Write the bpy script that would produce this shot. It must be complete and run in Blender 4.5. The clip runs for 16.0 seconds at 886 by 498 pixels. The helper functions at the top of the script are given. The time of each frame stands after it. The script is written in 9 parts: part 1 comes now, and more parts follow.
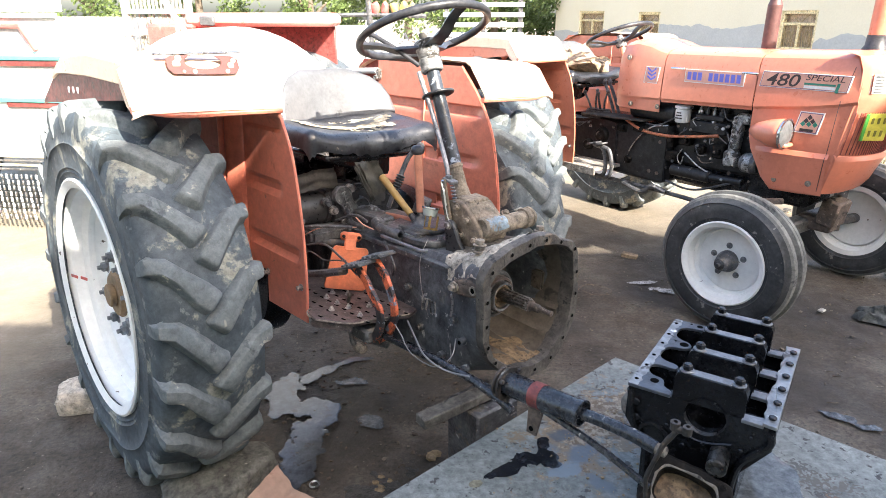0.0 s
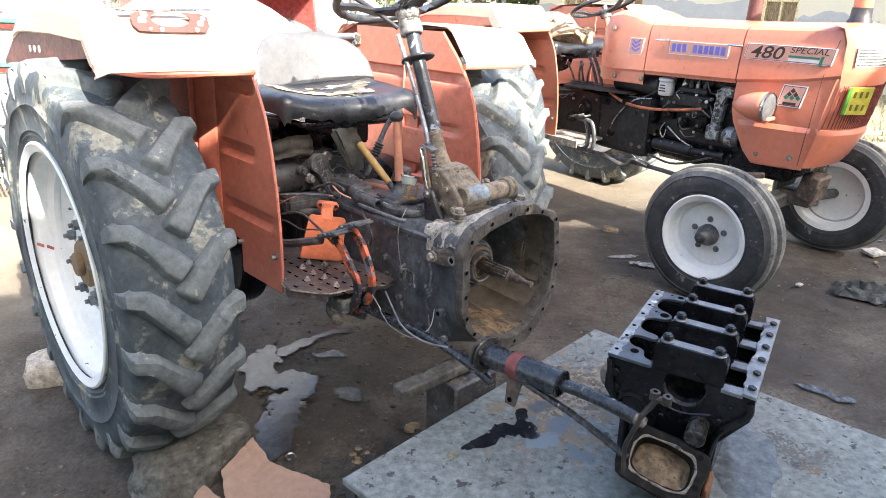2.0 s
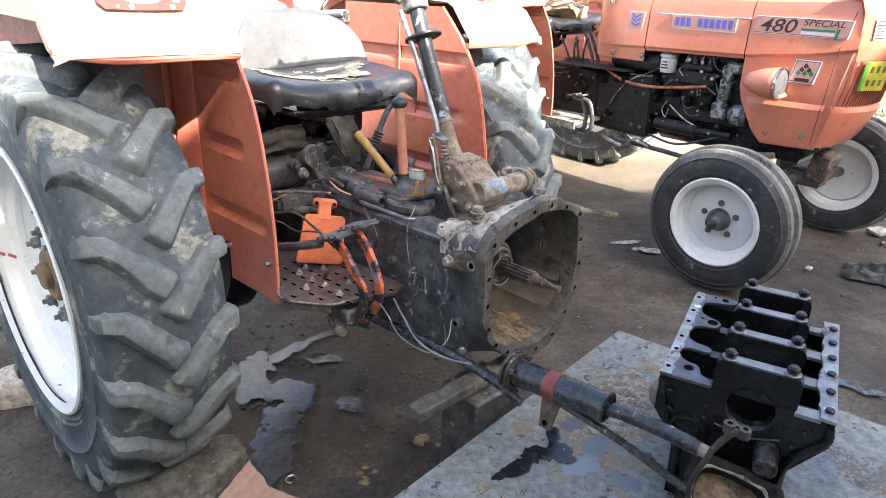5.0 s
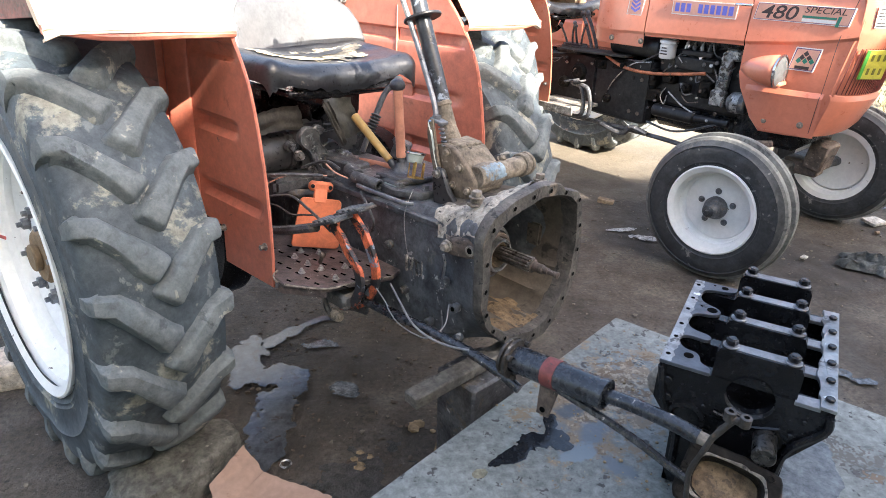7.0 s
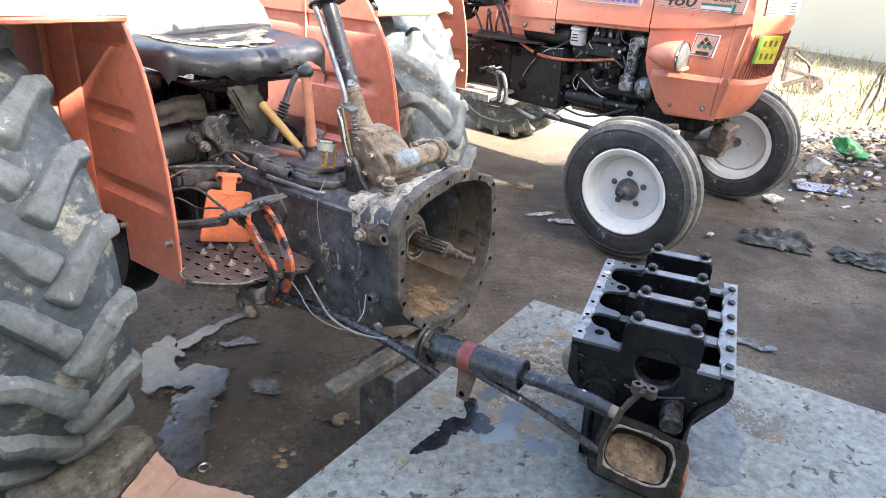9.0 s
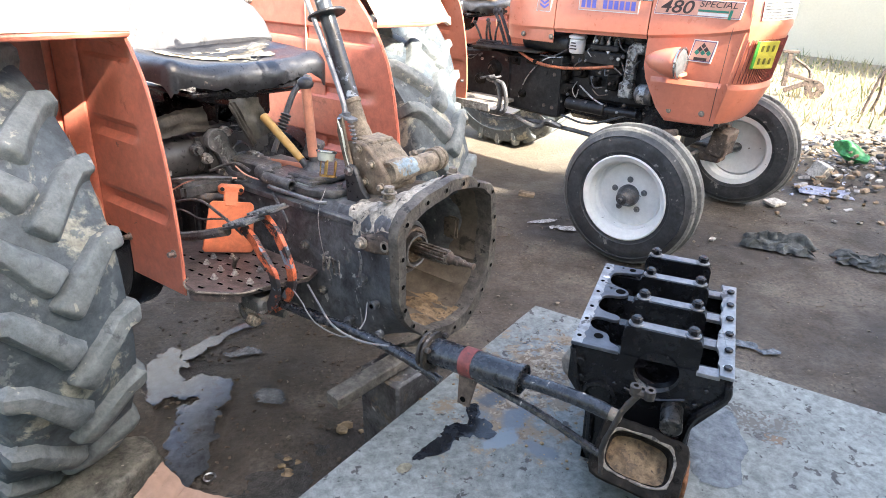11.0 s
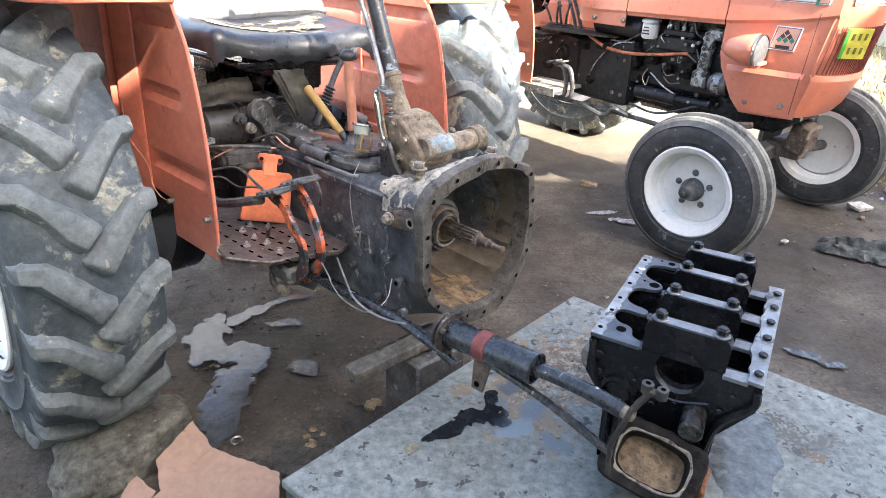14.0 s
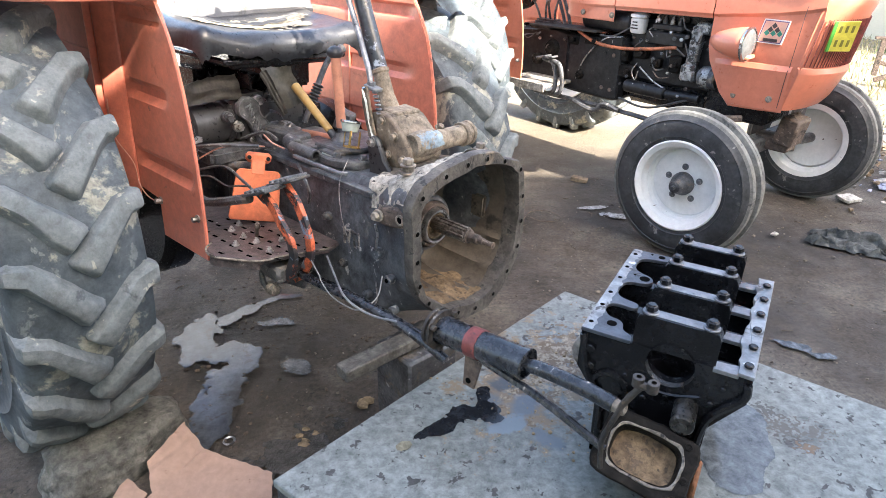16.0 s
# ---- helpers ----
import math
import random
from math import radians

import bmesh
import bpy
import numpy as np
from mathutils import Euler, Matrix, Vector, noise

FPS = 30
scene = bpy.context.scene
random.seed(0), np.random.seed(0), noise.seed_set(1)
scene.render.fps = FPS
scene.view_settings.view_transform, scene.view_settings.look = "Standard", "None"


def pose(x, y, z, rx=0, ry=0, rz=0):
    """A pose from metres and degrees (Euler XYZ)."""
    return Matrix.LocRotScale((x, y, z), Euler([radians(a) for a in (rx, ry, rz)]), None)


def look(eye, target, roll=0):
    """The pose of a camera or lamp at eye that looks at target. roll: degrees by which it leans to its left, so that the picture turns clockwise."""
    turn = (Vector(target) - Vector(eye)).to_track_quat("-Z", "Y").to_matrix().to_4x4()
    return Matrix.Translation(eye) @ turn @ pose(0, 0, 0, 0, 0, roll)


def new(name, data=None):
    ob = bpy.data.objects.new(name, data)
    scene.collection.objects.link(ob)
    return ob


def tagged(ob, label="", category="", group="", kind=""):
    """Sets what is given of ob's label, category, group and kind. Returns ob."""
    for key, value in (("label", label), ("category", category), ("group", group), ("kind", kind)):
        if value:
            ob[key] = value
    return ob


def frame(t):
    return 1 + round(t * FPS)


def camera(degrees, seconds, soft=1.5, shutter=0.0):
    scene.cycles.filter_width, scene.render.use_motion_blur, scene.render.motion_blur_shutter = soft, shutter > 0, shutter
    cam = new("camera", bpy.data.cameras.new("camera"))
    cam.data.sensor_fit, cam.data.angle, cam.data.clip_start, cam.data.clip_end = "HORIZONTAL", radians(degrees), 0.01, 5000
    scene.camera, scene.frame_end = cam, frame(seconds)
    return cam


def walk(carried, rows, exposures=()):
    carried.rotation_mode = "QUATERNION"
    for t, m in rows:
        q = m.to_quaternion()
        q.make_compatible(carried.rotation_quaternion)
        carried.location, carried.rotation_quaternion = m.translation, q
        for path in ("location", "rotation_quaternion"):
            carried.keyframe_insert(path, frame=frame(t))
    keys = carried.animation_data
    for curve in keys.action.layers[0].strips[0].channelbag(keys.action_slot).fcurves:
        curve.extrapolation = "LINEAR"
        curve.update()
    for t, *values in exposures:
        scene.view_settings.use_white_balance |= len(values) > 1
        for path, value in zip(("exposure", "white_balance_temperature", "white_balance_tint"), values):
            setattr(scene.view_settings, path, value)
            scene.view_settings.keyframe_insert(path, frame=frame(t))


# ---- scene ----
cam = camera(69.7, 16.0, soft=0.65)
METRES, EYE, TILT, LEAN, TURN = 0.605, 1.536, -20.0, 0.0, 0.0
ROWS = [
    (0.0, 0.0, 0.0, 0.0, -0.0, 0.0, -0.0),
    (0.5, 0.0034, 0.0061, -0.0033, -0.44, -0.19, 0.03),
    (1.0, 0.0007, 0.0004, -0.0045, -0.41, 0.01, 0.02),
    (1.5, 0.0037, 0.0174, -0.0133, 0.61, -0.17, 0.07),
    (2.0, 0.0159, 0.0703, -0.0336, -1.62, -2.16, -0.37),
    (2.5, -0.0363, 0.1886, 0.0021, -2.57, -2.5, -0.25),
    (3.0, -0.0858, 0.3411, 0.0381, -3.46, -3.13, 1.45),
    (3.5, -0.1284, 0.4007, 0.0573, -4.19, -3.76, 1.29),
    (6.0, -0.1497, 0.4131, 0.0493, -3.39, -4.3, 0.58),
    (6.5, -0.1577, 0.4347, 0.0469, -3.44, -5.05, 0.47),
    (7.0, -0.1582, 0.4401, 0.0477, -4.26, -5.26, 0.3),
    (7.5, -0.1548, 0.4395, 0.0457, -4.91, -5.15, 0.76),
    (8.0, -0.144, 0.4519, 0.041, -5.23, -6.07, 0.55),
    (8.5, -0.11, 0.4581, 0.0363, -10.63, -6.47, 1.51),
    (11.0, -0.0873, 0.4265, 0.0242, -10.55, -5.39, 2.69),
    (11.5, -0.0312, 0.4369, 0.0295, -7.26, -5.61, 1.93),
    (12.0, 0.0709, 0.4542, -0.0126, -4.68, -5.16, 0.73),
    (12.5, 0.0977, 0.4958, -0.0517, -4.76, -5.33, 0.83),
    (13.0, 0.079, 0.4775, -0.0433, -3.92, -6.9, -0.45),
    (13.5, 0.083, 0.4536, -0.0218, -4.15, -6.3, -0.29),
    (14.0, 0.1019, 0.4696, -0.0213, -3.79, -6.3, -0.12),
    (14.5, 0.1123, 0.4798, -0.0197, -4.05, -6.51, 0.17),
    (15.0, 0.1161, 0.4767, -0.0202, -3.9, -6.2, 0.38),
    (15.5, 0.1113, 0.4706, -0.0239, -3.83, -6.01, 0.49),
    (16.0, 0.1133, 0.4778, -0.0256, -4.52, -6.54, 0.55),
]
walk(cam, [(t, pose(0, 0, EYE, TILT, LEAN, TURN) @ pose(METRES * x, METRES * y, METRES * z, 90 + pitch, roll, yaw)) for t, x, y, z, yaw, pitch, roll in ROWS],
     [(0.0, 2.25, 6720, 10), (3.5, 2.32, 6720, 10), (6.0, 2.31, 6720, 10), (7.5, 2.31, 6720, 10), (8.0, 2.62, 6720, 10), (12.0, 2.67, 6720, 10), (16.0, 2.69, 6720, 10)])

# ---- world, sun, exposure ----
world = bpy.data.worlds.new("world")
scene.world = world
world.use_nodes = True
SUN_EL, SUN_AZ = 36.0, 143.5          # degrees; azimuth clockwise from +y
wn = world.node_tree.nodes
sky = wn.new("ShaderNodeTexSky")
sky.sky_type, sky.sun_disc = "NISHITA", False
sky.sun_elevation, sky.sun_rotation = radians(SUN_EL), radians(SUN_AZ)
sky.air_density, sky.dust_density, sky.ozone_density = 1.0, 3.6, 0.8
wn["Background"].inputs["Strength"].default_value = 0.15
world.node_tree.links.new(sky.outputs[0], wn["Background"].inputs["Color"])
sun = new("sun", bpy.data.lights.new("sun", "SUN"))
sun.data.energy, sun.data.angle, sun.data.color = 4.3, radians(0.6), (1.0, 0.945, 0.86)
to_sun = Vector((math.sin(radians(SUN_AZ)) * math.cos(radians(SUN_EL)), math.cos(radians(SUN_AZ)) * math.cos(radians(SUN_EL)), math.sin(radians(SUN_EL))))
sun.matrix_world = look(to_sun * 30, (0, 0, 0))
scene.view_settings.exposure = 2.2


# ---- materials ----
def material(name, c1, c2, rough=0.5, metal=0.0, s1=6.0, s2=70.0, bump=0.15, spread=0.5, dirt=None, dirt_at=0.6, dirt_scale=9.0, rough2=None, per_piece=0.0, coat=0.0, speck=None, speck_at=0.62, speck_scale=45.0, ior=1.5, mottle=0.6, m_scale=30.0, relief=0.01):
    """Two base colours mixed by noise at two scales, patches of dirt, fine relief."""
    m = bpy.data.materials.new(name)
    m.use_nodes = True
    nt = m.node_tree
    bsdf = nt.nodes["Principled BSDF"]
    co = nt.nodes.new("ShaderNodeTexCoord").outputs["Object"]

    def noisy(scale, detail=5.0, rough_=0.6, distort=0.0):
        n = nt.nodes.new("ShaderNodeTexNoise")
        n.inputs["Scale"].default_value, n.inputs["Detail"].default_value = scale, detail
        n.inputs["Roughness"].default_value, n.inputs["Distortion"].default_value = rough_, distort
        nt.links.new(co, n.inputs["Vector"])
        return n.outputs["Fac"]

    def ramp(src, lo, hi):
        r = nt.nodes.new("ShaderNodeMapRange")
        r.inputs["From Min"].default_value, r.inputs["From Max"].default_value = lo, hi
        nt.links.new(src, r.inputs["Value"])
        return r.outputs["Result"]

    def mix(fac, a, b):
        x = nt.nodes.new("ShaderNodeMix")
        x.data_type = "RGBA"
        for sock, val in ((x.inputs["Factor"], fac), (x.inputs["A"], a), (x.inputs["B"], b)):
            if isinstance(val, bpy.types.NodeSocket):
                nt.links.new(val, sock)
            elif isinstance(val, tuple):
                sock.default_value = (*val, 1)
            else:
                sock.default_value = val
        return x.outputs["Result"]

    big, fine = noisy(s1, 4), noisy(s2, 6, 0.65)
    both = nt.nodes.new("ShaderNodeMath")
    both.operation = "MULTIPLY_ADD"
    nt.links.new(fine, both.inputs[0])
    both.inputs[1].default_value = 0.45
    nt.links.new(big, both.inputs[2])
    fac = ramp(both.outputs[0], 0.72 - spread * 0.5, 0.72 + spread * 0.5)
    col = mix(fac, c1, c2)
    if per_piece:
        info = nt.nodes.new("ShaderNodeObjectInfo").outputs["Random"]
        hsv = nt.nodes.new("ShaderNodeHueSaturation")
        sc = nt.nodes.new("ShaderNodeMapRange")
        sc.inputs["To Min"].default_value, sc.inputs["To Max"].default_value = 1 - per_piece, 1 + per_piece
        nt.links.new(info, sc.inputs["Value"])
        nt.links.new(sc.outputs["Result"], hsv.inputs["Value"])
        nt.links.new(col, hsv.inputs["Color"])
        col = hsv.outputs["Color"]
    rough_src = ramp(fine, 0.2, 0.8)
    rr = nt.nodes.new("ShaderNodeMapRange")
    rr.inputs["To Min"].default_value, rr.inputs["To Max"].default_value = max(rough - 0.12, 0.03), min(rough + 0.12, 1)
    nt.links.new(rough_src, rr.inputs["Value"])
    rough_out = rr.outputs["Result"]
    if dirt:
        patch = ramp(noisy(dirt_scale, 8, 0.7, 0.4), dirt_at, dirt_at + 0.05)
        col = mix(patch, col, dirt)
        rm = nt.nodes.new("ShaderNodeMix")
        nt.links.new(patch, rm.inputs["Factor"])
        nt.links.new(rough_out, rm.inputs[2])
        rm.inputs[3].default_value = 0.85 if rough2 is None else rough2
        rough_out = rm.outputs[0]
        if metal:
            mm = nt.nodes.new("ShaderNodeMix")
            nt.links.new(patch, mm.inputs["Factor"])
            mm.inputs[2].default_value, mm.inputs[3].default_value = metal, 0.0
            nt.links.new(mm.outputs[0], bsdf.inputs["Metallic"])
    if speck:
        col = mix(ramp(noisy(speck_scale, 4, 0.6, 0.3), speck_at, speck_at + 0.03), col, speck)
    if mottle:
        # uneven grime: fine light and dark blotches over the colour
        blot = nt.nodes.new("ShaderNodeMapRange")
        blot.inputs["From Min"].default_value, blot.inputs["From Max"].default_value = 0.36, 0.64
        blot.inputs["To Min"].default_value, blot.inputs["To Max"].default_value = 1 - mottle * 0.9, 1 + mottle
        nt.links.new(noisy(m_scale, 9, 0.78, 0.2), blot.inputs["Value"])
        mul = nt.nodes.new("ShaderNodeVectorMath")
        mul.operation = "SCALE"
        nt.links.new(col, mul.inputs[0])
        nt.links.new(blot.outputs["Result"], mul.inputs["Scale"])
        col = mul.outputs[0]
    bsdf.inputs["IOR"].default_value = ior
    bsdf.inputs["Metallic"].default_value = metal
    nt.links.new(col, bsdf.inputs["Base Color"])
    nt.links.new(rough_out, bsdf.inputs["Roughness"])
    bsdf.inputs["Coat Weight"].default_value, bsdf.inputs["Coat Roughness"].default_value = coat, 0.15
    if bump:
        b = nt.nodes.new("ShaderNodeBump")
        b.inputs["Strength"].default_value, b.inputs["Distance"].default_value = bump, relief
        nt.links.new(both.outputs[0], b.inputs["Height"])
        nt.links.new(b.outputs["Normal"], bsdf.inputs["Normal"])
    return m


ORANGE = material("orange_paint", (0.62, 0.185, 0.120), (0.71, 0.235, 0.155), 0.40, s1=2.5, s2=40, bump=0.05, spread=0.4, dirt=(0.44, 0.135, 0.085), dirt_at=0.61, dirt_scale=4, rough2=0.6, coat=0.25, speck=(0.26, 0.13, 0.09), speck_at=0.705, speck_scale=22, mottle=0.16)
FLANGE_IRON = material("dusty_flange_iron", (0.052, 0.047, 0.043), (0.108, 0.096, 0.084), 0.6, s1=10, s2=80, bump=0.5, spread=0.35, dirt=(0.17, 0.135, 0.10), dirt_at=0.60, dirt_scale=12, speck=(0.03, 0.028, 0.027), speck_at=0.6, speck_scale=40)
SHAFT_STEEL = material("greasy_shaft_steel", (0.16, 0.14, 0.125), (0.32, 0.29, 0.27), 0.35, metal=0.9, s1=20, s2=80, bump=0.3, spread=0.35, dirt=(0.05, 0.035, 0.025), dirt_at=0.52, dirt_scale=25)
PAD_GREY = material("worn_pedal_rubber", (0.06, 0.064, 0.068), (0.13, 0.135, 0.14), 0.6, s1=20, s2=90, bump=0.4, spread=0.4)
ZINC = material("zinc_plated_bolt", (0.36, 0.355, 0.34), (0.52, 0.51, 0.49), 0.42, metal=0.7, s1=40, bump=0.15, dirt=(0.10, 0.075, 0.055), dirt_at=0.60, dirt_scale=40)
CAP_GREY = material("worn_grey_cap_metal", (0.155, 0.160, 0.170), (0.265, 0.270, 0.282), 0.42, metal=0.5, s1=18, s2=90, bump=0.3, spread=0.4, dirt=(0.04, 0.04, 0.042), dirt_at=0.62, dirt_scale=25, mottle=0.35)
FOOT_IRON = material("oily_maroon_plate", (0.060, 0.046, 0.044), (0.135, 0.105, 0.098), 0.42, s1=9, s2=60, bump=0.4, spread=0.35, dirt=(0.035, 0.032, 0.032), dirt_at=0.57, dirt_scale=9, rough2=0.3, speck=(0.33, 0.31, 0.29), speck_at=0.66, speck_scale=40)
DARK_STEEL = material("oily_dark_steel", (0.05, 0.048, 0.046), (0.11, 0.105, 0.10), 0.30, metal=0.7, s1=20, s2=80, bump=0.2, spread=0.35, dirt=(0.02, 0.018, 0.016), dirt_at=0.55, dirt_scale=25)
RUST_BROWN = material("oily_rust_brown_sheet", (0.11, 0.05, 0.02), (0.22, 0.10, 0.04), 0.6, s1=14, s2=80, bump=0.4, spread=0.4, dirt=(0.03, 0.02, 0.015), dirt_at=0.58, dirt_scale=16)
OILY_CAST = material("oily_black_casting", (0.008, 0.0075, 0.007), (0.022, 0.018, 0.015), 0.50, s1=12, s2=80, bump=0.5, spread=0.35, dirt=(0.12, 0.075, 0.045), dirt_at=0.66, dirt_scale=14, speck=(0.22, 0.19, 0.16), speck_at=0.73, speck_scale=40, ior=1.18)
CAST_BLACK = material("oily_brown_black_casting", (0.022, 0.019, 0.017), (0.070, 0.056, 0.046), 0.5, s1=12, s2=80, bump=0.7, spread=0.35, dirt=(0.15, 0.11, 0.08), dirt_at=0.60, dirt_scale=16, speck=(0.24, 0.21, 0.18), speck_at=0.66, speck_scale=40)
SMOOTH_BLACK = material("oily_smooth_black_paint", (0.020, 0.020, 0.022), (0.044, 0.043, 0.043), 0.32, s1=9, s2=60, bump=0.15, spread=0.35, dirt=(0.075, 0.06, 0.048), dirt_at=0.63, dirt_scale=10, mottle=0.3)
# engine black lowered further, so the colour carries the engine bay's shade
SHADE_BLACK = material("shade_black_paint", (0.009, 0.009, 0.010), (0.024, 0.023, 0.024), 0.40, s1=9, s2=60, bump=0.3, spread=0.35, dirt=(0.055, 0.046, 0.038), dirt_at=0.65, dirt_scale=12, speck=(0.20, 0.19, 0.18), speck_at=0.70, speck_scale=30, ior=1.4)
DIRTY_TIN = material("mud_brown_tin", (0.020, 0.018, 0.015), (0.046, 0.040, 0.033), 0.75, s1=14, s2=80, bump=0.5, spread=0.35, dirt=(0.03, 0.026, 0.022), dirt_at=0.56, dirt_scale=14, speck=(0.14, 0.12, 0.10), speck_at=0.68, speck_scale=40)
HUB_BROWN = material("rust_brown_hub", (0.20, 0.13, 0.07), (0.30, 0.20, 0.11), 0.7, s1=14, s2=80, bump=0.4, spread=0.4, mottle=0.3)
BRASS = material("dirty_brass", (0.36, 0.22, 0.07), (0.50, 0.33, 0.12), 0.45, metal=0.8, s1=30, bump=0.2)
PIPE_BLACK = material("scuffed_black_pipe_paint", (0.013, 0.014, 0.017), (0.034, 0.036, 0.042), 0.27, s1=10, s2=60, bump=0.3, spread=0.35, dirt=(0.09, 0.078, 0.066), dirt_at=0.64, dirt_scale=12, coat=0.3, speck=(0.36, 0.33, 0.30), speck_at=0.655, speck_scale=30)
OLIVE_TIN = material("dirty_olive_tin", (0.030, 0.028, 0.022), (0.064, 0.059, 0.046), 0.55, s1=14, s2=70, bump=0.3)
PALE_CUP = material("pale_green_metal", (0.385, 0.42, 0.378), (0.462, 0.49, 0.448), 0.4, s1=30, bump=0.1, mottle=0.15)
BRACKET = material("dark_red_bracket_paint", (0.085, 0.022, 0.018), (0.12, 0.035, 0.028), 0.55, bump=0.1, mottle=0.3)
STACK = material("dull_maroon_stack_paint", (0.085, 0.038, 0.034), (0.12, 0.055, 0.048), 0.5, bump=0.08, mottle=0.3)
# orange paint made pale, standing in for sun glare on the mudguards
SUNLIT_ORANGE = material("sunlit_orange_paint", (0.84, 0.64, 0.50), (0.80, 0.52, 0.36), 0.33, s1=3, s2=40, bump=0.05, dirt=(0.72, 0.38, 0.22), dirt_at=0.68, dirt_scale=6, rough2=0.5, coat=0.5, mottle=0.06)
ORANGE_B = material("orange_paint_polished", (0.58, 0.185, 0.11), (0.66, 0.225, 0.14), 0.33, s1=2, s2=30, bump=0.02, dirt=(0.50, 0.16, 0.10), dirt_at=0.64, dirt_scale=3, rough2=0.5, coat=0.4, speck=(0.25, 0.12, 0.08), speck_at=0.76, speck_scale=20, mottle=0.06)
ORANGE_RAW = material("orange_red_paint", (0.70, 0.205, 0.10), (0.62, 0.165, 0.075), 0.45, bump=0.08, spread=0.4, mottle=0.20)
ORANGE_WORN = material("worn_orange_over_black", (0.66, 0.165, 0.075), (0.57, 0.13, 0.06), 0.45, bump=0.1, dirt=(0.03, 0.03, 0.034), dirt_at=0.47, dirt_scale=13, rough2=0.5, speck=(0.20, 0.25, 0.31), speck_at=0.60, speck_scale=20)
RED = material("red_paint", (0.50, 0.08, 0.07), (0.60, 0.15, 0.13), 0.4, bump=0.03, dirt=(0.42, 0.22, 0.19), dirt_at=0.58, mottle=0.25)
# red paint turned pinkish to stand for sunlight on it
SUNLIT_RED = material("sunlit_red_paint", (0.72, 0.36, 0.31), (0.66, 0.27, 0.23), 0.5, bump=0.03, dirt=(0.55, 0.20, 0.17), dirt_at=0.60, mottle=0.15)
MAROON = material("maroon_paint", (0.15, 0.036, 0.032), (0.21, 0.055, 0.048), 0.5, bump=0.08, speck=(0.08, 0.04, 0.035), speck_at=0.6)
# orange rear panels coloured maroon to carry the shade under the mudguard
SHADE_MAROON = material("shade_maroon_sheet", (0.20, 0.055, 0.045), (0.26, 0.075, 0.06), 0.85, bump=0.08, ior=1.3, mottle=0.2)
RUBBER = material("old_tyre_rubber", (0.044, 0.057, 0.068), (0.085, 0.104, 0.117), 0.62, s1=5, s2=45, bump=0.3, spread=0.35, dirt=(0.29, 0.285, 0.24), dirt_at=0.552, dirt_scale=5, speck=(0.14, 0.155, 0.16), speck_at=0.62, speck_scale=16, mottle=0.4, relief=0.012)
LUG = material("worn_lug_rubber", (0.102, 0.120, 0.126), (0.186, 0.202, 0.202), 0.78, s1=6, s2=50, bump=0.35, spread=0.4, dirt=(0.075, 0.088, 0.094), dirt_at=0.60, dirt_scale=7, rough2=0.7, speck=(0.32, 0.315, 0.27), speck_at=0.635, speck_scale=16, mottle=0.35, relief=0.012)
RUBBER_F = material("front_tyre_rubber", (0.030, 0.033, 0.037), (0.058, 0.061, 0.064), 0.52, s1=8, s2=60, bump=0.25, spread=0.35, dirt=(0.13, 0.13, 0.125), dirt_at=0.60, dirt_scale=9, speck=(0.20, 0.195, 0.185), speck_at=0.66, speck_scale=28, mottle=0.35)
TREAD_F = material("front_tyre_tread_rubber", (0.20, 0.20, 0.185), (0.12, 0.12, 0.115), 0.75, s1=6, s2=50, bump=0.3, spread=0.3, dirt=(0.07, 0.07, 0.07), dirt_at=0.58, dirt_scale=8, mottle=0.35)
RIM = material("white_rim_paint", (0.88, 0.89, 0.87), (0.92, 0.92, 0.90), 0.38, s1=4, s2=30, bump=0.05, dirt=(0.50, 0.43, 0.35), dirt_at=0.67, dirt_scale=7, speck=(0.13, 0.10, 0.085), speck_at=0.69, speck_scale=24, mottle=0.06)
BLACK = material("black_greasy_iron", (0.032, 0.033, 0.037), (0.112, 0.112, 0.114), 0.40, s1=12, s2=70, bump=0.6, spread=0.35, dirt=(0.14, 0.118, 0.095), dirt_at=0.565, dirt_scale=14, rough2=0.7, speck=(0.27, 0.26, 0.25), speck_at=0.65, speck_scale=45)
BLACK_TX = material("black_paint_transmission", (0.046, 0.050, 0.057), (0.124, 0.131, 0.140), 0.44, s1=7, s2=50, bump=0.45, spread=0.35, dirt=(0.165, 0.16, 0.148), dirt_at=0.635, dirt_scale=9, speck=(0.36, 0.355, 0.34), speck_at=0.64, speck_scale=32)
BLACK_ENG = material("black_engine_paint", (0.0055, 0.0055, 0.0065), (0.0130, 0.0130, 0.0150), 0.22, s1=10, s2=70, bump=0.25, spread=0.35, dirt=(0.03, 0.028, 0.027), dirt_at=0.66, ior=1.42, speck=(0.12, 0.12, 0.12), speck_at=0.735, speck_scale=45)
RUSTY = material("rusty_dirty_iron", (0.069, 0.0517, 0.0414), (0.1495, 0.1092, 0.0862), 0.65, s1=12, s2=90, bump=0.6, spread=0.35, dirt=(0.025, 0.023, 0.022), dirt_at=0.55, dirt_scale=10, speck=(0.27, 0.22, 0.18), speck_at=0.64, speck_scale=48)
GREASE = material("dry_grease_iron", (0.15, 0.125, 0.10), (0.30, 0.26, 0.215), 0.72, s1=14, s2=100, bump=0.8, spread=0.35, dirt=(0.05, 0.044, 0.04), dirt_at=0.54, dirt_scale=12)
MUDDY = material("mud_caked_iron", (0.143, 0.1265, 0.11), (0.33, 0.3025, 0.264), 0.8, s1=10, s2=80, bump=0.9, spread=0.35, dirt=(0.05, 0.046, 0.043), dirt_at=0.53, dirt_scale=9, speck=(0.42, 0.40, 0.36), speck_at=0.63, speck_scale=34)
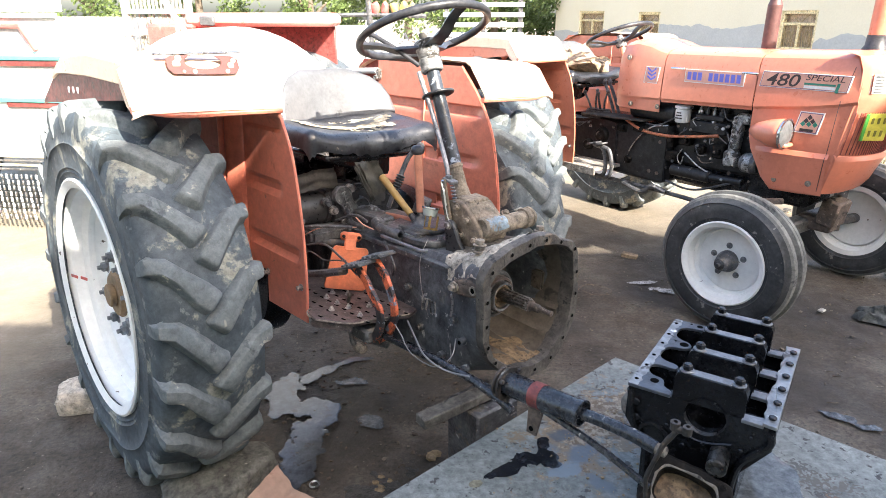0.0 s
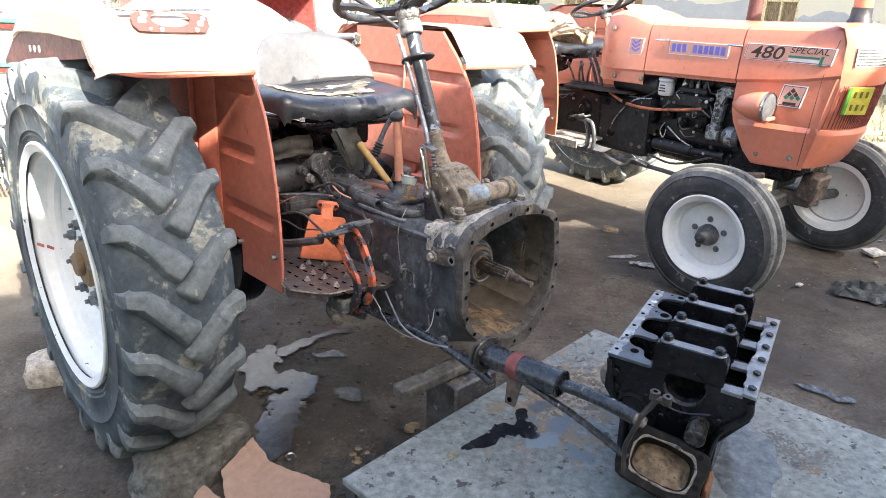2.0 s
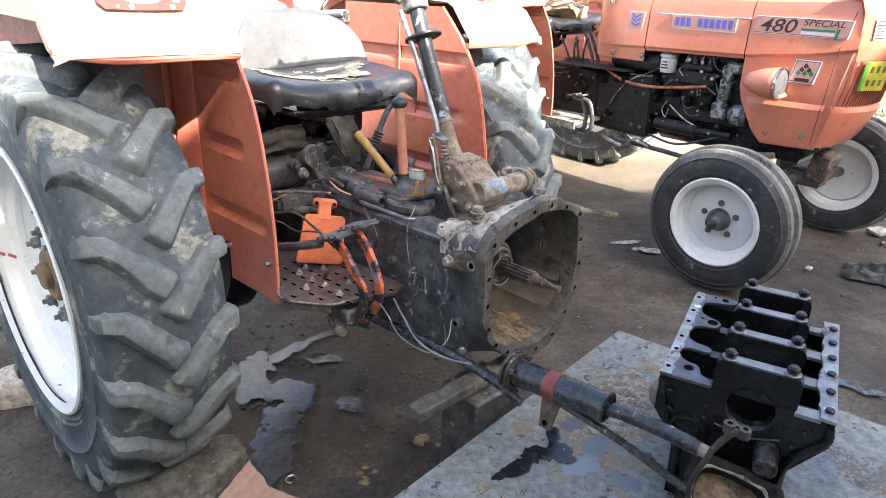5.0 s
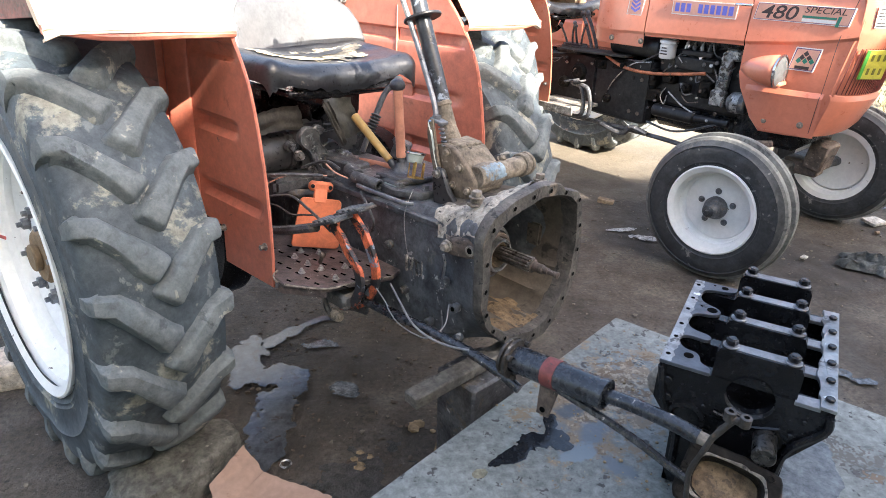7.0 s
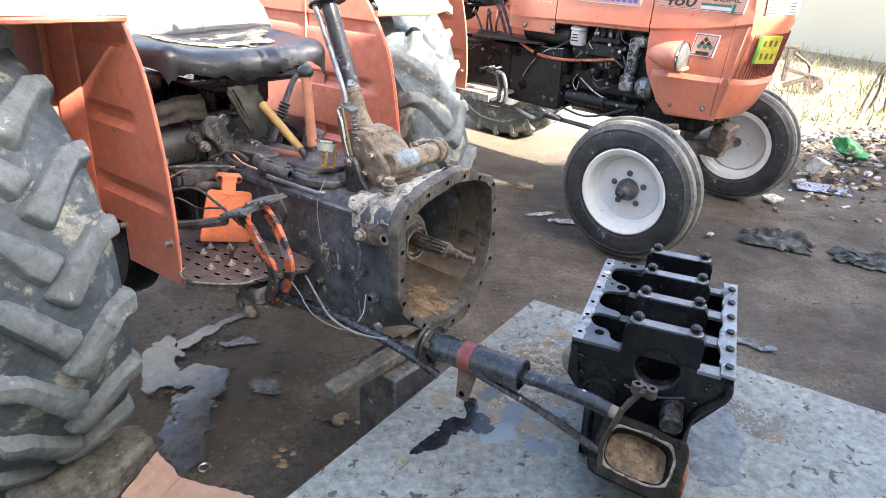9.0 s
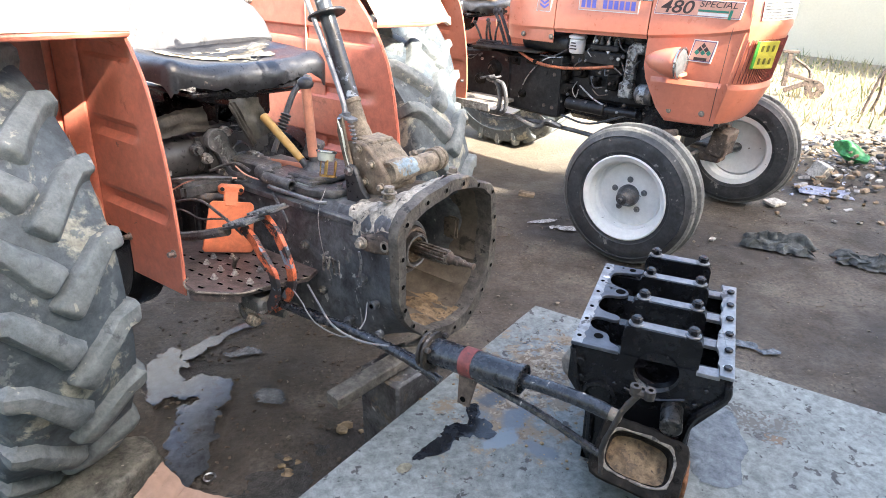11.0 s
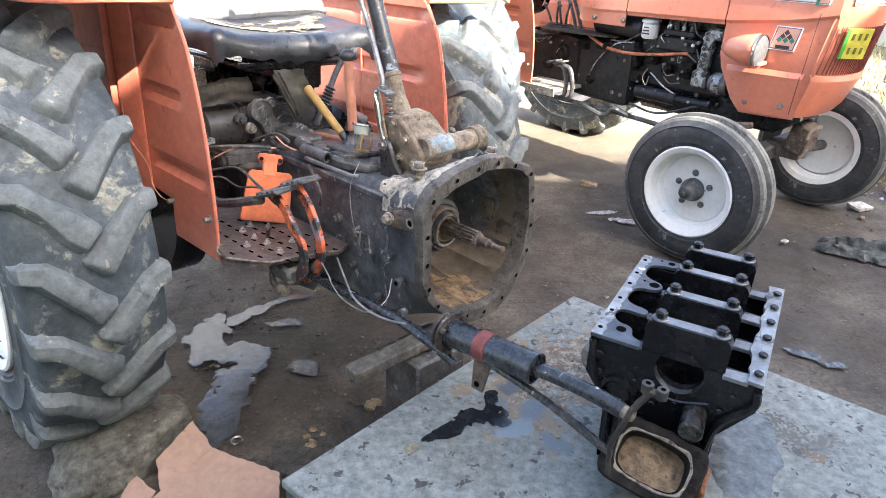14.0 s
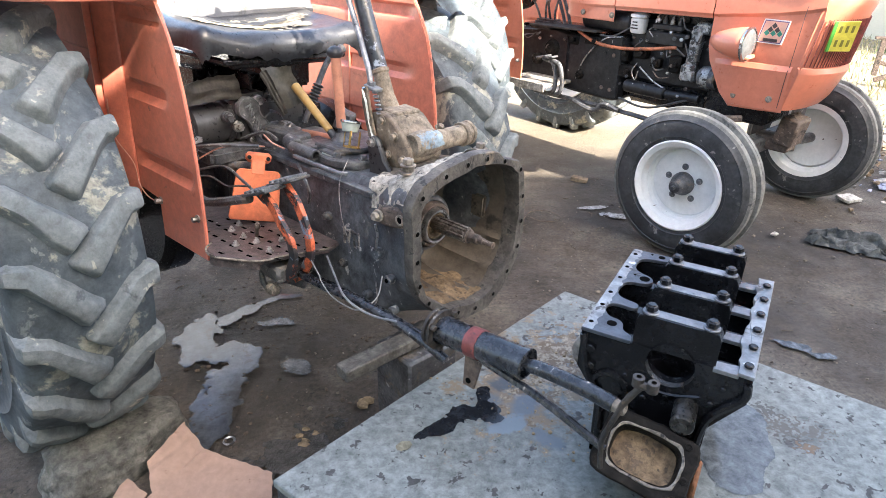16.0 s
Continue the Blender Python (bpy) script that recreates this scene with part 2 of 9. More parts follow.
CRUST = material("pale_caked_crust", (0.26, 0.23, 0.187), (0.50, 0.45, 0.375), 0.9, s1=14, s2=90, bump=0.9, spread=0.4, dirt=(0.08, 0.072, 0.065), dirt_at=0.585, dirt_scale=18, speck=(0.05, 0.045, 0.04), speck_at=0.635, speck_scale=44)
BELL_IN = material("bell_housing_interior", (0.066, 0.055, 0.045), (0.135, 0.110, 0.084), 0.65, s1=4, s2=50, bump=0.3, spread=0.5, dirt=(0.040, 0.034, 0.029), dirt_at=0.57, dirt_scale=6, mottle=0.35)
CLUTCH_DIRT = material("tan_clutch_dust", (0.255, 0.175, 0.10), (0.135, 0.09, 0.052), 0.95, s1=20, s2=120, bump=1.0, spread=0.3, speck=(0.10, 0.07, 0.045), speck_at=0.58, speck_scale=50, mottle=0.6, m_scale=60.0)
STEEL = material("bare_steel", (0.36, 0.36, 0.37), (0.52, 0.52, 0.52), 0.32, metal=1.0, s1=15, s2=80, bump=0.25, spread=0.35, dirt=(0.05, 0.045, 0.042), dirt_at=0.54, dirt_scale=18, mottle=0.35)
RAIL_GREY = material("blue_grey_machined_iron", (0.052, 0.058, 0.070), (0.098, 0.107, 0.124), 0.36, metal=0.3, s1=14, s2=80, bump=0.2, spread=0.4, dirt=(0.04, 0.042, 0.046), dirt_at=0.62, dirt_scale=16, mottle=0.3)
VOID = material("dark_hole", (0.004, 0.004, 0.004), (0.007, 0.007, 0.007), 1.0, bump=0.0, ior=1.05, mottle=0.0)
MACHINED = material("machined_face", (0.20, 0.205, 0.21), (0.36, 0.37, 0.375), 0.40, metal=0.6, s1=14, s2=80, bump=0.25, spread=0.35, dirt=(0.09, 0.09, 0.095), dirt_at=0.585, dirt_scale=16, speck=(0.66, 0.67, 0.68), speck_at=0.63, speck_scale=22, mottle=0.3)
BOLT = material("bolt_steel", (0.30, 0.29, 0.28), (0.45, 0.43, 0.41), 0.42, metal=0.9, bump=0.15, dirt=(0.08, 0.06, 0.045), dirt_at=0.55, dirt_scale=60)
ALU = material("cast_aluminium", (0.30, 0.30, 0.295), (0.46, 0.46, 0.45), 0.5, metal=0.7, s1=20, s2=100, bump=0.5, spread=0.35, dirt=(0.05, 0.045, 0.04), dirt_at=0.5, dirt_scale=20)
MUD_TAN = material("tan_caked_mud", (0.165, 0.132, 0.098), (0.285, 0.235, 0.178), 0.88, s1=10, s2=80, bump=0.8, spread=0.4, dirt=(0.145, 0.105, 0.07), dirt_at=0.60, dirt_scale=12, speck=(0.07, 0.055, 0.042), speck_at=0.66, speck_scale=34)
MUD_BROWN = material("oily_brown_iron", (0.105, 0.078, 0.055), (0.205, 0.155, 0.11), 0.7, s1=10, s2=80, bump=0.5, spread=0.4, dirt=(0.045, 0.036, 0.03), dirt_at=0.62, dirt_scale=12, speck=(0.30, 0.25, 0.19), speck_at=0.67, speck_scale=30)
BLUE_WORN = material("worn_sky_blue_paint", (0.16, 0.235, 0.295), (0.24, 0.31, 0.36), 0.5, s1=14, s2=70, bump=0.3, spread=0.4, dirt=(0.26, 0.21, 0.155), dirt_at=0.51, dirt_scale=18)
BLUE_PAINT = material("chipped_blue_black_paint", (0.022, 0.027, 0.035), (0.05, 0.057, 0.07), 0.33, s1=10, s2=60, bump=0.2, spread=0.35, dirt=(0.26, 0.30, 0.36), dirt_at=0.58, dirt_scale=22, coat=0.3)
SEAT = material("black_vinyl", (0.012, 0.013, 0.016), (0.028, 0.029, 0.034), 0.33, s1=7, s2=120, bump=0.25, spread=0.35, dirt=(0.045, 0.045, 0.047), dirt_at=0.62, dirt_scale=7, rough2=0.45, coat=0.35, speck=(0.16, 0.14, 0.11), speck_at=0.71, speck_scale=22, mottle=0.4)
SEAT_GREY = material("worn_grey_vinyl", (0.070, 0.072, 0.076), (0.115, 0.116, 0.120), 0.36, s1=4, s2=90, bump=0.1, spread=0.4, dirt=(0.055, 0.054, 0.052), dirt_at=0.60, rough2=0.4, mottle=0.15)
FOAM = material("torn_seat_foam", (0.50, 0.40, 0.25), (0.62, 0.54, 0.40), 0.95, bump=0.8, s1=18)
WHEEL_BLACK = material("black_plastic_rim", (0.02, 0.021, 0.024), (0.05, 0.05, 0.055), 0.4, s1=14, s2=80, bump=0.1)
WOOD_Y = material("yellow_wooden_handle", (0.42, 0.27, 0.09), (0.34, 0.205, 0.065), 0.45, s1=14, s2=70, bump=0.08, mottle=0.2)
WOOD_O = material("orange_wooden_handle", (0.56, 0.25, 0.16), (0.49, 0.20, 0.125), 0.45, s1=14, s2=70, bump=0.08, mottle=0.2)
OLD_WOOD = material("weathered_timber", (0.075, 0.068, 0.058), (0.14, 0.128, 0.11), 0.85, s1=10, s2=90, bump=0.7, dirt=(0.04, 0.036, 0.033), dirt_at=0.58)
GREY_TUBE = material("grey_plastic_line", (0.27, 0.275, 0.28), (0.19, 0.19, 0.195), 0.5, bump=0.1, mottle=0.20)
COPPER = material("orange_rubber_hose", (0.48, 0.16, 0.07), (0.38, 0.12, 0.06), 0.5, bump=0.1)
CHROME = material("chrome", (0.75, 0.75, 0.76), (0.85, 0.85, 0.85), 0.12, metal=1.0, bump=0.02, mottle=0.10)
LENS = material("headlamp_glass", (0.07, 0.072, 0.075), (0.13, 0.132, 0.135), 0.08, metal=0.0, s1=40, bump=0.1, mottle=0.10)
LABEL_WHITE = material("white_label", (0.66, 0.64, 0.62), (0.74, 0.72, 0.70), 0.5, bump=0.02, mottle=0.10)
LABEL_PINK = material("pinkish_decal_ground", (0.68, 0.37, 0.28), (0.64, 0.32, 0.235), 0.45, bump=0.02, mottle=0.10)
INK_BLUE = material("decal_blue", (0.10, 0.11, 0.50), (0.16, 0.17, 0.58), 0.45, bump=0.0, mottle=0.10)
INK_BLACK = material("decal_black", (0.03, 0.02, 0.02), (0.06, 0.04, 0.04), 0.45, bump=0.0, mottle=0.10)
INK_PURPLE = material("decal_purple", (0.10, 0.05, 0.13), (0.15, 0.08, 0.18), 0.45, bump=0.0, mottle=0.10)
INK_GREEN = material("decal_green", (0.02, 0.16, 0.11), (0.03, 0.22, 0.15), 0.45, bump=0.0, mottle=0.10)
PLATE_INK = material("faded_plate_ink", (0.13, 0.12, 0.02), (0.17, 0.15, 0.03), 0.5, bump=0.02, mottle=0.3)
PLATE_YELLOW = material("yellow_plate", (0.46, 0.42, 0.05), (0.54, 0.48, 0.08), 0.4, bump=0.02, mottle=0.2)
PLATE_GREEN = material("green_plate_strip", (0.06, 0.30, 0.05), (0.08, 0.36, 0.06), 0.4, bump=0.02, mottle=0.10)
CARD = material("cardboard", (0.38, 0.245, 0.185), (0.47, 0.315, 0.245), 0.85, s1=3, s2=60, bump=0.04, dirt=(0.27, 0.16, 0.115), dirt_at=0.62, dirt_scale=7, speck=(0.22, 0.13, 0.095), speck_at=0.71, speck_scale=26, mottle=0.10)
STONE = material("grey_brown_stone", (0.090, 0.086, 0.073), (0.165, 0.158, 0.135), 0.85, s1=5, s2=40, bump=0.6, spread=0.35, dirt=(0.29, 0.27, 0.22), dirt_at=0.62, dirt_scale=7, speck=(0.44, 0.41, 0.34), speck_at=0.685, speck_scale=24, relief=0.04)
STONE_PALE = material("pale_stone", (0.42, 0.37, 0.31), (0.52, 0.47, 0.40), 0.85, s1=5, s2=40, bump=0.5)
CLOTH_DARK = material("oily_dark_cloth", (0.05, 0.055, 0.055), (0.10, 0.105, 0.10), 0.9, s1=15, s2=150, bump=0.3)
CLOTH_PALE = material("pale_cloth", (0.40, 0.32, 0.22), (0.30, 0.20, 0.13), 0.9, s1=15, bump=0.3)
PLASTER = material("cream_plaster", (0.70, 0.63, 0.47), (0.75, 0.69, 0.54), 0.85, s1=0.7, s2=10, bump=0.06, mottle=0.05)
CEMENT = material("grey_cement_patch", (0.42, 0.42, 0.41), (0.50, 0.50, 0.48), 0.9, s1=1.5, s2=14, bump=0.1, mottle=0.1)
WIN_PAINT = material("yellow_window_paint", (0.66, 0.54, 0.30), (0.72, 0.60, 0.36), 0.5, bump=0.1)
GRILLE_PAINT = material("brown_grille_paint", (0.26, 0.18, 0.09), (0.34, 0.25, 0.13), 0.5, bump=0.1)
DARK_ROOM = material("beige_shutter_board", (0.46, 0.35, 0.25), (0.55, 0.43, 0.32), 0.7, bump=0.1)
WHITE_PAINT = material("faded_white_paint", (0.62, 0.62, 0.60), (0.74, 0.74, 0.72), 0.6, s1=4, s2=40, bump=0.1, dirt=(0.45, 0.38, 0.30), dirt_at=0.64, mottle=0.20)
TEAL = material("teal_trim", (0.08, 0.42, 0.40), (0.12, 0.50, 0.46), 0.5, bump=0.05, mottle=0.10)
LEAF = material("leaf_green", (0.055, 0.095, 0.022), (0.11, 0.15, 0.045), 0.6, s1=2, s2=20, bump=0.1)
LEAF_DRY = material("dry_grass", (0.3024, 0.2592, 0.1224), (0.3744, 0.3312, 0.1872), 0.9, s1=2, s2=30, bump=0.1)
BARK = material("bark", (0.09, 0.07, 0.05), (0.15, 0.12, 0.09), 0.9, bump=0.6)
STRAW = material("grey_cane", (0.20, 0.19, 0.165), (0.30, 0.28, 0.24), 0.9, s1=8, s2=60, bump=0.3, per_piece=0.25)


# ---- building tools ----
class Shape:
    """Collects solids into one bmesh; slot is the material slot of what is added next."""

    def __init__(self):
        self.bm, self.slot = bmesh.new(), 0

    def grid(self, rings, close_u=True, close_v=False, caps=False, slots=None):
        vs = [[self.bm.verts.new(p) for p in ring] for ring in rings]
        n, k = len(vs), len(vs[0])
        for i in range(n if close_v else n - 1):
            for j in range(k if close_u else k - 1):
                a, b = vs[i], vs[(i + 1) % n]
                if slots:
                    self.slot = slots[j]
                self.face((a[j], a[(j + 1) % k], b[(j + 1) % k], b[j]))
        if caps:
            self.face(vs[0][::-1])
            self.face(vs[-1])

    def face(self, verts):
        try:
            f = self.bm.faces.new(verts)
            f.material_index, f.smooth = self.slot, True
        except ValueError:
            pass

    def copy_in(self, tmp, m=None):
        if m is not None:
            tmp.transform(m)
        made = {v: self.bm.verts.new(v.co) for v in tmp.verts}
        for f in tmp.faces:
            self.face([made[v] for v in f.verts])
        tmp.free()

    def box(self, c, s, rot=(0, 0, 0), bev=0.004, seg=1):
        t = bmesh.new()
        bmesh.ops.create_cube(t, size=1)
        t.transform(Matrix.Diagonal((*s, 1)))
        b = min(bev, min(s) * 0.45)
        if b > 0:
            bmesh.ops.bevel(t, geom=t.edges[:], offset=b, segments=seg, affect="EDGES")
        self.copy_in(t, pose(*c, *rot))

    def ball(self, c, r, scale=(1, 1, 1), sub=2):
        t = bmesh.new()
        bmesh.ops.create_icosphere(t, subdivisions=sub, radius=r)
        self.copy_in(t, Matrix.Translation(c) @ Matrix.Diagonal((*scale, 1)))

    def cyl(self, p, q, r, r2=None, n=16, caps=True, bev=0.0):
        p, q = Vector(p), Vector(q)
        d = (q - p)
        m = d.to_track_quat("Z", "Y").to_matrix()
        r2 = r if r2 is None else r2
        stops = [(0, r), (1, r2)]
        if bev:
            e = bev / d.length
            stops = [(0, r - bev), (e, r), (1 - e, r2), (1, r2 - bev)]
        rings = [[p + d * t + m @ Vector((math.cos(a) * rr, math.sin(a) * rr, 0)) for a in (2 * math.pi * i / n for i in range(n))] for t, rr in stops]
        self.grid(rings, caps=caps)

    def tube(self, pts, r, n=8, steps=6, caps=True, taper=None):
        pts = [Vector(p) for p in pts]
        path = []
        ext = [pts[0] * 2 - pts[1]] + pts + [pts[-1] * 2 - pts[-2]]
        for i in range(1, len(ext) - 2):
            a, b, c, d = ext[i - 1:i + 3]
            for s in range(steps):
                t = s / steps
                path.append(0.5 * (2 * b + (c - a) * t + (2 * a - 5 * b + 4 * c - d) * t * t + (3 * b - a - 3 * c + d) * t ** 3))
        path.append(pts[-1])
        side, rings = None, []
        for i, p in enumerate(path):
            d = (path[min(i + 1, len(path) - 1)] - path[max(i - 1, 0)]).normalized()
            if side is None:
                side = d.orthogonal().normalized()
            side = (side - d * side.dot(d)).normalized()
            up = d.cross(side)
            rr = r if taper is None else r + (taper - r) * i / (len(path) - 1)
            rings.append([p + (side * math.cos(2 * math.pi * k / n) + up * math.sin(2 * math.pi * k / n)) * rr for k in range(n)])
        self.grid(rings, caps=caps)

    def lathe(self, prof, c=(0, 0, 0), axis="y", n=48):
        """Turns (radius, height) pairs about an axis through c."""
        rings = []
        for r, h in prof:
            ring = []
            for i in range(n):
                a = 2 * math.pi * i / n
                x, z = r * math.cos(a), r * math.sin(a)
                ring.append(Vector(c) + Vector({"y": (x, h, z), "z": (x, z, h), "x": (h, x, z)}[axis]))
            rings.append(ring)
        self.grid(rings)

    def prism(self, poly, axis, d0, d1, bev=0.0):
        """Pushes a closed outline from d0 to d1 along an axis; the outline's pair are the two other axes in order."""
        def at(a, b, d):
            return {"x": (d, a, b), "y": (a, d, b), "z": (a, b, d)}[axis]
        t = bmesh.new()
        lo = [t.verts.new(at(a, b, d0)) for a, b in poly]
        hi = [t.verts.new(at(a, b, d1)) for a, b in poly]
        t.faces.new(lo[::-1])
        t.faces.new(hi)
        for i in range(len(poly)):
            j = (i + 1) % len(poly)
            t.faces.new((lo[i], lo[j], hi[j], hi[i]))
        bmesh.ops.recalc_face_normals(t, faces=t.faces[:])
        if bev:
            bmesh.ops.bevel(t, geom=t.edges[:], offset=bev, segments=1, affect="EDGES")
        self.copy_in(t)

    def bolt(self, p, d, r=0.009, h=0.008, washer=True):
        p, d = Vector(p), Vector(d).normalized()
        if washer:
            self.cyl(p, p + d * h * 0.25, r * 1.45, n=12)
        self.cyl(p + d * h * 0.2, p + d * h * 1.3, r, n=6, bev=r * 0.12)

    def rough(self, amp, scale, seed=0.0):
        for v in self.bm.verts:
            q = v.co * scale + Vector((seed, seed * 0.7, seed * 1.3))
            v.co += Vector((noise.noise(q), noise.noise(q + Vector((31, 7, 3))), noise.noise(q + Vector((5, 47, 11))))) * amp


def part(name, g, mats, parent=None, label="", sharp=38, loc=None):
    """Links a shape as one mesh object, under a thing or under a part."""
    me = bpy.data.meshes.new(name)
    bmesh.ops.recalc_face_normals(g.bm, faces=g.bm.faces[:])
    g.bm.to_mesh(me)
    g.bm.free()
    for m in mats if isinstance(mats, (list, tuple)) else [mats]:
        me.materials.append(m)
    me.set_sharp_from_angle(angle=radians(sharp))
    ob = new(name, me)
    ob.parent = parent
    if loc is not None:
        ob.matrix_local = loc
    if label:
        ob["label"] = label
    return ob


def thing(name, m, label, category, group=""):
    ob = new(name)
    ob.empty_display_size = 0.1
    ob.matrix_world = m
    return tagged(ob, label, category, group)


def single(name, g, mats, label, category, m=None, group="", kind="", sharp=38):
    ob = part(name, g, mats, None, "", sharp)
    if m is not None:
        ob.matrix_world = m
    return tagged(ob, label, category, group, kind)


def letters(name, text, size, mat, m, parent, squeeze=1.0, depth=0.0006, offset=0.0, slant=0.0):
    """Words in the built-in font as a thin mesh."""
    cu = bpy.data.curves.new(name, "FONT")
    cu.body, cu.size, cu.extrude, cu.align_x, cu.align_y = text, size, depth, "CENTER", "CENTER"
    cu.offset, cu.shear = offset, slant
    tmp = new(name, cu)
    me = bpy.data.meshes.new_from_object(tmp)
    bpy.data.objects.remove(tmp)
    bpy.data.curves.remove(cu)
    me.transform(Matrix.Diagonal((squeeze, 1, 1, 1)))
    me.materials.clear()
    me.materials.append(mat)
    ob = new(name, me)
    ob.parent = parent
    ob.matrix_local = m
    return ob


# ---- ground ----
def ground_material():
    m = bpy.data.materials.new("oily_earth")
    m.use_nodes = True
    nt = m.node_tree
    bsdf = nt.nodes["Principled BSDF"]
    co = nt.nodes.new("ShaderNodeTexCoord").outputs["Object"]

    def noisy(scale, detail, rough, distort=0.0):
        n = nt.nodes.new("ShaderNodeTexNoise")
        for key, val in (("Scale", scale), ("Detail", detail), ("Roughness", rough), ("Distortion", distort)):
            n.inputs[key].default_value = val
        nt.links.new(co, n.inputs["Vector"])
        return n.outputs["Fac"]

    def ramp(src, stops):
        r = nt.nodes.new("ShaderNodeValToRGB")
        while len(r.color_ramp.elements) < len(stops):
            r.color_ramp.elements.new(0.5)
        for e, (p, c) in zip(r.color_ramp.elements, stops):
            e.position, e.color = p, (*c, 1)
        nt.links.new(src, r.inputs["Fac"])
        return r.outputs["Color"]

    def mix(fac, a, b, mode="MIX"):
        x = nt.nodes.new("ShaderNodeMix")
        x.data_type, x.blend_type = "RGBA", mode
        for sock, val in ((x.inputs["Factor"], fac), (x.inputs["A"], a), (x.inputs["B"], b)):
            if isinstance(val, bpy.types.NodeSocket):
                nt.links.new(val, sock)
            elif isinstance(val, tuple):
                sock.default_value = (*val, 1)
            else:
                sock.default_value = val
        return x.outputs["Result"]

    earth = ramp(noisy(2.2, 8, 0.62), [(0.36, (0.045, 0.036, 0.028)), (0.5, (0.078, 0.064, 0.051)), (0.64, (0.128, 0.109, 0.088))])
    grit = ramp(noisy(55, 8, 0.7), [(0.36, (0.30, 0.30, 0.30)), (0.64, (1.75, 1.68, 1.60))])
    col = mix(0.55, earth, grit, "MULTIPLY")
    fleck = ramp(noisy(85, 3, 0.5), [(0.70, (0, 0, 0)), (0.73, (1, 1, 1))])
    col = mix(fleck, col, (0.30, 0.26, 0.21))
    pit = ramp(noisy(48, 4, 0.6, 0.5), [(0.33, (1, 1, 1)), (0.36, (0, 0, 0))])
    col = mix(pit, col, (0.022, 0.018, 0.015))
    oil = ramp(noisy(0.9, 6, 0.6, 0.6), [(0.5, (0, 0, 0)), (0.62, (1, 1, 1))])
    col = mix(oil, col, (0.045, 0.038, 0.033))
    # dry pale earth farther out
    sep = nt.nodes.new("ShaderNodeSeparateXYZ")
    nt.links.new(co, sep.inputs[0])
    far = nt.nodes.new("ShaderNodeMapRange")
    far.inputs["From Min"].default_value, far.inputs["From Max"].default_value = 4.0, 6.0
    nt.links.new(sep.outputs["Y"], far.inputs["Value"])
    west = nt.nodes.new("ShaderNodeMapRange")
    west.inputs["From Min"].default_value, west.inputs["From Max"].default_value = -1.75, -2.5
    nt.links.new(sep.outputs["X"], west.inputs["Value"])
    dry = nt.nodes.new("ShaderNodeMath")
    dry.operation = "MAXIMUM"
    nt.links.new(far.outputs["Result"], dry.inputs[0])
    nt.links.new(west.outputs["Result"], dry.inputs[1])
    pale = ramp(noisy(1.3, 9, 0.66), [(0.3, (0.19, 0.16, 0.115)), (0.7, (0.31, 0.262, 0.195))])
    col = mix(dry.outputs[0], col, pale)
    nt.links.new(col, bsdf.inputs["Base Color"])
    rr = ramp(noisy(6, 6, 0.65), [(0.35, (0.55, 0.55, 0.55)), (0.65, (0.92, 0.92, 0.92))])
    nt.links.new(rr, bsdf.inputs["Roughness"])
    b = nt.nodes.new("ShaderNodeBump")
    b.inputs["Strength"].default_value, b.inputs["Distance"].default_value = 0.6, 0.025
    nt.links.new(noisy(28, 10, 0.7), b.inputs["Height"])
    nt.links.new(b.outputs["Normal"], bsdf.inputs["Normal"])
    return m


GROUND = ground_material()
g = Shape()
# one sheet, finely cut and uneven near the machines, reaching the horizon
xs = [-400, -120, -40, -15, -8] + [i * 0.12 - 4.5 for i in range(84)] + [8, 15, 40, 120, 400]
ys = [-400, -120, -40, -12, -4] + [i * 0.12 - 1.0 for i in range(84)] + [12, 18, 40, 120, 400]
g.grid([[(x, y, 0.012 * noise.noise(Vector((x * 1.4, y * 1.4, 0))) + 0.006 * noise.noise(Vector((x * 6, y * 6, 3)))) for x in xs] for y in ys], close_u=False)
single("ground", g, GROUND, "dark oily trampled earth yard", "ground", kind="structure", sharp=80)


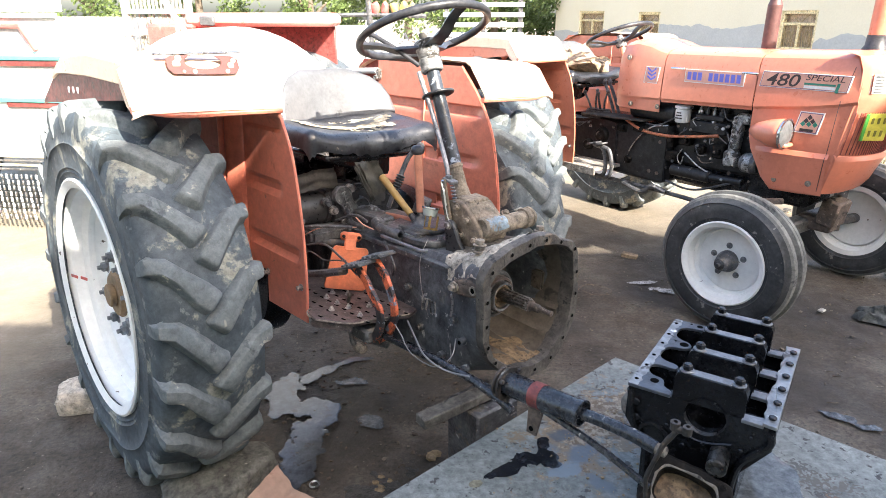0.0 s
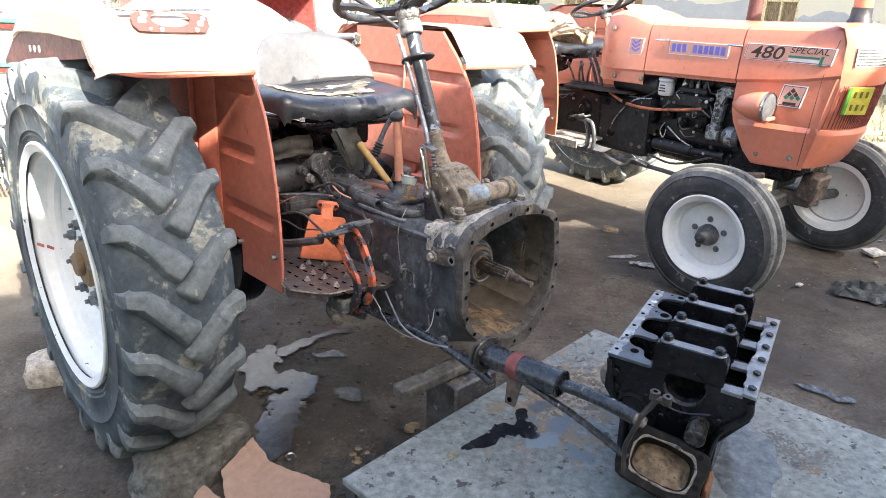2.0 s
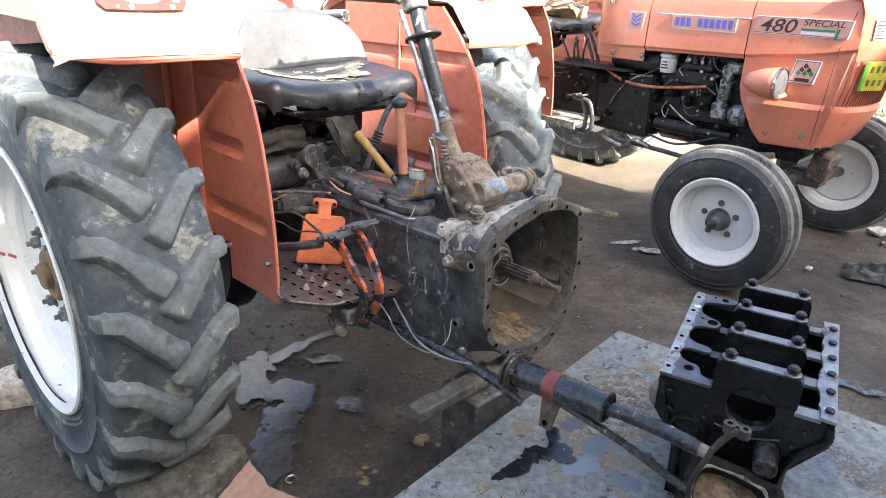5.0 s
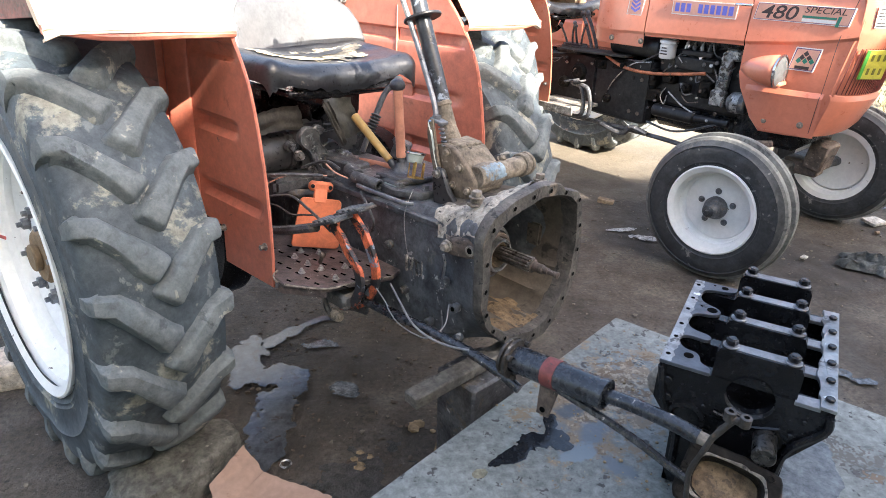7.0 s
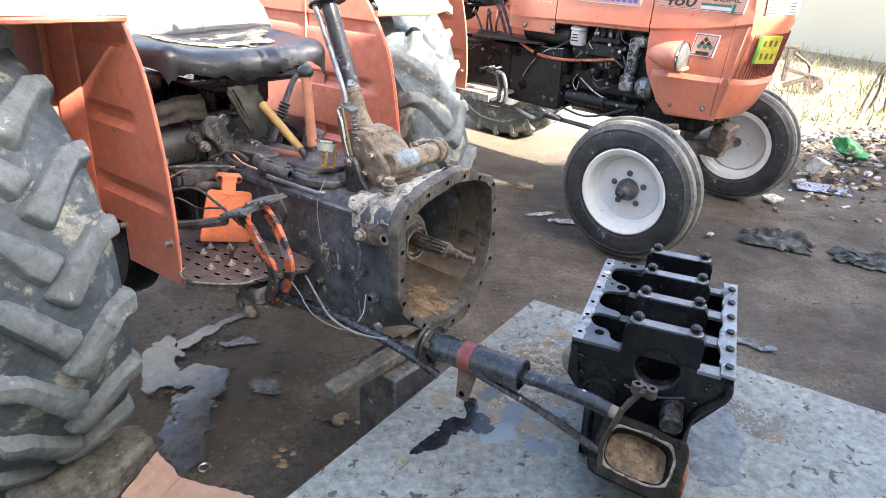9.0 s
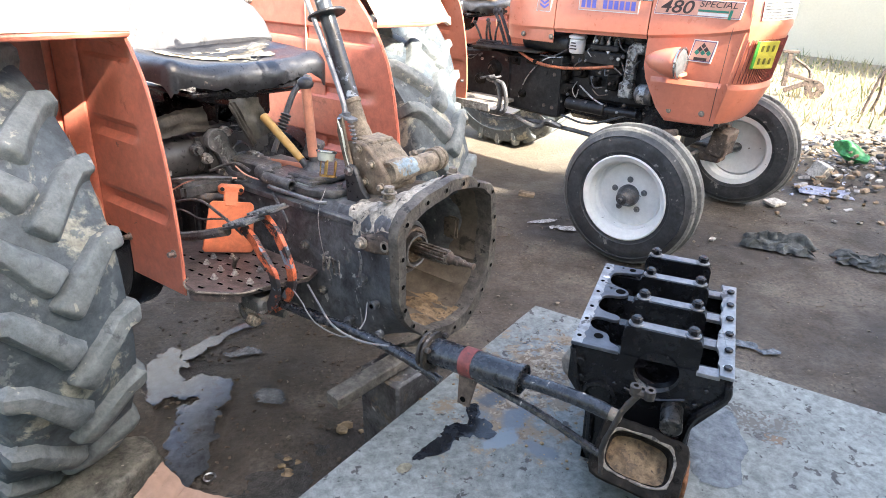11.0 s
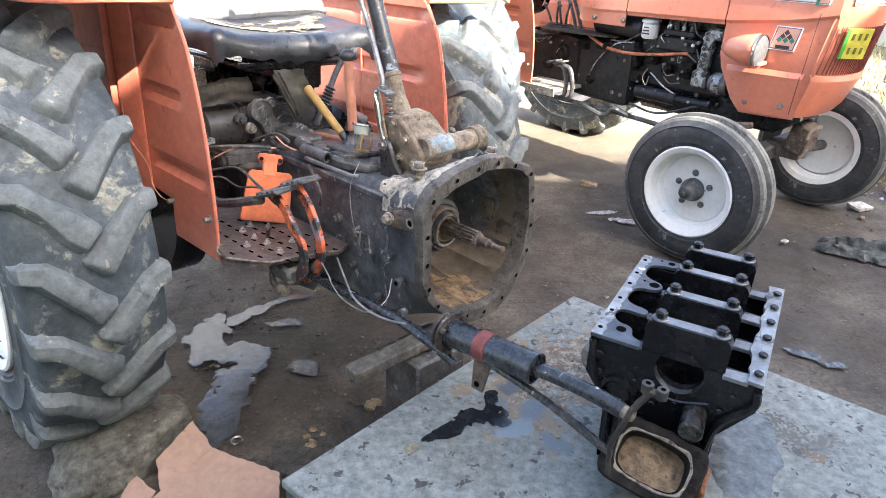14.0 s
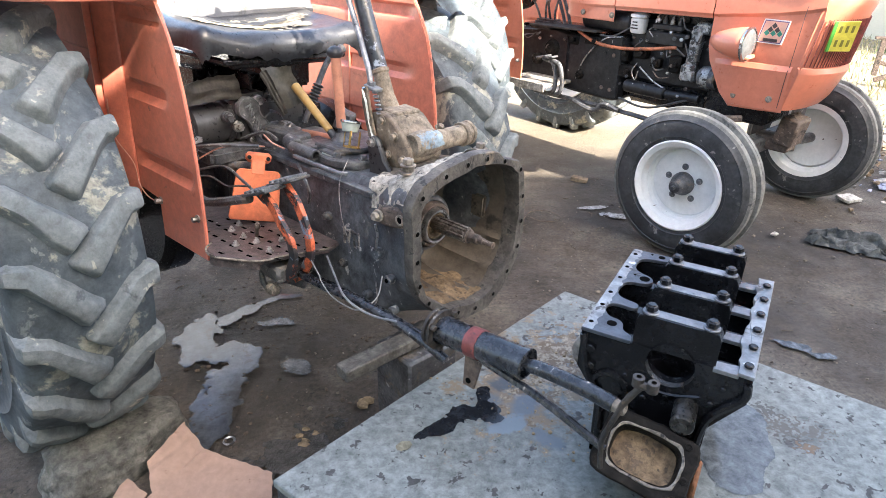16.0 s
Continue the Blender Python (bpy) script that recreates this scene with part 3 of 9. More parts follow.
# ---- tractor pieces ----
def rear_wheel(parent, y, out, dz=0.0, x0=0.0, twist=0.0):
    """A lugged rear wheel; out is +1 or -1, the side on which the rim's face shows."""
    c = (x0, y, 0.64 + dz)
    g = Shape()
    # rim: flanges, barrel and dished disc
    o = out
    g.lathe([(0.372, 0.150 * o), (0.398, 0.162 * o), (0.405, 0.158 * o), (0.403, 0.146 * o), (0.380, 0.138 * o), (0.362, 0.128 * o), (0.356, 0.09 * o), (0.330, 0.075 * o), (0.326, 0.0), (0.326, -0.06 * o),
             (0.356, -0.09 * o), (0.372, -0.14 * o), (0.40, -0.155 * o), (0.392, -0.162 * o), (0.35, -0.13 * o)], c, n=64)
    g.lathe([(0.326, 0.055 * o), (0.318, 0.045 * o), (0.30, 0.020 * o), (0.235, 0.012 * o), (0.20, 0.035 * o), (0.17, 0.066 * o), (0.10, 0.075 * o), (0.068, 0.075 * o), (0.062, 0.03 * o), (0.0, 0.03 * o)], c, n=64)
    wheel = part("rear_wheel", g, RIM, parent, "white-painted dished steel rim", sharp=45)
    if out < 0:
        g = Shape()
        for k in range(2):
            g.box((x0 - 0.335 + k * 0.045, y - 0.132 + k * 0.02, 0.615 + dz), (0.032, 0.004, 0.011), rot=(0, 6, 25), bev=0.001)
        part("paint_mark", g, RED, wheel, "red paint dashes")
    # tyre carcass
    side_run = [(0.142, 0.380), (0.150, 0.415), (0.152, 0.421), (0.157, 0.425), (0.154, 0.430), (0.155, 0.436), (0.160, 0.440), (0.157, 0.446), (0.159, 0.480), (0.160, 0.512), (0.165, 0.516), (0.161, 0.521), (0.160, 0.545), (0.157, 0.583), (0.146, 0.606), (0.105, 0.618), (0.050, 0.626)]
    g = Shape()
    g.lathe([(r, -u) for u, r in side_run] + [(0.627, 0.0)] + [(r, u) for u, r in side_run[::-1]], c, n=96)
    g.rough(0.004, 9, 2 + y)
    part("tyre", g, RUBBER, wheel, "worn black tractor tyre carcass with dusty patches", sharp=50)

    def carcass(u):
        u = abs(u)
        if u < 0.05:
            return 0.626
        for (u1, r1), (u0, r0) in zip(side_run[12:], side_run[13:]):
            if u0 <= u <= u1:
                return r0 + (r1 - r0) * (u - u0) / (u1 - u0)
        return 0.55
    # curved lugs from the shoulder to the middle of the tread: lateral place, turn in degrees, half width, crown radius
    run = [(0.160, 1.0, 0.015, 0.548), (0.163, 1.0, 0.018, 0.582), (0.164, 0.9, 0.020, 0.614), (0.158, 0.8, 0.0205, 0.636), (0.140, 0.5, 0.021, 0.645), (0.114, -0.1, 0.0215, 0.649), (0.088, -2.4, 0.022, 0.652),
           (0.060, -5.2, 0.0235, 0.655), (0.030, -8.3, 0.026, 0.657), (0.006, -10.8, 0.0285, 0.657), (0.000, -11.4, 0.0285, 0.651), (-0.007, -12.1, 0.033, 0.620)]
    pitch = 2 * math.pi / 21
    for k in range(21):
        for s in (-1, 1):
            base = k * pitch + radians(25.5 if s < 0 else 18.2) + twist + 0.012 * math.sin(k * 5.1 + s)
            worn = 0.004 * noise.noise(Vector((k * 1.7, s * 3.0, y)))
            flat = [(u, base + radians(a_)) for u, a_, _, _ in run]
            g = Shape()
            rings = []
            for i, (u, a_, hw, top) in enumerate(run):
                (u0, t0), (u1, t1) = flat[max(i - 1, 3)], flat[max(min(i + 1, len(run) - 1), 5)]
                d = Vector((u1 - u0, (t1 - t0) * 0.65)).normalized()
                n_ = Vector((-d.y, d.x)) if i > 3 else Vector((0, -1))
                hw *= 1 + 0.16 * noise.noise(Vector((k * 2.3, u * 16, s * 5)))
                top += worn * (1 if top > 0.63 else 0) + 0.003 * noise.noise(Vector((k * 4.1, u * 22, s * 2)))
                ring = []
                for f in (-1.55, -1.14, -1.0, -0.82, 0.0, 0.82, 1.0, 1.14, 1.55):
                    uu, tt = u + n_.x * f * hw, flat[i][1] + n_.y * f * hw / 0.65
                    e = abs(f)
                    if i < 4:
                        rr = top - (0.004 if e == 1.0 else 0)
                        uu = u - (0.0 if e < 1.05 else 0.006 if e < 1.2 else 0.026)
                        rr = min(rr, carcass(uu) - 0.004) if e > 1.2 else rr
                    else:
                        rr = top + 0.001 if e < 0.7 else top if e < 0.9 else top - 0.004 if e < 1.05 else top - 0.013 if e < 1.2 else carcass(uu) - 0.006
                    ring.append((c[0] + rr * math.cos(tt), c[1] + s * uu, c[2] + rr * math.sin(tt)))
                rings.append(ring)
            g.grid(rings, close_u=True, caps=True)
            g.rough(0.0028, 26, 5 + y)
            part("lug", g, LUG, wheel, sharp=42)
    g = Shape()
    g.cyl((c[0], y + 0.02 * o, c[2]), (c[0], y + 0.092 * o, c[2]), 0.082, n=30, bev=0.010)
    g.cyl((c[0], y + 0.09 * o, c[2]), (c[0], y + 0.112 * o, c[2]), 0.040, n=20, bev=0.004)
    part("hub", g, HUB_BROWN, wheel, "rust-brown axle hub end")
    for k in range(8):
        a = 2 * math.pi * (k + 0.3) / 8
        g = Shape()
        p = Vector((c[0] + 0.128 * math.cos(a), y + 0.070 * o, c[2] + 0.128 * math.sin(a)))
        g.bolt(p, (0, o, 0), 0.017, 0.018)
        g.cyl(p + Vector((0, o * 0.02, 0)), p + Vector((0, o * 0.036, 0)), 0.008, n=8)
        part("wheel_nut", g, CAP_GREY, wheel)
    return wheel


def fender(parent, s, x0=0.0, mat=None, bracket=True, skirt_mat=None):
    """One rear mudguard; s is the side of the tractor (-1 right, 1 left)."""
    mat = mat or ORANGE
    yi, yo = 0.445 * s, 0.85 * s
    # inner upright sheet with its bowed front edge and pressed ribs
    edge = [(0.548, 0.617), (0.553, 0.70), (0.548, 0.82), (0.537, 0.93), (0.515, 1.05), (0.486, 1.153), (0.445, 1.23), (0.395, 1.30), (0.30, 1.40)]

    def sheet_rows(ends, grooves, z0, z1, out):
        rows = []
        for i in range(81):
            z = z0 + (z1 - z0) * i / 80
            xa, xb = ends(z)
            row = []
            for j in range(25):
                x = xa + (xb - xa) * j / 24
                y = out
                for gz, ga, gb in grooves:
                    e_ = min(1.0, max(0.0, min(x - ga, gb - x) / 0.035))
                    d_ = (z - gz) / 0.026
                    if abs(d_) < 1:
                        y += 0.016 * e_ * min(1.0, 2.2 * (1 - abs(d_)))
                row.append((x0 + x, y, z + (0.020 * (xb - x) * -1 if i == 0 else 0.0)))
            rows.append(row)
        return rows

    def front(z):
        for (xa, za), (xb, zb) in zip(edge, edge[1:]):
            if z <= zb:
                return xa + (xb - xa) * (z - za) / (zb - za)
        return edge[-1][0]

    def plate(rows, name, parent_, label="", paint=None):
        g = Shape()
        back = [[(a, b + 0.005, c) for a, b, c in r] for r in rows]
        g.grid(rows, close_u=False)
        g.grid(back, close_u=False)
        for p, q in ((rows[0], back[0]), (rows[-1], back[-1]), ([r[0] for r in rows], [r[0] for r in back]), ([r[-1] for r in rows], [r[-1] for r in back])):
            g.grid([p, q], close_u=False)
        return part(name, g, paint or mat, parent_, label, sharp=25)

    split = 0.135 if s < 0 else -0.25
    sheet = plate(sheet_rows(lambda z: (0.292 if z < 0.722 else split, front(z)), ((1.225, split + 0.035, 0.43), (1.022, split + 0.035, 0.42), (0.822, split + 0.035, 0.52)), 0.605, 1.40, yi - 0.003), "inner_panel", parent, "orange sheet metal side panel with pressed grooves")
    plate(sheet_rows(lambda z: (-0.60 + 0.25 * max(0.0, 0.90 - z) / 0.14 - 0.02 * max(0.0, 1.22 - z), split - 0.015), ((1.06, -0.48, split - 0.085),), 0.78, 1.225, yi + 0.022), "rear_panel", sheet, paint=skirt_mat or SHADE_MAROON)
    plate(sheet_rows(lambda z: (-0.60 + 0.20 * (z - 1.225) / 0.17, split - 0.015), (), 1.2255, 1.40, yi + 0.022), "rear_panel", sheet, paint=skirt_mat or SHADE_MAROON)
    # turned rim on the front edge
    g = Shape()
    g.tube([(x0 + x, yi + s * 0.004, z) for x, z in edge], 0.005, n=6, steps=3)
    part("rolled_edge", g, mat, sheet)
    # top: sloping front face, flat top, rounded nose corner, hanging outer skirt
    g = Shape()
    prof = [(0.425, 1.283), (0.44, 1.288), (0.437, 1.30), (0.352, 1.405), (0.325, 1.418), (0.0, 1.425), (-0.30, 1.405), (-0.38, 1.375), (-0.46, 1.335), (-0.58, 1.275), (-0.68, 1.225)]
    rows = []
    for x, z in prof:
        ring = []
        for f, dz in ((0.0, 0.0), (0.5, 0.002), (0.93, 0.0), (1.0, -0.012)):
            ring.append((x0 + x, yi + (yo + (s * 0.030 if x > 0.33 else 0.0) - yi) * f, z + dz))
        rows.append(ring)
    low = [[(a, b, c - 0.006) for a, b, c in ring] for ring in rows]
    for sheetrows in (rows, low):
        g.grid(sheetrows, close_u=False)
    g.grid([rows[0], low[0]], close_u=False)
    g.grid([[r[-1] for r in rows], [r[-1] for r in low]], close_u=False)
    part("fender_top", g, SUNLIT_ORANGE, sheet, "orange mudguard top, paled to stand for sun glare")
    g = Shape()
    g.tube([(x0 + 0.428, yi + (yo + s * 0.030 - yi) * f, 1.280 - (0.004 if f < 0.95 else -0.012)) for f in (0.0, 0.3, 0.7, 0.95, 1.0)], 0.0105, n=8)
    part("front_lip", g, mat, sheet, "orange rolled lip")
    g = Shape()
    skirt = [(0.36, 1.315), (0.345, 1.402), (0.0, 1.412), (-0.30, 1.392), (-0.38, 1.365), (-0.46, 1.325), (-0.67, 1.222), (-0.665, 1.214), (0.30, 1.306)]
    g.prism([(x0 + x, z) for x, z in skirt], "y", yo - 0.002, yo + 0.003)
    # default maroon puts the shade on the orange skirt into its colour
    sk = part("skirt", g, skirt_mat or MAROON, sheet, "" if skirt_mat else "hanging skirt darkened to red-brown for its shade")
    g = Shape()
    rows = []
    for x, z, dz in ((0.37, 1.374, 0.05), (0.345, 1.404, 0.058), (0.0, 1.414, 0.064), (-0.30, 1.394, 0.052), (-0.38, 1.366, 0.030), (-0.46, 1.326, 0.012)):
        rows.append([(x0 + x, yo, z + 0.006), (x0 + x, yo + s * 0.010, z), (x0 + x, yo + s * 0.011, z - dz + 0.004), (x0 + x, yo + s * 0.004, z - dz)])
    g.grid(rows, close_u=False)
    part("edge_band", g, SUNLIT_ORANGE, sheet, "rolled mudguard edge, paled as if sunlit")
    g = Shape()
    g.prism([(x0 + 0.432, 1.292), (x0 + 0.350, 1.402), (x0 + 0.285, 1.408), (x0 + 0.295, 1.340), (x0 + 0.335, 1.290), (x0 + 0.375, 1.276), (x0 + 0.415, 1.278)], "y", min(yo + s * 0.002, yo + s * 0.012), max(yo + s * 0.002, yo + s * 0.012), bev=0.003)
    part("corner_return", g, SUNLIT_ORANGE, sheet, "rounded mudguard corner, paled as if sunlit")
    for k in range(0 if skirt_mat else 3):
        g = Shape()
        g.cyl((x0 - 0.27 + k * 0.055, yo + s * 0.004, 1.292 + 0.003 * k), (x0 - 0.27 + k * 0.055, yo + s * 0.006, 1.292 + 0.003 * k), 0.011, n=14)
        part("hole", g, LABEL_WHITE, sk)
    # upright stiffener behind the panel
    g = Shape()
    fold = [(0.088, 0.003), (0.088, 0.036), (0.104, 0.040), (0.168, 0.010), (0.170, 0.003)]
    g.prism([(x0 + a, yi + s * b) for a, b in fold], "z", 0.69, 1.30, bev=0.002)
    g.box((x0 + 0.080, yi + s * 0.024, 1.00), (0.005, 0.060, 0.66), bev=0.002)
    part("stiffener", g, mat, sheet)
    for x, z in ((0.527, 0.721), (0.308, 0.712)):
        g = Shape()
        g.bolt((x0 + x - 0.01, yi + s * 0.003, z), (0, s, 0), 0.008, 0.014)
        part("bolt", g, BOLT, sheet)
    if bracket:
        # lamp bracket plate with holes: a flat bar frame round a large opening
        g = Shape()
        n = 20
        yc = -0.653
        def at(a, b, lift=0.0):
            return (x0 + 0.374 + lift - b * 0.36, yc + a * 1.12, 1.399 + b * 0.66)
        big = [(0.048 * math.cos(2 * math.pi * i / n), 0.022 + 0.030 * math.sin(2 * math.pi * i / n)) for i in range(n)]
        outer = []
        for a, b in big:
            m = (abs(a / 0.093) ** 7 + abs((b - 0.01) / 0.038) ** 7) ** (1 / 7)
            outer.append((a / m, 0.01 + (b - 0.01) / m))
        for lift in (0.0, 0.004):
            g.grid([[at(a, b, lift) for a, b in outer], [at(a, b, lift) for a, b in big]])
        br = part("lamp_bracket", g, BRACKET, sheet, "red-brown drilled lamp bracket plate")
        for a, b, r in ((-0.070, 0.014, 0.011), (0.070, 0.008, 0.009), (-0.055, -0.016, 0.004), (0.058, -0.016, 0.006), (-0.028, -0.017, 0.006), (0.080, 0.028, 0.007), (-0.062, 0.036, 0.009)):
            g = Shape()
            g.cyl(at(a, b, 0.003), at(a, b, 0.0075), r, n=14)
            part("hole", g, SUNLIT_ORANGE, br)
        g = Shape()
        g.box((x0 + 0.335, -0.655, 1.436), (0.05, 0.25, 0.006), rot=(2, 0, 0), bev=0.002)
        g.box((x0 + 0.340, -0.70, 1.428), (0.03, 0.02, 0.016), bev=0.002)
        part("lamp_plate", g, STEEL, br, "bent bare steel lamp plate")
    return sheet


def seat(parent, x0=0.0):
    XF, YN, YF = 0.335, -0.285, 0.225            # front, near and far edges of the cushion

    def top(x, y):
        v = (y - (YN + YF) / 2) / ((YF - YN) / 2)
        return 1.197 - 0.024 * max(0, x / XF) + 0.020 * abs(v) ** 3 - 0.014 * math.exp(-((v / 0.5) ** 2)) * math.sin(math.pi * min(1, max(0, x / XF))) + 0.005 * noise.noise(Vector((x * 12, y * 12, 4)))

    def drape(x, y, lift=0.0):
        """A point of the cover: past an edge it rolls over and hangs down."""
        ex, ey = max(0, x - XF), max(0, y - YF, YN - y)
        cx, cy = min(x, XF), max(YN, min(y, YF))
        z = top(cx, cy) + lift
        e = math.hypot(ex, ey)
        if e:
            r_ = 0.045
            a = min(e / r_, math.pi / 2)
            out = r_ * math.sin(a) + 0.006 * math.sin(cy * 30 + cx * 20) * min(1, e / 0.06)
            z -= r_ * (1 - math.cos(a)) + max(0, e - r_ * math.pi / 2)
            cx += out * ex / e
            cy += out * (ey / e) * (1 if y > YF else -1)
        return (x0 + cx, cy, z)

    rows = []
    n = 46
    for i in range(n):
        u = i / (n - 1)
        row = []
        for j in range(n + 10):
            v = j / (n + 9)
            y = YN - 0.085 + (YF - YN + 0.16) * v
            hang = 0.088 + 0.012 * math.sin(y * 13 + 2.2) + 0.012 * noise.noise(Vector((y * 30, 3, 0))) + 0.045 * math.exp(-((y - YF - 0.03) / 0.05) ** 2) + 0.022 * math.exp(-((y - YN + 0.02) / 0.06) ** 2)
            x = -0.05 + (XF + hang + 0.05) * u
            row.append(drape(x, y))
        rows.append(row)
    g = Shape()
    g.grid(rows, close_u=False)
    low = [[(a, b, c - 0.006) for a, b, c in r] for r in rows]
    g.grid(low, close_u=False)
    g.grid([rows[-1], low[-1]], close_u=False)
    cushion = part("seat_cushion", g, SEAT, parent, "shiny black vinyl tractor seat, torn on top", sharp=70)
    g = Shape()
    rows = []
    for z, x, w, th in ((1.15, 0.02, 0.225, 0.05), (1.185, 0.004, 0.258, 0.06), (1.23, -0.005, 0.262, 0.055), (1.285, -0.02, 0.250, 0.05), (1.325, -0.03, 0.228, 0.045), (1.352, -0.04, 0.190, 0.036), (1.372, -0.048, 0.12, 0.02)):
        ring = []
        for i in range(28):
            a = 2 * math.pi * i / 28
            ca, sa = math.cos(a), math.sin(a)
            yy = w * (abs(ca) ** 0.6) * (1 if ca > 0 else -1)
            bend = 0.10 * (yy / 0.26) ** 2
            ring.append((x0 + x + bend + th / 2 * sa, yy + 0.005, z - 0.016 * (yy / 0.26) ** 2))
        rows.append(ring)
    g.grid(rows, caps=True)
    g.rough(0.004, 8, 2)
    part("seat_back", g, SEAT_GREY, parent, "worn grey vinyl back rest", sharp=60)
    # torn patches: yellowed foam with a ragged edge, following the cushion's hollow
    for nm, mat, seed, xm, wd, lift in (("torn_foam", FOAM, 3.0, 0.215, 0.10, 0.0035), ("torn_cover", SEAT_GREY, 9.0, 0.175, 0.035, 0.006)):
        g = Shape()
        cell, made = 0.005, {}
        nx, ny = int(0.30 / cell), int(0.46 / cell)

        def inside(i, j):
            x, y = 0.04 + i * cell, -0.255 + j * cell
            v = (y + 0.03) / 0.225
            f = 1 - abs(x - xm + 0.05 * v * v + 0.01 * v) / wd - abs(v) ** 6
            q = Vector((x * 17, y * 11, seed))
            return f + 0.75 * noise.noise(q) + 0.4 * noise.noise(q * 3.1) > 0.22

        def vert(i, j):
            if (i, j) not in made:
                made[i, j] = g.bm.verts.new(drape(0.04 + i * cell, -0.255 + j * cell, lift + 0.002 * noise.noise(Vector((i * 0.4, j * 0.4, seed)))))
            return made[i, j]

        for i in range(nx):
            for j in range(ny):
                if all(inside(*p) for p in ((i, j), (i + 1, j), (i + 1, j + 1), (i, j + 1))):
                    g.face([vert(*p) for p in ((i, j), (i + 1, j), (i + 1, j + 1), (i, j + 1))])
        part(nm, g, mat, cushion, "yellowed foam showing through tears" if mat is FOAM else "grey shreds of torn cover", sharp=70)
    g = Shape()
    g.box((x0 + 0.17, -0.03, 1.095), (0.40, 0.44, 0.02), bev=0.006)
    g.box((x0 + 0.345, -0.02, 1.095), (0.02, 0.40, 0.045), bev=0.006)
    g.box((x0 + 0.05, 0, 1.02), (0.10, 0.22, 0.12), bev=0.006)
    for y in (-0.11, -0.05):
        g.tube([(x0 + 0.30, y, 1.09), (x0 + 0.24, y, 1.00), (x0 + 0.04, y, 0.95)], 0.014)
    g.box((x0 + 0.22, -0.14, 1.05), (0.20, 0.008, 0.07), rot=(10, 12, 0), bev=0.002)
    part("seat_frame", g, BLACK_ENG, parent, "rusty black seat spring frame")
    return cushion


def steering_wheel(parent, c, axis, r, mat):
    """Rim, three spokes and hub; axis points from the column towards the driver."""
    q = Vector(axis).normalized().to_track_quat("Z", "Y").to_matrix()
    c = Vector(c)
    g = Shape()
    n = 56
    rings = []
    for i in range(n):
        a = 2 * math.pi * i / n
        cen = Vector((math.cos(a) * r, math.sin(a) * r, 0))
        out = Vector((math.cos(a), math.sin(a), 0))
        ridge = 0.0125 + (0.0012 if i % 2 and 0.1 < (a / 6.283) < 0.9 else 0)
        rings.append([c + q @ (cen + out * ridge * math.cos(b) + Vector((0, 0, 1)) * ridge * math.sin(b)) for b in (2 * math.pi * k / 10 for k in range(10))])
    g.grid(rings, close_v=True)
    wheel = part("steering_wheel", g, mat, parent, "black steering wheel with worn ribbed rim", sharp=60)
    for a in (85, 205, 325):
        g = Shape()
        a = radians(a)
        d = Vector((math.cos(a), math.sin(a), 0))
        e = Vector((-math.sin(a), math.cos(a), 0))
        rows = []
        for t, w, z in ((0.03, 0.034, -0.05), (0.10, 0.026, -0.040), (r * 0.7, 0.021, -0.015), (r, 0.023, 0.0)):
            m = d * t
            rows.append([c + q @ (m - e * w + Vector((0, 0, z - 0.006))), c + q @ (m - e * w * 0.5 + Vector((0, 0, z + 0.008))), c + q @ (m + e * w * 0.5 + Vector((0, 0, z + 0.008))), c + q @ (m + e * w + Vector((0, 0, z - 0.006)))])
        g.grid(rows, caps=True)
        part("spoke", g, mat, wheel)
    g = Shape()
    g.cyl(c + q @ Vector((0, 0, -0.085)), c + q @ Vector((0, 0, -0.03)), 0.035, 0.042, n=24, bev=0.004)
    g.cyl(c + q @ Vector((0, 0, -0.03)), c + q @ Vector((0, 0, -0.005)), 0.018, n=12)
    part("hub", g, ALU if mat is WHEEL_BLACK else mat, wheel, "grey steering wheel boss")
    return wheel


# ---- the dismantled tractor ----
A_POSE = pose(-0.482, 2.572, 0.613, 0, 0, -47.3) @ pose(0, 0, 0, -2.8) @ pose(0, 0, -0.64)
tractor = thing("tractor", A_POSE, "orange farm tractor split at the clutch housing, engine removed", "tractor")
rear_wheel(tractor, -0.777, -1, dz=-0.006)
rear_wheel(tractor, 0.692, 1, twist=0.148)
fender(tractor, -1)
fender(tractor, 1, bracket=False)
seat(tractor)

# light grab rail along the left mudguard
g = Shape()
g.tube([(-0.50, 0.44, 1.335), (-0.36, 0.435, 1.345), (-0.245, 0.43, 1.352)], 0.014, n=12)
rail = part("grab_rail", g, LABEL_WHITE, tractor, "pale painted grab rail")
g = Shape()
g.box((-0.235, 0.432, 1.338), (0.022, 0.024, 0.045), bev=0.004)
g.cyl((-0.237, 0.41, 1.322), (-0.237, 0.45, 1.322), 0.011, n=12)
part("rail_bracket", g, ALU, rail)

# rear axle and gearbox
g = Shape()
g.box((0.02, 0, 0.66), (0.42, 0.36, 0.40), bev=0.03, seg=2)
for s in (-1, 1):
    g.cyl((0, s * 0.17, 0.64), (0, s * 0.36, 0.64), 0.13, 0.095, n=28)
    g.cyl((0, s * 0.36, 0.64), (0, s * 0.62, 0.64), 0.085, n=24)
    g.cyl((0, s * 0.58, 0.64), (0, s * 0.66, 0.64), 0.12, n=24, bev=0.008)
    for k in range(8):
        a = k * math.pi / 4
        g.bolt((0.105 * math.cos(a), s * 0.36, 0.64 + 0.105 * math.sin(a)), (0, s, 0), 0.010, 0.010)
part("rear_axle", g, BLACK, tractor, "black greasy rear axle casing")
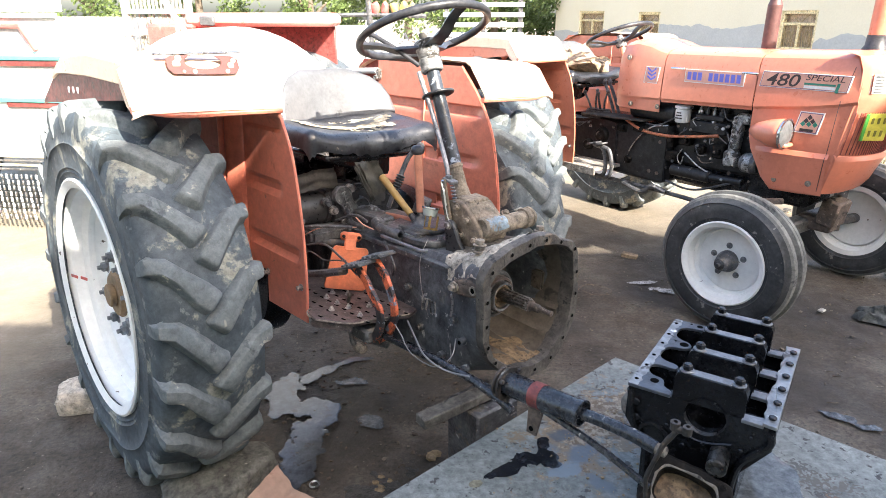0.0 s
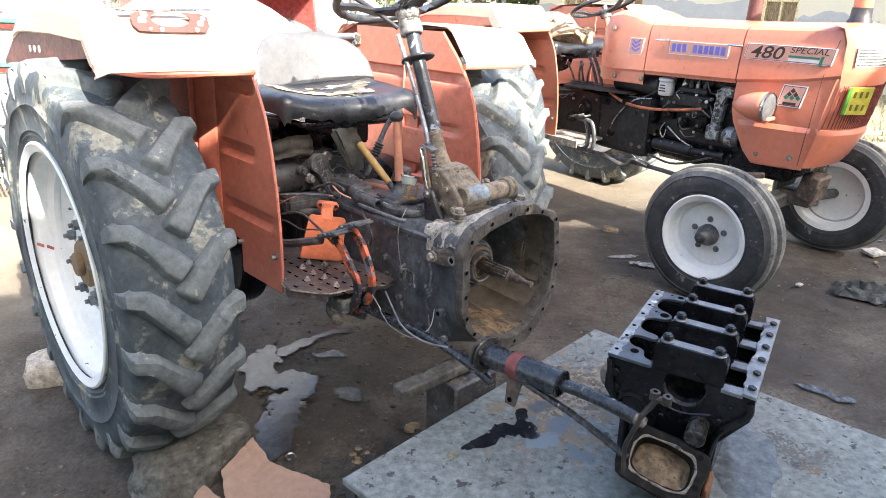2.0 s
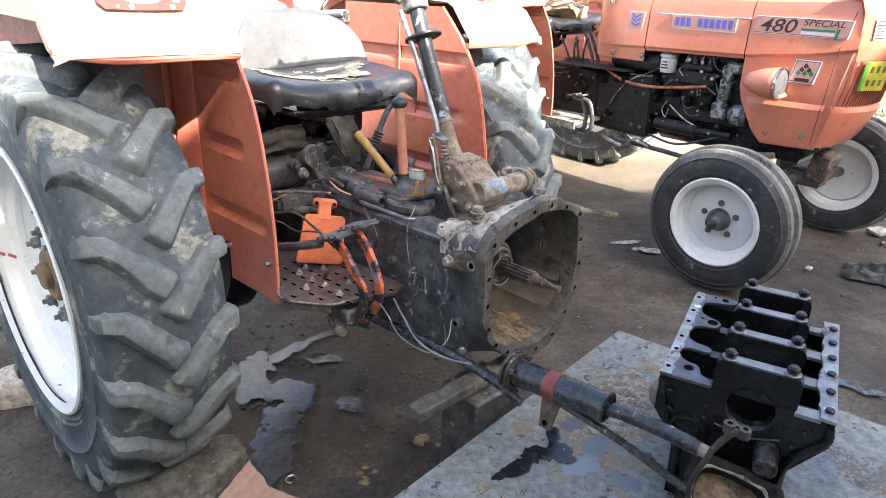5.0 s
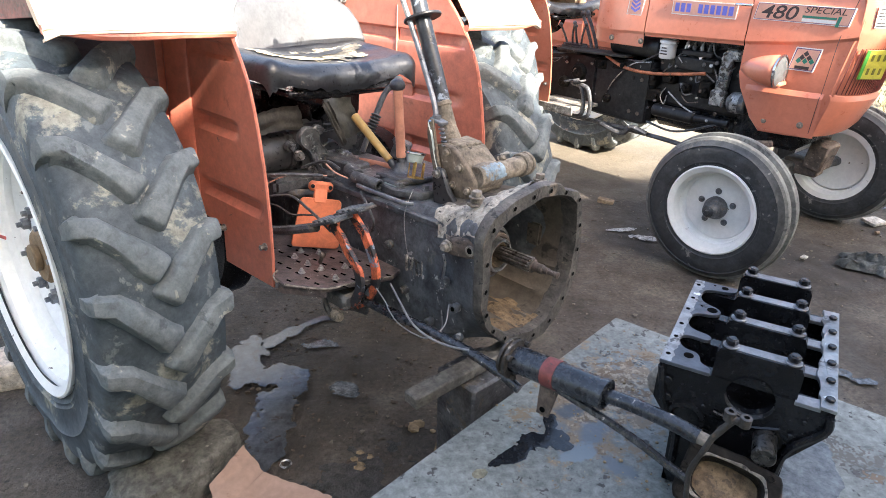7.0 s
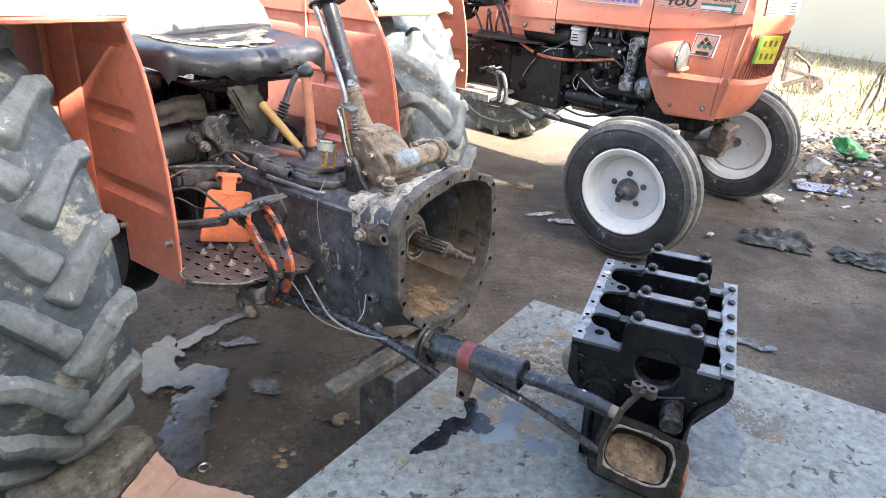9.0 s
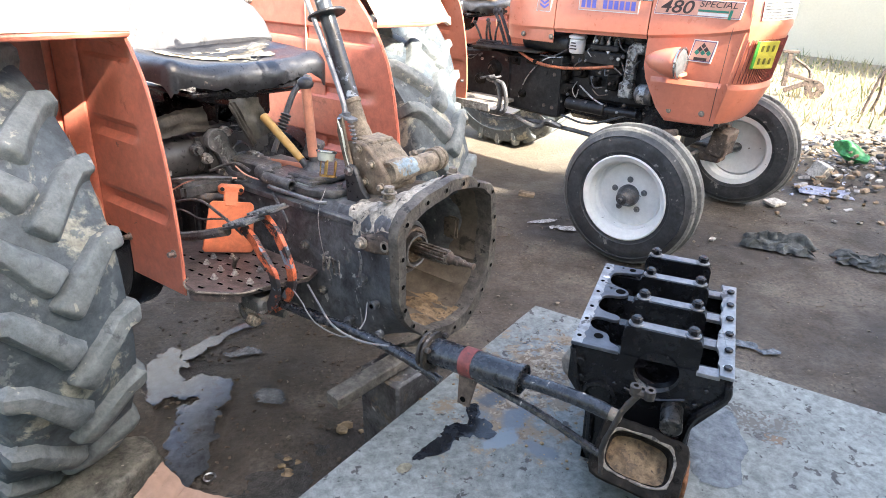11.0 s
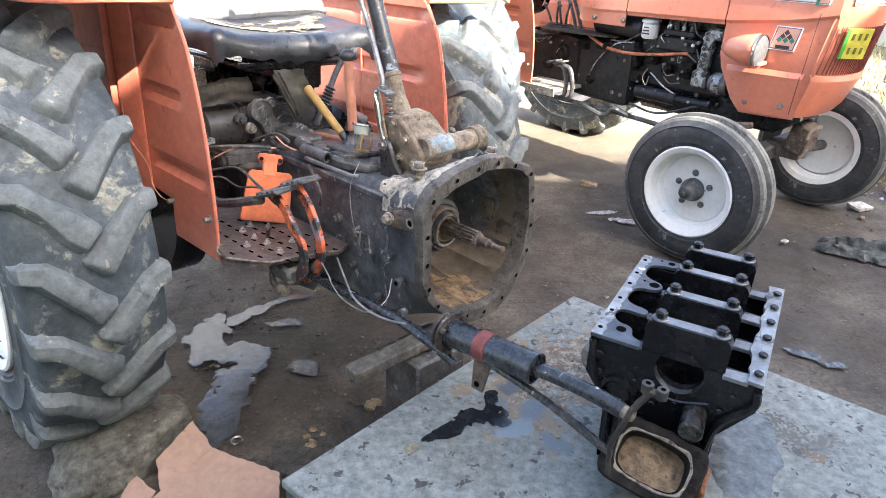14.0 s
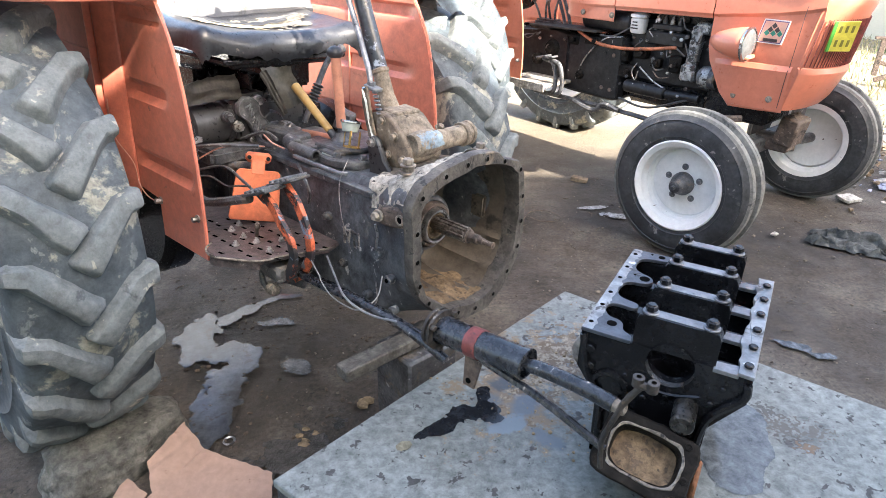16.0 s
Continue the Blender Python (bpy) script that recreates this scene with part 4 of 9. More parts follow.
for s in (-1, 1):
    g = Shape()
    g.lathe([(0.10, s * 0.30), (0.22, s * 0.31), (0.245, s * 0.33), (0.245, s * 0.40), (0.22, s * 0.425), (0.0, s * 0.43)], (0.02, 0, 0.62), "y", 36)
    part("brake_drum", g, BLACK_ENG, tractor, "black brake drum housing")

FLANGE = [(-0.222, 0.866), (-0.213, 0.784), (-0.209, 0.686), (-0.185, 0.618), (-0.150, 0.577), (-0.073, 0.515), (0.017, 0.477), (0.108, 0.480), (0.170, 0.520), (0.216, 0.578), (0.245, 0.64), (0.250, 0.702), (0.238, 0.80), (0.217, 0.881),
          (0.194, 0.907), (0.122, 0.928), (0.097, 0.949), (0.001, 0.960), (-0.111, 0.941), (-0.196, 0.910)]
MOUTH = [(-0.184, 0.845), (-0.179, 0.76), (-0.177, 0.668), (-0.144, 0.600), (-0.065, 0.543), (0.022, 0.523), (0.085, 0.525), (0.125, 0.542), (0.18, 0.60), (0.205, 0.65), (0.214, 0.767), (0.190, 0.872), (0.155, 0.897), (0.102, 0.912), (0.017, 0.922), (-0.107, 0.899), (-0.159, 0.876)]


def radial(poly, n=64, c=(0.01, 0.72), k=1.0):
    """A closed outline walked by n even angles about c, scaled by k."""
    out = []
    for i in range(n):
        a = 2 * math.pi * i / n
        ca, sa = math.cos(a), math.sin(a)
        far = 0.0
        for (p, q), (r, s) in zip(poly, poly[1:] + poly[:1]):
            det = ca * (s - q) - sa * (r - p)
            if abs(det) < 1e-9:
                continue
            t_ = ((p - c[0]) * (s - q) - (q - c[1]) * (r - p)) / det
            w_ = ((p - c[0]) * sa - (q - c[1]) * ca) / det
            if t_ > 0 and -1e-6 <= w_ <= 1 + 1e-6:
                far = max(far, t_)
        out.append((c[0] + far * ca * k, c[1] + far * sa * k))
    return out


def box_outline(hw, z0, z1, b=0.03):
    return [(-hw + b, z0), (hw - b, z0), (hw, z0 + b), (hw, z1 - b), (hw - b, z1), (-hw + b, z1), (-hw, z1 - b), (-hw, z0 + b)]


g = Shape()
mid = (0.01, 0.68)
stations = [(0.15, radial(box_outline(0.165, 0.47, 0.845), c=mid)), (0.45, radial(box_outline(0.162, 0.475, 0.85), c=mid)), (0.74, radial(box_outline(0.162, 0.47, 0.86), c=mid)), (0.86, radial(box_outline(0.168, 0.468, 0.866), c=mid))]
last, rim = stations[-1][1], radial(FLANGE, k=0.975)
for x, f in ((0.93, 0.18), (0.985, 0.48), (1.03, 0.80), (1.072, 1.0)):
    stations.append((x, [(a + (c_ - a) * f, b + (d_ - b) * f) for (a, b), (c_, d_) in zip(last, rim)]))
g.grid([[(x, a, b) for a, b in ring] for x, ring in stations])
gearbox = part("gearbox", g, BLACK_TX, tractor, "black-painted gearbox and clutch housing with chipped dusty paint", sharp=30)
g = Shape()
for x, z, sx, sz in ((0.20, 0.66, 0.03, 0.36), (0.60, 0.50, 0.5, 0.018), (0.60, 0.835, 0.62, 0.02)):
    g.box((x, -0.166, z), (sx, 0.022, sz), bev=0.004)
part("casting_ribs", g, BLACK_TX, gearbox)
for x, y, z in ((0.90, -0.172, 0.545), (0.72, -0.162, 0.72), (0.56, -0.162, 0.74), (0.44, -0.162, 0.60), (0.79, -0.163, 0.60), (0.62, -0.162, 0.56)):
    g = Shape()
    g.cyl((x, y + 0.005, z), (x, y - 0.016, z), 0.013, n=14, bev=0.003)
    g.cyl((x, y - 0.016, z), (x, y - 0.024, z), 0.008, n=6)
    part("plug", g, BLACK, gearbox)
g = Shape()
for k, (dx, dz, lx, lz, ry) in enumerate(((0, 0, 0.008, 0.05, 0), (0.022, 0.004, 0.008, 0.045, 14), (0.040, 0.0, 0.008, 0.05, -10), (0.062, 0.002, 0.008, 0.046, 0), (0.030, 0.018, 0.045, 0.007, 0))):
    g.box((0.79 + dx, -0.1655, 0.685 + dz), (lx, 0.008, lz), rot=(0, ry, 0), bev=0.002)
part("casting_mark", g, MUDDY, gearbox, "raised unreadable casting mark")

# clutch housing: flange, inside and dust
g = Shape()
rings = []
for x, poly in ((1.068, radial(FLANGE, k=0.97)), (1.072, radial(FLANGE)), (1.096, radial(FLANGE)), (1.1, radial(FLANGE, k=0.988)), (1.1, radial(MOUTH, k=1.012)), (1.094, radial(MOUTH)), (1.05, radial(MOUTH, k=0.985))):
    rings.append([(x, y, z) for y, z in poly])
g.grid(rings)
g.rough(0.0025, 22, 3)
flange = part("flange", g, FLANGE_IRON, gearbox, "dark dusty bell housing flange with empty bolt holes", sharp=40)
g = Shape()
rings = []
for x, k in ((1.055, 0.985), (1.03, 0.978), (1.0, 0.965), (0.965, 0.95), (0.92, 0.93), (0.88, 0.88), (0.85, 0.80), (0.83, 0.66), (0.825, 0.45), (0.822, 0.22)):
    ring = []
    for i, (y, z) in enumerate(radial(MOUTH, k=k, n=96)):
        rib = 0.012 * max(0, math.cos(i * 0.9)) ** 6 * (1 if 66 < i < 92 or 20 < i < 26 else 0)
        d = Vector((y - 0.01, z - 0.72)).normalized()
        ring.append((x, y - d.x * rib, z - d.y * rib))
    rings.append(ring)
g.grid(rings)
g.rough(0.008, 9, 1)
g.rough(0.003, 30, 2)
part("housing_interior", g, BELL_IN, gearbox, "dusty brown inside of the clutch housing", sharp=60)
g = Shape()
g.lathe([(0.0, 0.832), (0.12, 0.832), (0.12, 0.826)], (0, 0.0, 0.72), "x", 40)
part("housing_wall", g, BELL_IN, gearbox)
g = Shape()
g.box((0.97, 0.192, 0.74), (0.05, 0.016, 0.07), bev=0.006, seg=2)
g.rough(0.003, 40, 2)
part("inner_boss", g, BELL_IN, gearbox, sharp=60)
g = Shape()
rows = []
floor = radial(MOUTH, n=240)
for i in range(26):
    x = 0.86 + 0.215 * i / 25
    row = []
    for j in range(44):
        y = -0.135 + 0.27 * j / 43
        wall_z = min(b for a, b in floor if abs(a - y) < 0.012 and b < 0.72)
        fill = 0.014 + 0.016 * noise.noise(Vector((x * 16, y * 16, 1))) + 0.008 * noise.noise(Vector((x * 60, y * 60, 2))) + 0.004 * noise.noise(Vector((x * 170, y * 170, 4)))
        side = 1 - (abs(y - 0.0) / 0.14) ** 2
        row.append((x, y, wall_z + 0.010 * (25 - i) / 25 + fill * side * math.sin(math.pi * min(0.5, 0.12 + (26 - i) / 26))))
    rows.append(row)
g.grid(rows, close_u=False)
part("clutch_dust", g, CLUTCH_DIRT, gearbox, "heap of tan clutch dust in the housing", sharp=80)
mid_ring = [((a + c_) / 2, (b + d_) / 2) for (a, b), (c_, d_) in zip(radial(FLANGE, 18), radial(MOUTH, 18))]
for y, z in mid_ring:
    g = Shape()
    g.cyl((1.0998, y, z), (1.1022, y, z), 0.0062, n=12)
    hole = part("bolt_hole", g, VOID, flange)
    g = Shape()
    g.lathe([(0.0062, 1.100), (0.0066, 1.1026), (0.0082, 1.1022), (0.0088, 1.0995)], (0, y, z), "x", 12)
    part("worn_edge", g, FLANGE_IRON, hole)
# release bearing and splined input shaft
BC = (0, -0.045, 0.752)
g = Shape()
g.lathe([(0.045, 0.83), (0.048, 0.92), (0.052, 0.96), (0.074, 0.965), (0.078, 0.972), (0.078, 0.992), (0.074, 1.000), (0.066, 1.002), (0.062, 0.996)], BC, "x", 44)
part("release_sleeve", g, BLACK, gearbox, "dark greasy release sleeve")
g = Shape()
g.lathe([(0.062, 0.992), (0.062, 1.010), (0.058, 1.016), (0.052, 1.015), (0.050, 1.004)], BC, "x", 44)
part("bearing_shell", g, RUSTY, gearbox, "dull bearing shell")
g = Shape()
g.lathe([(0.048, 1.0), (0.048, 1.024), (0.045, 1.029), (0.040, 1.028), (0.038, 1.018)], BC, "x", 44)
part("bearing_race", g, STEEL, gearbox, "bare steel release bearing race")
g = Shape()
g.lathe([(0.038, 1.016), (0.034, 1.024), (0.030, 1.022), (0.026, 1.006), (0.0, 1.004)], BC, "x", 36)
part("bearing_core", g, CLUTCH_DIRT, gearbox)
g = Shape()
g.cyl((0.99, -0.038, 0.757), (1.125, -0.034, 0.755), 0.0175, n=20)
shaft = part("input_shaft", g, SHAFT_STEEL, gearbox, "greasy splined steel input shaft")
for k in range(12):
    a = 2 * math.pi * k / 12
    g = Shape()
    g.box((1.072, -0.036 + 0.0185 * math.cos(a), 0.756 + 0.0185 * math.sin(a)), (0.10, 0.0052, 0.006), rot=(math.degrees(a), 0, 0), bev=0.001)
    part("spline", g, SHAFT_STEEL, shaft)
g = Shape()
g.lathe([(0.0, 1.118), (0.019, 1.120), (0.019, 1.125), (0.0130, 1.127), (0.0130, 1.155), (0.0095, 1.158), (0.0095, 1.172), (0.0072, 1.174), (0.0072, 1.195), (0.0088, 1.197), (0.0088, 1.203), (0.0, 1.205)], (0, -0.031, 0.7525), "x", 20)
part("shaft_nose", g, RUSTY, gearbox, "stepped rusty nose of the input shaft")
g = Shape()
g.tube([(0.93, -0.13, 0.655), (0.985, -0.10, 0.672), (0.99, -0.075, 0.685)], 0.018, n=10)
g.cyl((1.00, -0.105, 0.655), (1.02, -0.105, 0.652), 0.011, n=8)
part("release_fork", g, BLACK, gearbox, "dusty release fork")
# mud caked on the top of the housing
g = Shape()
rows = []
for x, f in ((0.885, 0.06), (0.93, 0.18), (0.96, 0.34), (0.985, 0.48), (1.01, 0.66), (1.03, 0.80), (1.05, 0.9), (1.068, 0.97)):
    row = []
    for i in range(8, 27):
        (a, b), (c_, d_) = last[i], rim[i]
        y, z = a + (c_ - a) * f, b + (d_ - b) * f
        th = 0.006 + 0.007 * noise.noise(Vector((x * 30, y * 30, 3)))
        row.append((x, y, z + (th if 9 < i < 25 else -0.004)))
    rows.append(row)
g.grid(rows, close_u=False)
bmesh.ops.subdivide_edges(g.bm, edges=g.bm.edges[:], cuts=2, use_grid_fill=True)
g.rough(0.006, 40, 5)
g.rough(0.003, 110, 7)
part("caked_mud", g, CRUST, gearbox, "mud caked on top of the clutch housing", sharp=60)
for x, y, z in ((1.005, -0.140, 0.912), (1.0, 0.143, 0.905)):
    g = Shape()
    for k, (r, h) in enumerate(((0.024, 0.006), (0.016, 0.012), (0.020, 0.005), (0.014, 0.014))):
        zz = z + (0, 0.006, 0.018, 0.023)[k]
        g.cyl((x, y, zz), (x, y, zz + h), r, n=6 if k == 3 else 18, bev=0.0015)
    part("stud_bolt", g, GREASE, gearbox, "stud with stacked washers and nut")
# side lug with bolt and hollow eye
g = Shape()
g.prism([(0.972, 0.795), (0.985, 0.788), (1.078, 0.798), (1.078, 0.848), (1.03, 0.846), (0.995, 0.836), (0.972, 0.828)], "y", -0.212, -0.16, bev=0.006)
bmesh.ops.triangulate(g.bm, faces=g.bm.faces[:])
bmesh.ops.subdivide_edges(g.bm, edges=g.bm.edges[:], cuts=2)
g.rough(0.004, 40, 5)
boss = part("side_lug", g, RUSTY, gearbox, "muddy cast lug with a hollow eye", sharp=45)
g = Shape()
g.lathe([(0.008, -0.214), (0.009, -0.2165), (0.0135, -0.216), (0.0145, -0.208)], (1.056, 0, 0.822), "y", 18)
part("eye_rim", g, GREASE, boss)
g = Shape()
g.cyl((1.056, -0.2125, 0.822), (1.056, -0.2145, 0.822), 0.009, n=16)
part("eye", g, VOID, boss)
g = Shape()
g.cyl((0.982, -0.207, 0.813), (0.982, -0.218, 0.813), 0.016, n=20, bev=0.004)
g.bolt((0.982, -0.217, 0.813), (0, -1, 0), 0.011, 0.012)
part("lug_bolt", g, GREASE, boss, "grimy hexagon bolt")
for x, z, r in ((1.013, 0.643, 0.013), (0.967, 0.701, 0.015), (1.03, 0.56, 0.012)):
    g = Shape()
    g.cyl((x, -0.19, z), (x, -0.213, z), r, n=16, bev=0.003)
    part("plug", g, BLACK_TX, gearbox)
g = Shape()
g.cyl((1.013, -0.2125, 0.643), (1.013, -0.2145, 0.643), 0.006, n=12)
part("plug_hole", g, VOID, gearbox)
g = Shape()
g.tube([(0.978, -0.222, 0.79), (0.980, -0.216, 0.76), (0.972, -0.214, 0.715)], 0.0035, n=6)
part("wire_link", g, STEEL, gearbox)

# gearbox lid and top clutter
g = Shape()
g.prism([(0.50, -0.15), (0.72, -0.158), (0.80, -0.12), (0.80, 0.13), (0.50, 0.13)], "z", 0.86, 0.884, bev=0.004)
g.prism([(0.60, -0.12), (0.70, -0.12), (0.74, -0.08), (0.74, 0.08), (0.60, 0.08)], "z", 0.884, 0.90, bev=0.004)
for x, y in ((0.53, -0.13), (0.63, -0.14), (0.72, -0.13), (0.78, -0.09), (0.78, 0.06)):
    g.bolt((x, y, 0.884), (0, 0, 1), 0.010, 0.010)
lid = part("gearbox_lid", g, BLACK, gearbox, "greasy black gearbox lid")
g = Shape()
g.prism([(0.60, -0.196), (0.64, -0.199), (0.80, -0.196), (0.82, -0.182), (0.818, -0.172), (0.805, -0.186), (0.64, -0.187), (0.60, -0.186)], "z", 0.866, 0.876, bev=0.002)
g.rough(0.0015, 40, 3)
part("lid_edge", g, CAP_GREY, gearbox, "worn pale edge of a bent cover sheet")
g = Shape()
g.lathe([(0.011, 0.56), (0.0175, 0.56), (0.0175, 0.668), (0.016, 0.670), (0.011, 0.670), (0.011, 0.60), (0.0, 0.60)], (0, -0.165, 0.882), "x", 20)
part("bushing", g, BLACK, gearbox, "hollow black pivot tube")
g = Shape()
g.box((0.42, -0.10, 0.875), (0.20, 0.06, 0.05), rot=(0, 0, 4), bev=0.008)
g.cyl((0.50, -0.135, 0.885), (0.555, -0.15, 0.88), 0.022, n=16, bev=0.003)
g.cyl((0.555, -0.15, 0.88), (0.56, -0.152, 0.88), 0.013, n=14)
g.box((0.30, -0.10, 0.88), (0.10, 0.08, 0.06), bev=0.01)
g.tube([(0.36, -0.16, 0.90), (0.42, -0.18, 0.87), (0.47, -0.165, 0.865)], 0.010)
part("linkage", g, BLACK, gearbox, "oily shift linkage")

# hydraulic lift housing below the seat
g = Shape()
g.box((0.08, 0, 0.88), (0.40, 0.34, 0.13), bev=0.03, seg=2)
g.cyl((0.20, -0.19, 0.90), (0.02, -0.19, 0.90), 0.055, n=22, bev=0.006)
g.cyl((0.27, -0.14, 0.905), (0.10, -0.14, 0.905), 0.045, n=20, bev=0.006)
g.box((0.20, -0.06, 0.955), (0.22, 0.12, 0.07), bev=0.012)
g.cyl((0.12, -0.20, 0.86), (0.12, -0.24, 0.86), 0.03, n=18, bev=0.004)
lift = part("hydraulic_lift", g, BLACK_ENG, tractor, "black oily hydraulic lift housing")
g = Shape()
g.cyl((0.27, -0.335, 0.905), (0.27, -0.20, 0.905), 0.060, n=36, bev=0.007)
g.cyl((0.27, -0.225, 0.905), (0.27, -0.205, 0.905), 0.066, n=36, bev=0.003)
part("lift_cylinder", g, SMOOTH_BLACK, lift, "smooth black hydraulic cylinder")
g = Shape()
g.box((0.285, -0.145, 0.915), (0.115, 0.155, 0.155), bev=0.028, seg=3)
g.cyl((0.30, -0.085, 0.895), (0.345, -0.085, 0.895), 0.042, n=26, bev=0.006)
g.box((0.25, -0.02, 0.93), (0.14, 0.16, 0.10), bev=0.02, seg=2)
g.rough(0.0015, 22, 3)
valve = part("valve_block", g, SMOOTH_BLACK, lift, "black oily hydraulic valve block")
g = Shape()
COVER = [(-0.212, 0.974), (-0.190, 0.992), (-0.160, 0.990), (-0.140, 0.968), (-0.134, 0.938), (-0.108, 0.908), (-0.104, 0.878), (-0.122, 0.856), (-0.152, 0.858), (-0.166, 0.884), (-0.178, 0.915), (-0.212, 0.945)]
g.prism(COVER, "x", 0.338, 0.358, bev=0.004)
part("cast_cover", g, BLACK, valve, "cast cover plate with raised unreadable writing")
g = Shape()
g.tube([(0.359, -0.158 + (a + 0.158) * 0.9, 0.925 + (b - 0.925) * 0.93) for a, b in COVER + COVER[:1]], 0.0022, n=5, steps=3)
part("cover_rim", g, PAD_GREY, valve)
for k in range(5):
    g = Shape()
    g.box((0.3595, -0.178 + 0.0098 * k, 0.966 - 0.0205 * k), (0.004, 0.026, 0.005), rot=(24 + 50 * (k % 2), 0, 0), bev=0.001)
    g.box((0.3595, -0.172 + 0.0098 * k, 0.960 - 0.0205 * k), (0.004, 0.005, 0.016), rot=(-25, 0, 0), bev=0.001)
    part("raised_bar", g, PAD_GREY, valve)
for yb, zb in ((-0.133, 0.974), (-0.205, 0.903), (-0.121, 0.868), (-0.236, 0.935), (-0.155, 0.850)):
    g = Shape()
    g.cyl((0.325, yb, zb), (0.345, yb, zb), 0.017, n=16, bev=0.003)
    g.bolt((0.345, yb, zb), (1, -0.1, 0), 0.0105, 0.013)
    part("cover_bolt", g, BOLT if yb > -0.23 else BLACK, valve)
g = Shape()
g.cyl((0.345, -0.055, 0.884), (0.385, -0.055, 0.884), 0.023, n=6, bev=0.003)
g.cyl((0.385, -0.055, 0.884), (0.400, -0.052, 0.884), 0.019, n=18, bev=0.002)
g.cyl((0.400, -0.052, 0.884), (0.428, -0.046, 0.884), 0.013, n=14, bev=0.002)
part("fitting", g, BOLT, lift, "steel hydraulic fitting")
g = Shape()
g.box((0.40, -0.10, 0.838), (0.02, 0.20, 0.016), rot=(-3, 0, 8), bev=0.003)
g.box((0.33, -0.24, 0.826), (0.10, 0.16, 0.05), bev=0.012, seg=2)
g.tube([(0.30, -0.30, 0.83), (0.36, -0.26, 0.80), (0.44, -0.20, 0.80)], 0.016, n=10)
part("valve_base", g, BLACK, lift, "greasy plate under the valve block")
g = Shape()
g.tube([(0.30, -0.375, 1.02), (0.325, -0.362, 0.96), (0.335, -0.352, 0.90), (0.335, -0.350, 0.82), (0.32, -0.345, 0.77)], 0.012, n=10)
hose = part("lift_hose", g, PIPE_BLACK, lift, "black hose beside the cylinder")
g = Shape()
g.box((0.340, -0.348, 0.885), (0.034, 0.034, 0.016), rot=(0, 0, 15), bev=0.002)
part("hose_clip", g, ALU, hose, "grey metal clip")


def bent_tin(name, corners, mat, label, seed, curl):
    """A thin buckled sheet between four corners."""
    a, b, c_, d = [Vector(p) for p in corners]
    n_ = (b - a).cross(d - a).normalized()
    g = Shape()
    rows = []
    for i in range(15):
        row = []
        for j in range(13):
            u, v = i / 14, j / 12
            p = a.lerp(b, u).lerp(d.lerp(c_, u), v) + n_ * (curl * math.sin(math.pi * u) * (1 - 0.5 * v) + 0.012 * noise.noise(Vector((u * 3, v * 3, seed))))
            if i in (0, 14) or j in (0, 12):
                p += Vector((0, noise.noise(p * 60), noise.noise(p * 60 + Vector((3, 1, 8))))) * 0.006
            row.append(p)
        rows.append(row)
    low = [[p - n_ * 0.003 for p in r] for r in rows]
    g.grid(rows, close_u=False)
    g.grid(low, close_u=False)
    for p, q_ in ((rows[0], low[0]), (rows[-1], low[-1]), ([r[0] for r in rows], [r[0] for r in low]), ([r[-1] for r in rows], [r[-1] for r in low])):
        g.grid([p, q_], close_u=False)
    part(name, g, mat, lift, label, sharp=60)


# dirty tins, coloured darker still to carry the shade under the seat
bent_tin("mud_flap", ((0.335, -0.37, 1.035), (0.345, -0.205, 1.060), (0.335, -0.180, 0.985), (0.33, -0.365, 0.978)), DIRTY_TIN, "buckled mud-brown sheet under the seat", 2.0, 0.022)
bent_tin("bent_plate", ((0.39, -0.148, 1.078), (0.40, -0.050, 1.078), (0.41, -0.014, 0.965), (0.41, -0.092, 0.948)), OLIVE_TIN, "bent dirty tin plate", 5.0, 0.018)
bent_tin("tin_edge", ((0.405, -0.163, 1.066), (0.41, -0.140, 1.075), (0.425, -0.085, 0.952), (0.42, -0.100, 0.935)), DIRTY_TIN, "torn edge of the tin plate", 8.0, 0.004)
g = Shape()
g.box((0.14, -0.02, 1.02), (0.18, 0.24, 0.05), bev=0.015, seg=2)
g.box((0.05, 0.0, 1.00), (0.20, 0.44, 0.14), bev=0.03, seg=2)
g.tube([(0.33, -0.20, 1.09), (0.30, -0.12, 1.06), (0.26, -0.05, 1.045), (0.18, 0.0, 1.04)], 0.020, n=10)
g.rough(0.003, 18, 5)
part("lift_cover", g, BLACK_ENG, lift, "oily black lift cover below the seat")
# gear levers
for (p0, p1, p2, mat, nm, lb) in (((0.632, -0.05, 0.900), (0.592, -0.055, 0.920), (0.432, -0.06, 1.026), WOOD_Y, "gear_lever", "gear lever with yellow wooden handle"),
                                  ((0.622, -0.03, 0.905), (0.614, -0.03, 0.93), (0.590, -0.03, 1.14), WOOD_O, "range_lever", "range lever with orange wooden handle and black knob")):
    g = Shape()
    p0, p1, p2 = Vector(p0), Vector(p1), Vector(p2)
    g.cyl(p1, p2, 0.0115 if mat is WOOD_Y else 0.0145, 0.0135 if mat is WOOD_Y else 0.0145, n=14, bev=0.002)
    lev = part(nm, g, mat, tractor, lb)
    g = Shape()
    g.cyl(p0 - Vector((0, 0, 0.02)), p1, 0.011, n=10)
    g.lathe([(0.028, 0), (0.028, 0.02), (0.018, 0.03), (0.016, 0.045)], p0 - Vector((0, 0, 0.02)), "z", 18)
    part("lever_socket", g, BLACK, lev)
    if mat is WOOD_O:
        g = Shape()
        g.ball(p2, 0.024, (1, 1, 0.8))
        part("knob", g, WHEEL_BLACK, lev)
g = Shape()
